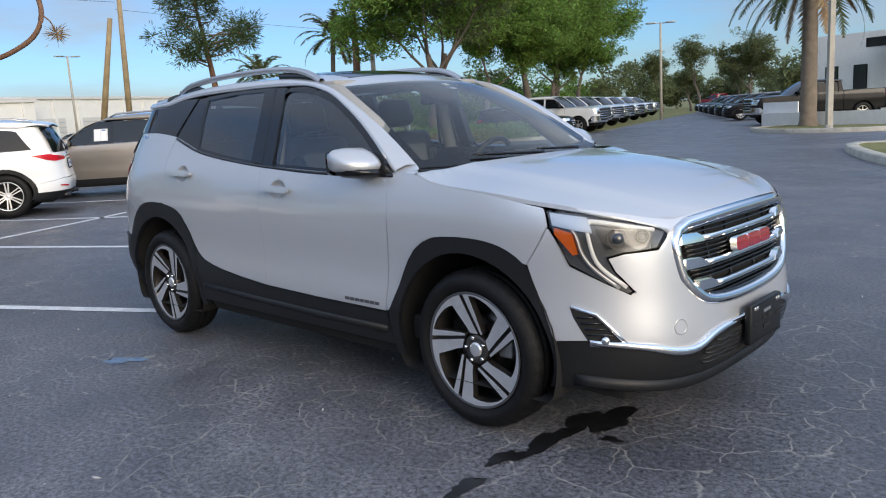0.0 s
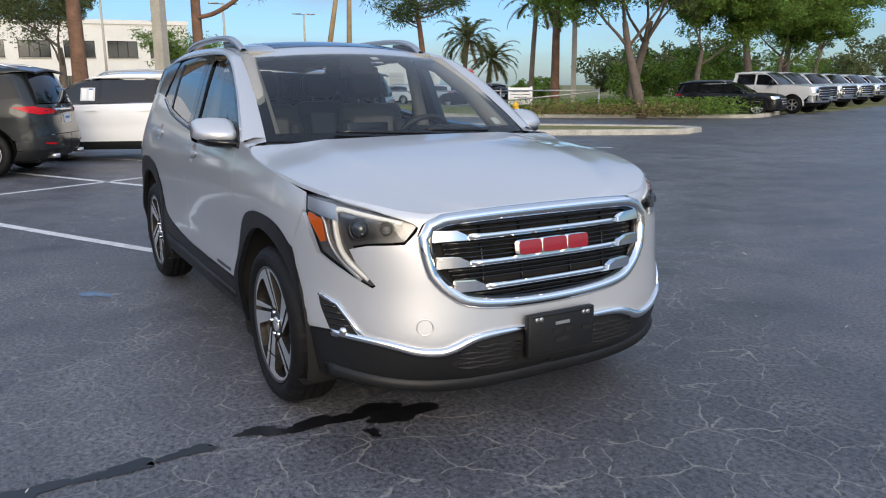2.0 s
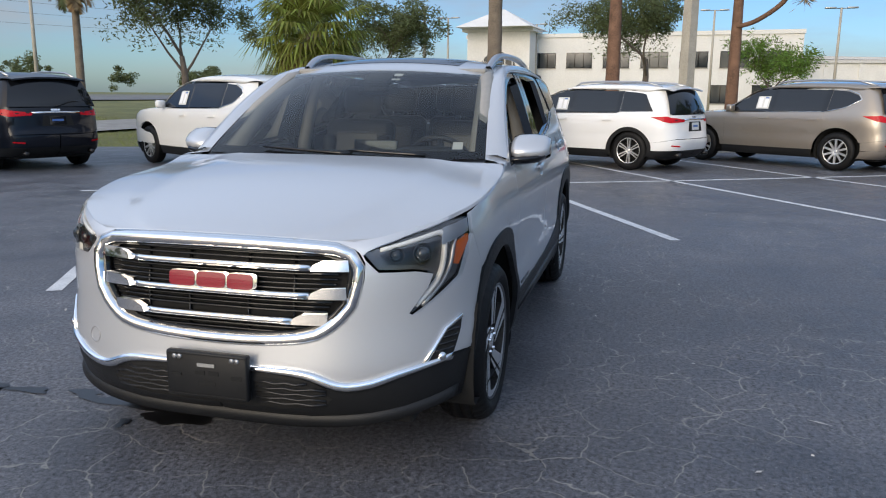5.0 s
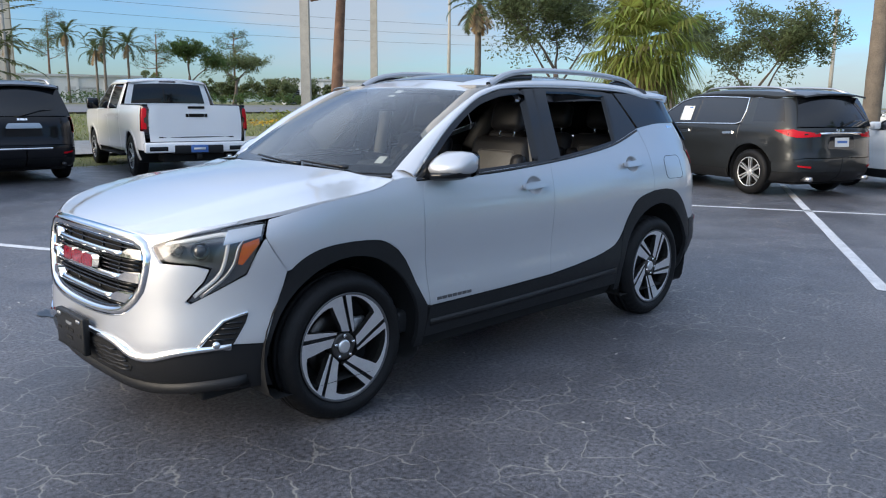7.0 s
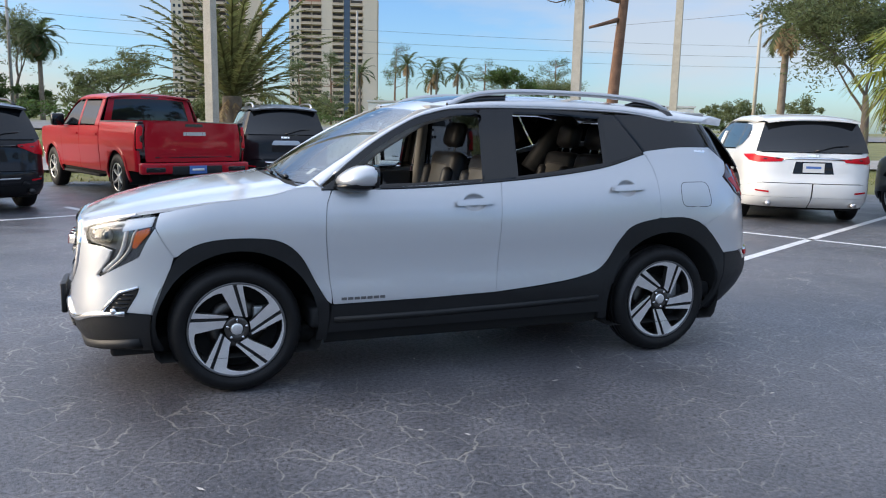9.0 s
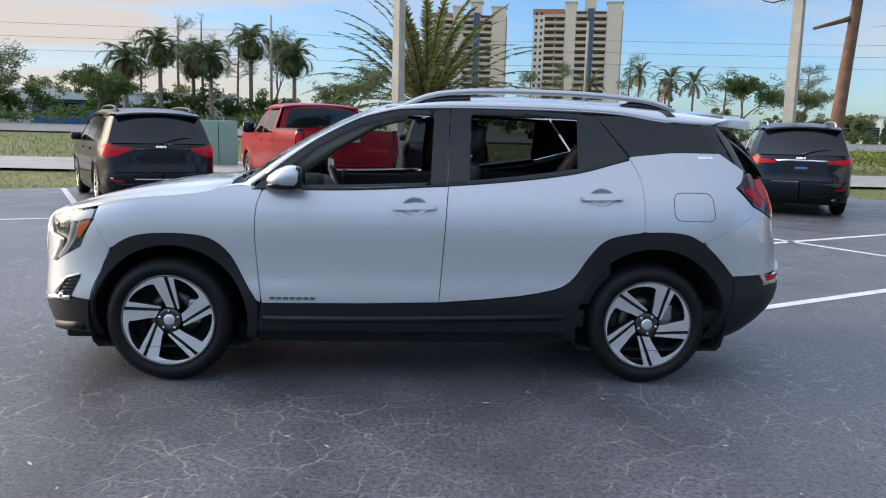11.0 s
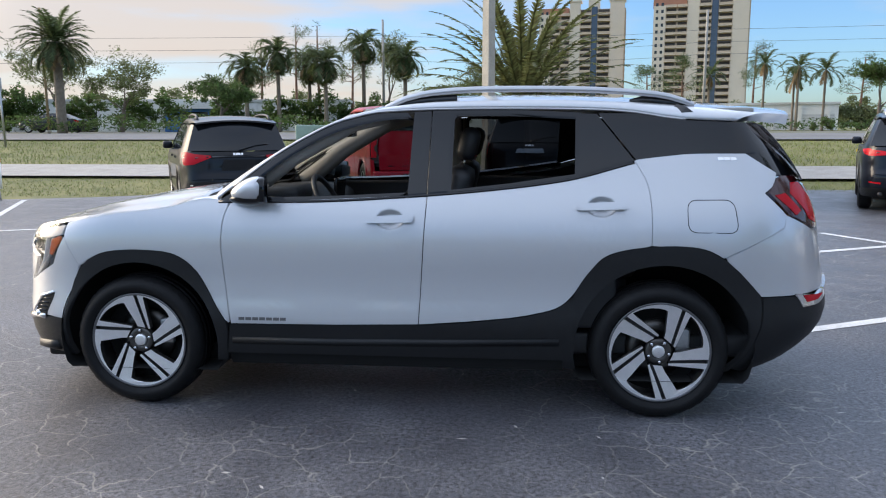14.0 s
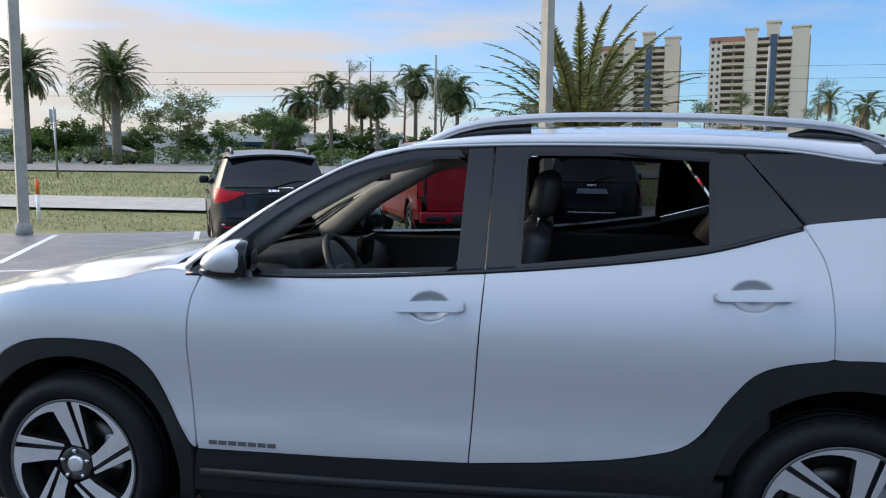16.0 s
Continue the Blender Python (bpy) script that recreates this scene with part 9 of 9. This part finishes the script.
# modern building with a glass front by the palm island
t = thing("showroom", "modern white showroom with a dark glass front", "building", "", pose(-7.5, 46, 0, 0, 0, 168))
wall_box("wall", t, -14, 6.6, -10, 0, 0, 4.6, "stucco")
wall_box("roof_slab", t, -14.6, 1.5, -10, 2.4, 3.6, 4.1, "gloss")
for k in range(7):
    wall_box("glass_panel", t, -13.5 + 2.1 * k, -11.5 + 2.1 * k, 0.02, 0.10, 0.3, 3.5, "window")
    wall_box("mullion", t, -13.62 + 2.1 * k, -13.5 + 2.1 * k, 0.0, 0.16, 0.0, 3.6, "gloss")
wall_box("upper_block", t, -12, -2, -8, -1.0, 4.6, 7.6, "stucco")
for k in range(2):
    window_unit(t, 3.0 + 1.7 * k, 0.0, 1.2, 0.8, 1.6, 1)
t = thing("low_wall", "low white wall with a sign panel", "wall", "", pose(-8.2, 29.2, 0, 0, 0, -20))
wall_box("wall", t, -1.2, 9.0, -0.1, 0.1, 0, 0.62, "stucco")
wall_box("sign_panel", t, -1.3, 0.4, 0.1, 0.16, 0.2, 1.05, "signwhite")
wall_box("writing_bar", t, -1.0, 0.2, 0.165, 0.17, 0.8, 0.9, "steel")


def tower(m, storeys=19):
    """Tall pale apartment tower with balconies in every storey."""
    t = thing("apartment_tower", "tall cream apartment tower with balconies on every storey", "building", "apartment towers", m)
    h = 3.05
    H_ = storeys * h
    wall_box("wall", t, -21, 21, -22, 0, 0, H_, "cream")
    for x0, x1, top in ((0.8, 5.9, 3.5), (-20.4, -13.5, 3.5), (15.5, 20.8, -2.0)):
        w = wall_box("wall_bay", t, x0, x1, 0.0, 1.6, 0, H_ + top, "pale")
    wall_box("crown", t, -8.4, -3.0, -7, 0.4, H_, H_ + 6.0, "pale")
    wall_box("crown_cap", t, -9.0, -2.4, -7.6, 1.0, H_ + 6.0, H_ + 7.0, "pale")
    wall_box("crown_cap", t, 0.3, 6.4, -6, 2.0, H_ + 3.5, H_ + 4.2, "pale")
    wall_box("crown_cap", t, -21.0, -13.0, -6, 2.0, H_ + 3.5, H_ + 4.2, "pale")
    wall_box("top_band", t, 6.4, 21.2, -22, 0.6, H_ - 3.0, H_ + 0.8, "rust")
    wall_box("glass_strip", t, -7.4, -4.6, 0.0, 1.0, 2, H_ + 1.0, "bluewindow")
    for k in range(storeys):
        z = k * h
        for x0, x1 in ((5.9, 10.4), (10.7, 15.5), (-4.4, 0.8), (-13.5, -7.6)):
            b = wall_box("balcony", t, x0, x1, 0.0, 2.0, z + 0.1, z + 0.35, "pale")
            wall_box("railing", b, x0, x1, 1.9, 2.0, z + 0.35, z + 1.3, "cream")
            # flat slab on the wall; its dark colour stands in for the balcony's shade
            wall_box("shaded_opening", b, x0 + 0.3, x1 - 0.3, 0.02, 0.10, z + 0.5, z + 2.75, "opening_shade")
        for x in (17.0, 19.4):
            w = wall_box("window", t, x - 0.55, x + 0.55, 1.6, 1.68, z + 0.8, z + 2.2, "window")
        for y in (-4, -9, -14, -19):
            wall_box("window", t, -21.1, -20.9, y - 0.8, y + 0.8, z + 0.8, z + 2.3, "window")
            wall_box("window", t, 20.9, 21.1, y - 0.8, y + 0.8, z + 0.8, z + 2.3, "window")
    return t


# brown with the shade behind the balconies painted into it
M["opening_shade"] = mat("balcony_shade_brown", (0.055, 0.042, 0.032), 0.6, var=0.3, scale=1)
M["bluewindow"] = mat("blue_window_strip", (0.05, 0.07, 0.11), 0.15, spec=0.8)
tw = tower(pose(-85.5, -369, 1.0, 0, 0, -14))
copy_thing(tw, pose(-34.0, -394, 1.0, 0, 0, -8))

# a grey saloon on the road beyond the verge
def road_saloon(m):
    car = thing("grey_saloon", "dark grey saloon car on the far road", "car", "", m)
    H = Shell(
        nose=((0.2, 0.35, 0.6, 0.8, 1.0), (2.25, 2.38, 2.4, 2.3, 2.1)),
        tail=((0.2, 0.35, 0.6, 0.9, 1.1), (-2.25, -2.38, -2.42, -2.36, -2.2)),
        side=((0.2, 0.35, 0.6, 0.85, 0.95, 1.1, 1.3, 1.42), (0.84, 0.90, 0.92, 0.915, 0.89, 0.80, 0.68, 0.58)), x0=1.4, x1=-1.5, n=3.0, nr=3.0)
    for s_ in (H.surf(), H.surf(True)):
        sgn = -1 if s_.mirror else 1
        body = [(1.93, 0.28), (2.2, 0.35), (2.32, 0.7), (1.6, 0.90), (0.9, 0.96), (-1.2, 1.0), (-2.1, 1.0), (-2.33, 0.9), (-2.33, 0.4), (-1.80, 0.28)]
        body += arc_pts(-1.42, 0.33, 0.38, 190, -10, 12) + arc_pts(1.42, 0.33, 0.38, 190, -10, 12)
        patch("body_side", H.P(body), s_, M["saloon"], car, cell=0.2, gap=0)
        patch("side_window", H.P([(0.95, 0.98), (0.25, 1.34), (-0.5, 1.38), (-1.15, 1.30), (-1.6, 1.03)]), s_, M["carglass"], car, cell=0.2, gap=0)
        for x in (1.42, -1.42):
            wheel("wheel", car, (x, sgn * 0.80, 0.33), 0.33, 0.23, 0.21, sgn, spokes=10, style="single", detail=False)
        patch("tail_lamp", H.P([(-2.1, 0.93), (-2.34, 0.9), (-2.36, 0.75), (-2.25, 0.78)]), s_, M["redlens"], car, off=0.01, cell=0.2)
    prof = [(2.33, 0.72), (2.15, 0.83), (1.6, 0.92), (1.0, 0.99), (0.25, 1.38), (-0.4, 1.45), (-1.0, 1.40), (-1.75, 1.06), (-2.25, 1.02), (-2.36, 0.92)]
    wide = (0.6, 0.74, 0.84, 0.86, 0.64, 0.60, 0.60, 0.82, 0.78, 0.70)
    loft("roof_and_bonnet", [[(x, w * v, z - 0.03 * v * v) for (x, z), w in zip(prof, wide)] for v in np.linspace(-1, 1, 7)], M["saloon"], car)
    part("underbody", new_box(-2.2, 2.2, -0.7, 0.7, 0.2, 0.5, 0.02), M["dark"], car)
    return car


M["saloon"] = paint_mat("saloon_paint", (0.035, 0.036, 0.042), 0.4, 0.35, coat=0.6)
road_saloon(pose(33.5, -50.8, 1.17, 0, 0, 0))

# far rows of parked cars, facing the lane
row = parked_pickup("white_pickup", "white pickup truck in a row along the lane", place(-20.6, 30.2, 14), M["white"], group="far parked row")
for k, (x, y) in enumerate(((-22.6, 34.2), (-24.8, 39.2), (-27.2, 44.6), (-30.0, 51.0), (-33.4, 58.5), (-37.2, 67.0))):
    copy_thing(row, place(x, y, -4 + 2 * k))
dk = parked_suv("dark_suv", "black SUV in a row along the lane", place(-19.4, 26.6, 24), 4.7, 1.86, 1.5, M["black"], sticker=False, group="far parked row")
for x, y, r in ((-14.5, 43.0, 210), (-17.5, 48.5, 210), (-20.5, 54, 210), (-23.5, 59.5, 210), (-26.5, 65, 210), (-29.5, 70.5, 210), (-38.2, 25.0, 200), (-56, 20, 190), (-60, 25, 190)):
    copy_thing(dk, place(x, y, r))
dp = parked_pickup("dark_pickup", "black pickup truck in a row along the lane", place(-9.2, 35.0, 218), M["black"], group="far parked row")
wh = parked_suv("white_hatch", "white car in the far lot", place(-52, 33, 200), 4.5, 1.85, 1.5, M["white"], sticker=False, group="far lot cars")
for x, y, r in ((-49, 25, 200), (-50, 29, 200), (-55, 29, 200), (-58, 35, 200), (-62, 31, 200), (-50, -8, 100), (-53, -13, 100), (-64, 38, 200)):
    copy_thing(wh, place(x, y, r))
parked_pickup("red_pickup", "red pickup across the end of the lane", place(-43, 100, 150), M["red"], group="far parked row")


# ---- small things on the asphalt ----
def blot(name, label, category, at, size, seed, material, n=26, stretch=1.0, turn=0.0, z=0.003):
    rng = random.Random(seed)
    bm = bmesh.new()
    ph = [rng.uniform(0, 6.28) for _ in range(5)]
    vs = []
    for k in range(n):
        a = 2 * math.pi * k / n
        r = size * (1 + 0.28 * math.sin(2 * a + ph[0]) + 0.22 * math.sin(3 * a + ph[1]) + 0.14 * math.sin(5 * a + ph[2]) + 0.10 * math.sin(8 * a + ph[3]))
        x, y = r * math.cos(a) * stretch, r * math.sin(a)
        c, s = math.cos(radians(turn)), math.sin(radians(turn))
        vs.append(bm.verts.new((at[0] + x * c - y * s, at[1] + x * s + y * c, z)))
    bm.faces.new(vs)
    bmesh.ops.triangulate(bm, faces=bm.faces[:])
    return tagged(obj_from(name, bm, M[material], smooth=False), label, category, kind="structure")


for k, (x, y, s, st, tn) in enumerate(((1.76, -0.50, 0.105, 1.5, 100), (1.70, -0.80, 0.055, 3.2, 95), (1.66, -1.04, 0.05, 1.8, 80), (1.69, -1.34, 0.045, 1.9, 95), (1.71, -1.60, 0.05, 2.4, 88), (1.73, -1.95, 0.06, 2.6, 85), (1.90, -0.66, 0.03, 1.2, 20))):
    blot("wet_stain", "dark wet stain on the asphalt", "stain", (x, y), s, 10 + k, "stain", stretch=st, turn=tn, z=0.003 + 0.0004 * k)
blot("blue_stain", "pale blue spill on the asphalt", "stain", (-1.05, -1.385), 0.055, 31, "bluestain", stretch=2.2, turn=30)


def leaf_litter():
    """Scraps of dry leaf and pale grit lying about on the asphalt."""
    rng = random.Random(77)
    verts, faces = [], []
    for k in range(260):
        x, y = rng.uniform(-7, 7), rng.uniform(-7, 6)
        a, ln_, w = rng.uniform(0, 6.28), rng.uniform(0.006, 0.03), rng.uniform(0.003, 0.009)
        if k % 9 == 0:
            ln_ *= 2.2
        c, q = math.cos(a), math.sin(a)
        i = len(verts)
        verts += [(x - c * ln_, y - q * ln_, 0.004), (x + q * w, y - c * w, 0.007), (x + c * ln_, y + q * ln_, 0.009), (x - q * w, y + c * w, 0.006)]
        faces += [(i, i + 1, i + 2), (i, i + 2, i + 3)]
    tagged(from_arrays("leaf_litter", verts, faces, M["litter"]), "scattered pale leaf scraps on asphalt", "litter", kind="stuff")


leaf_litter()
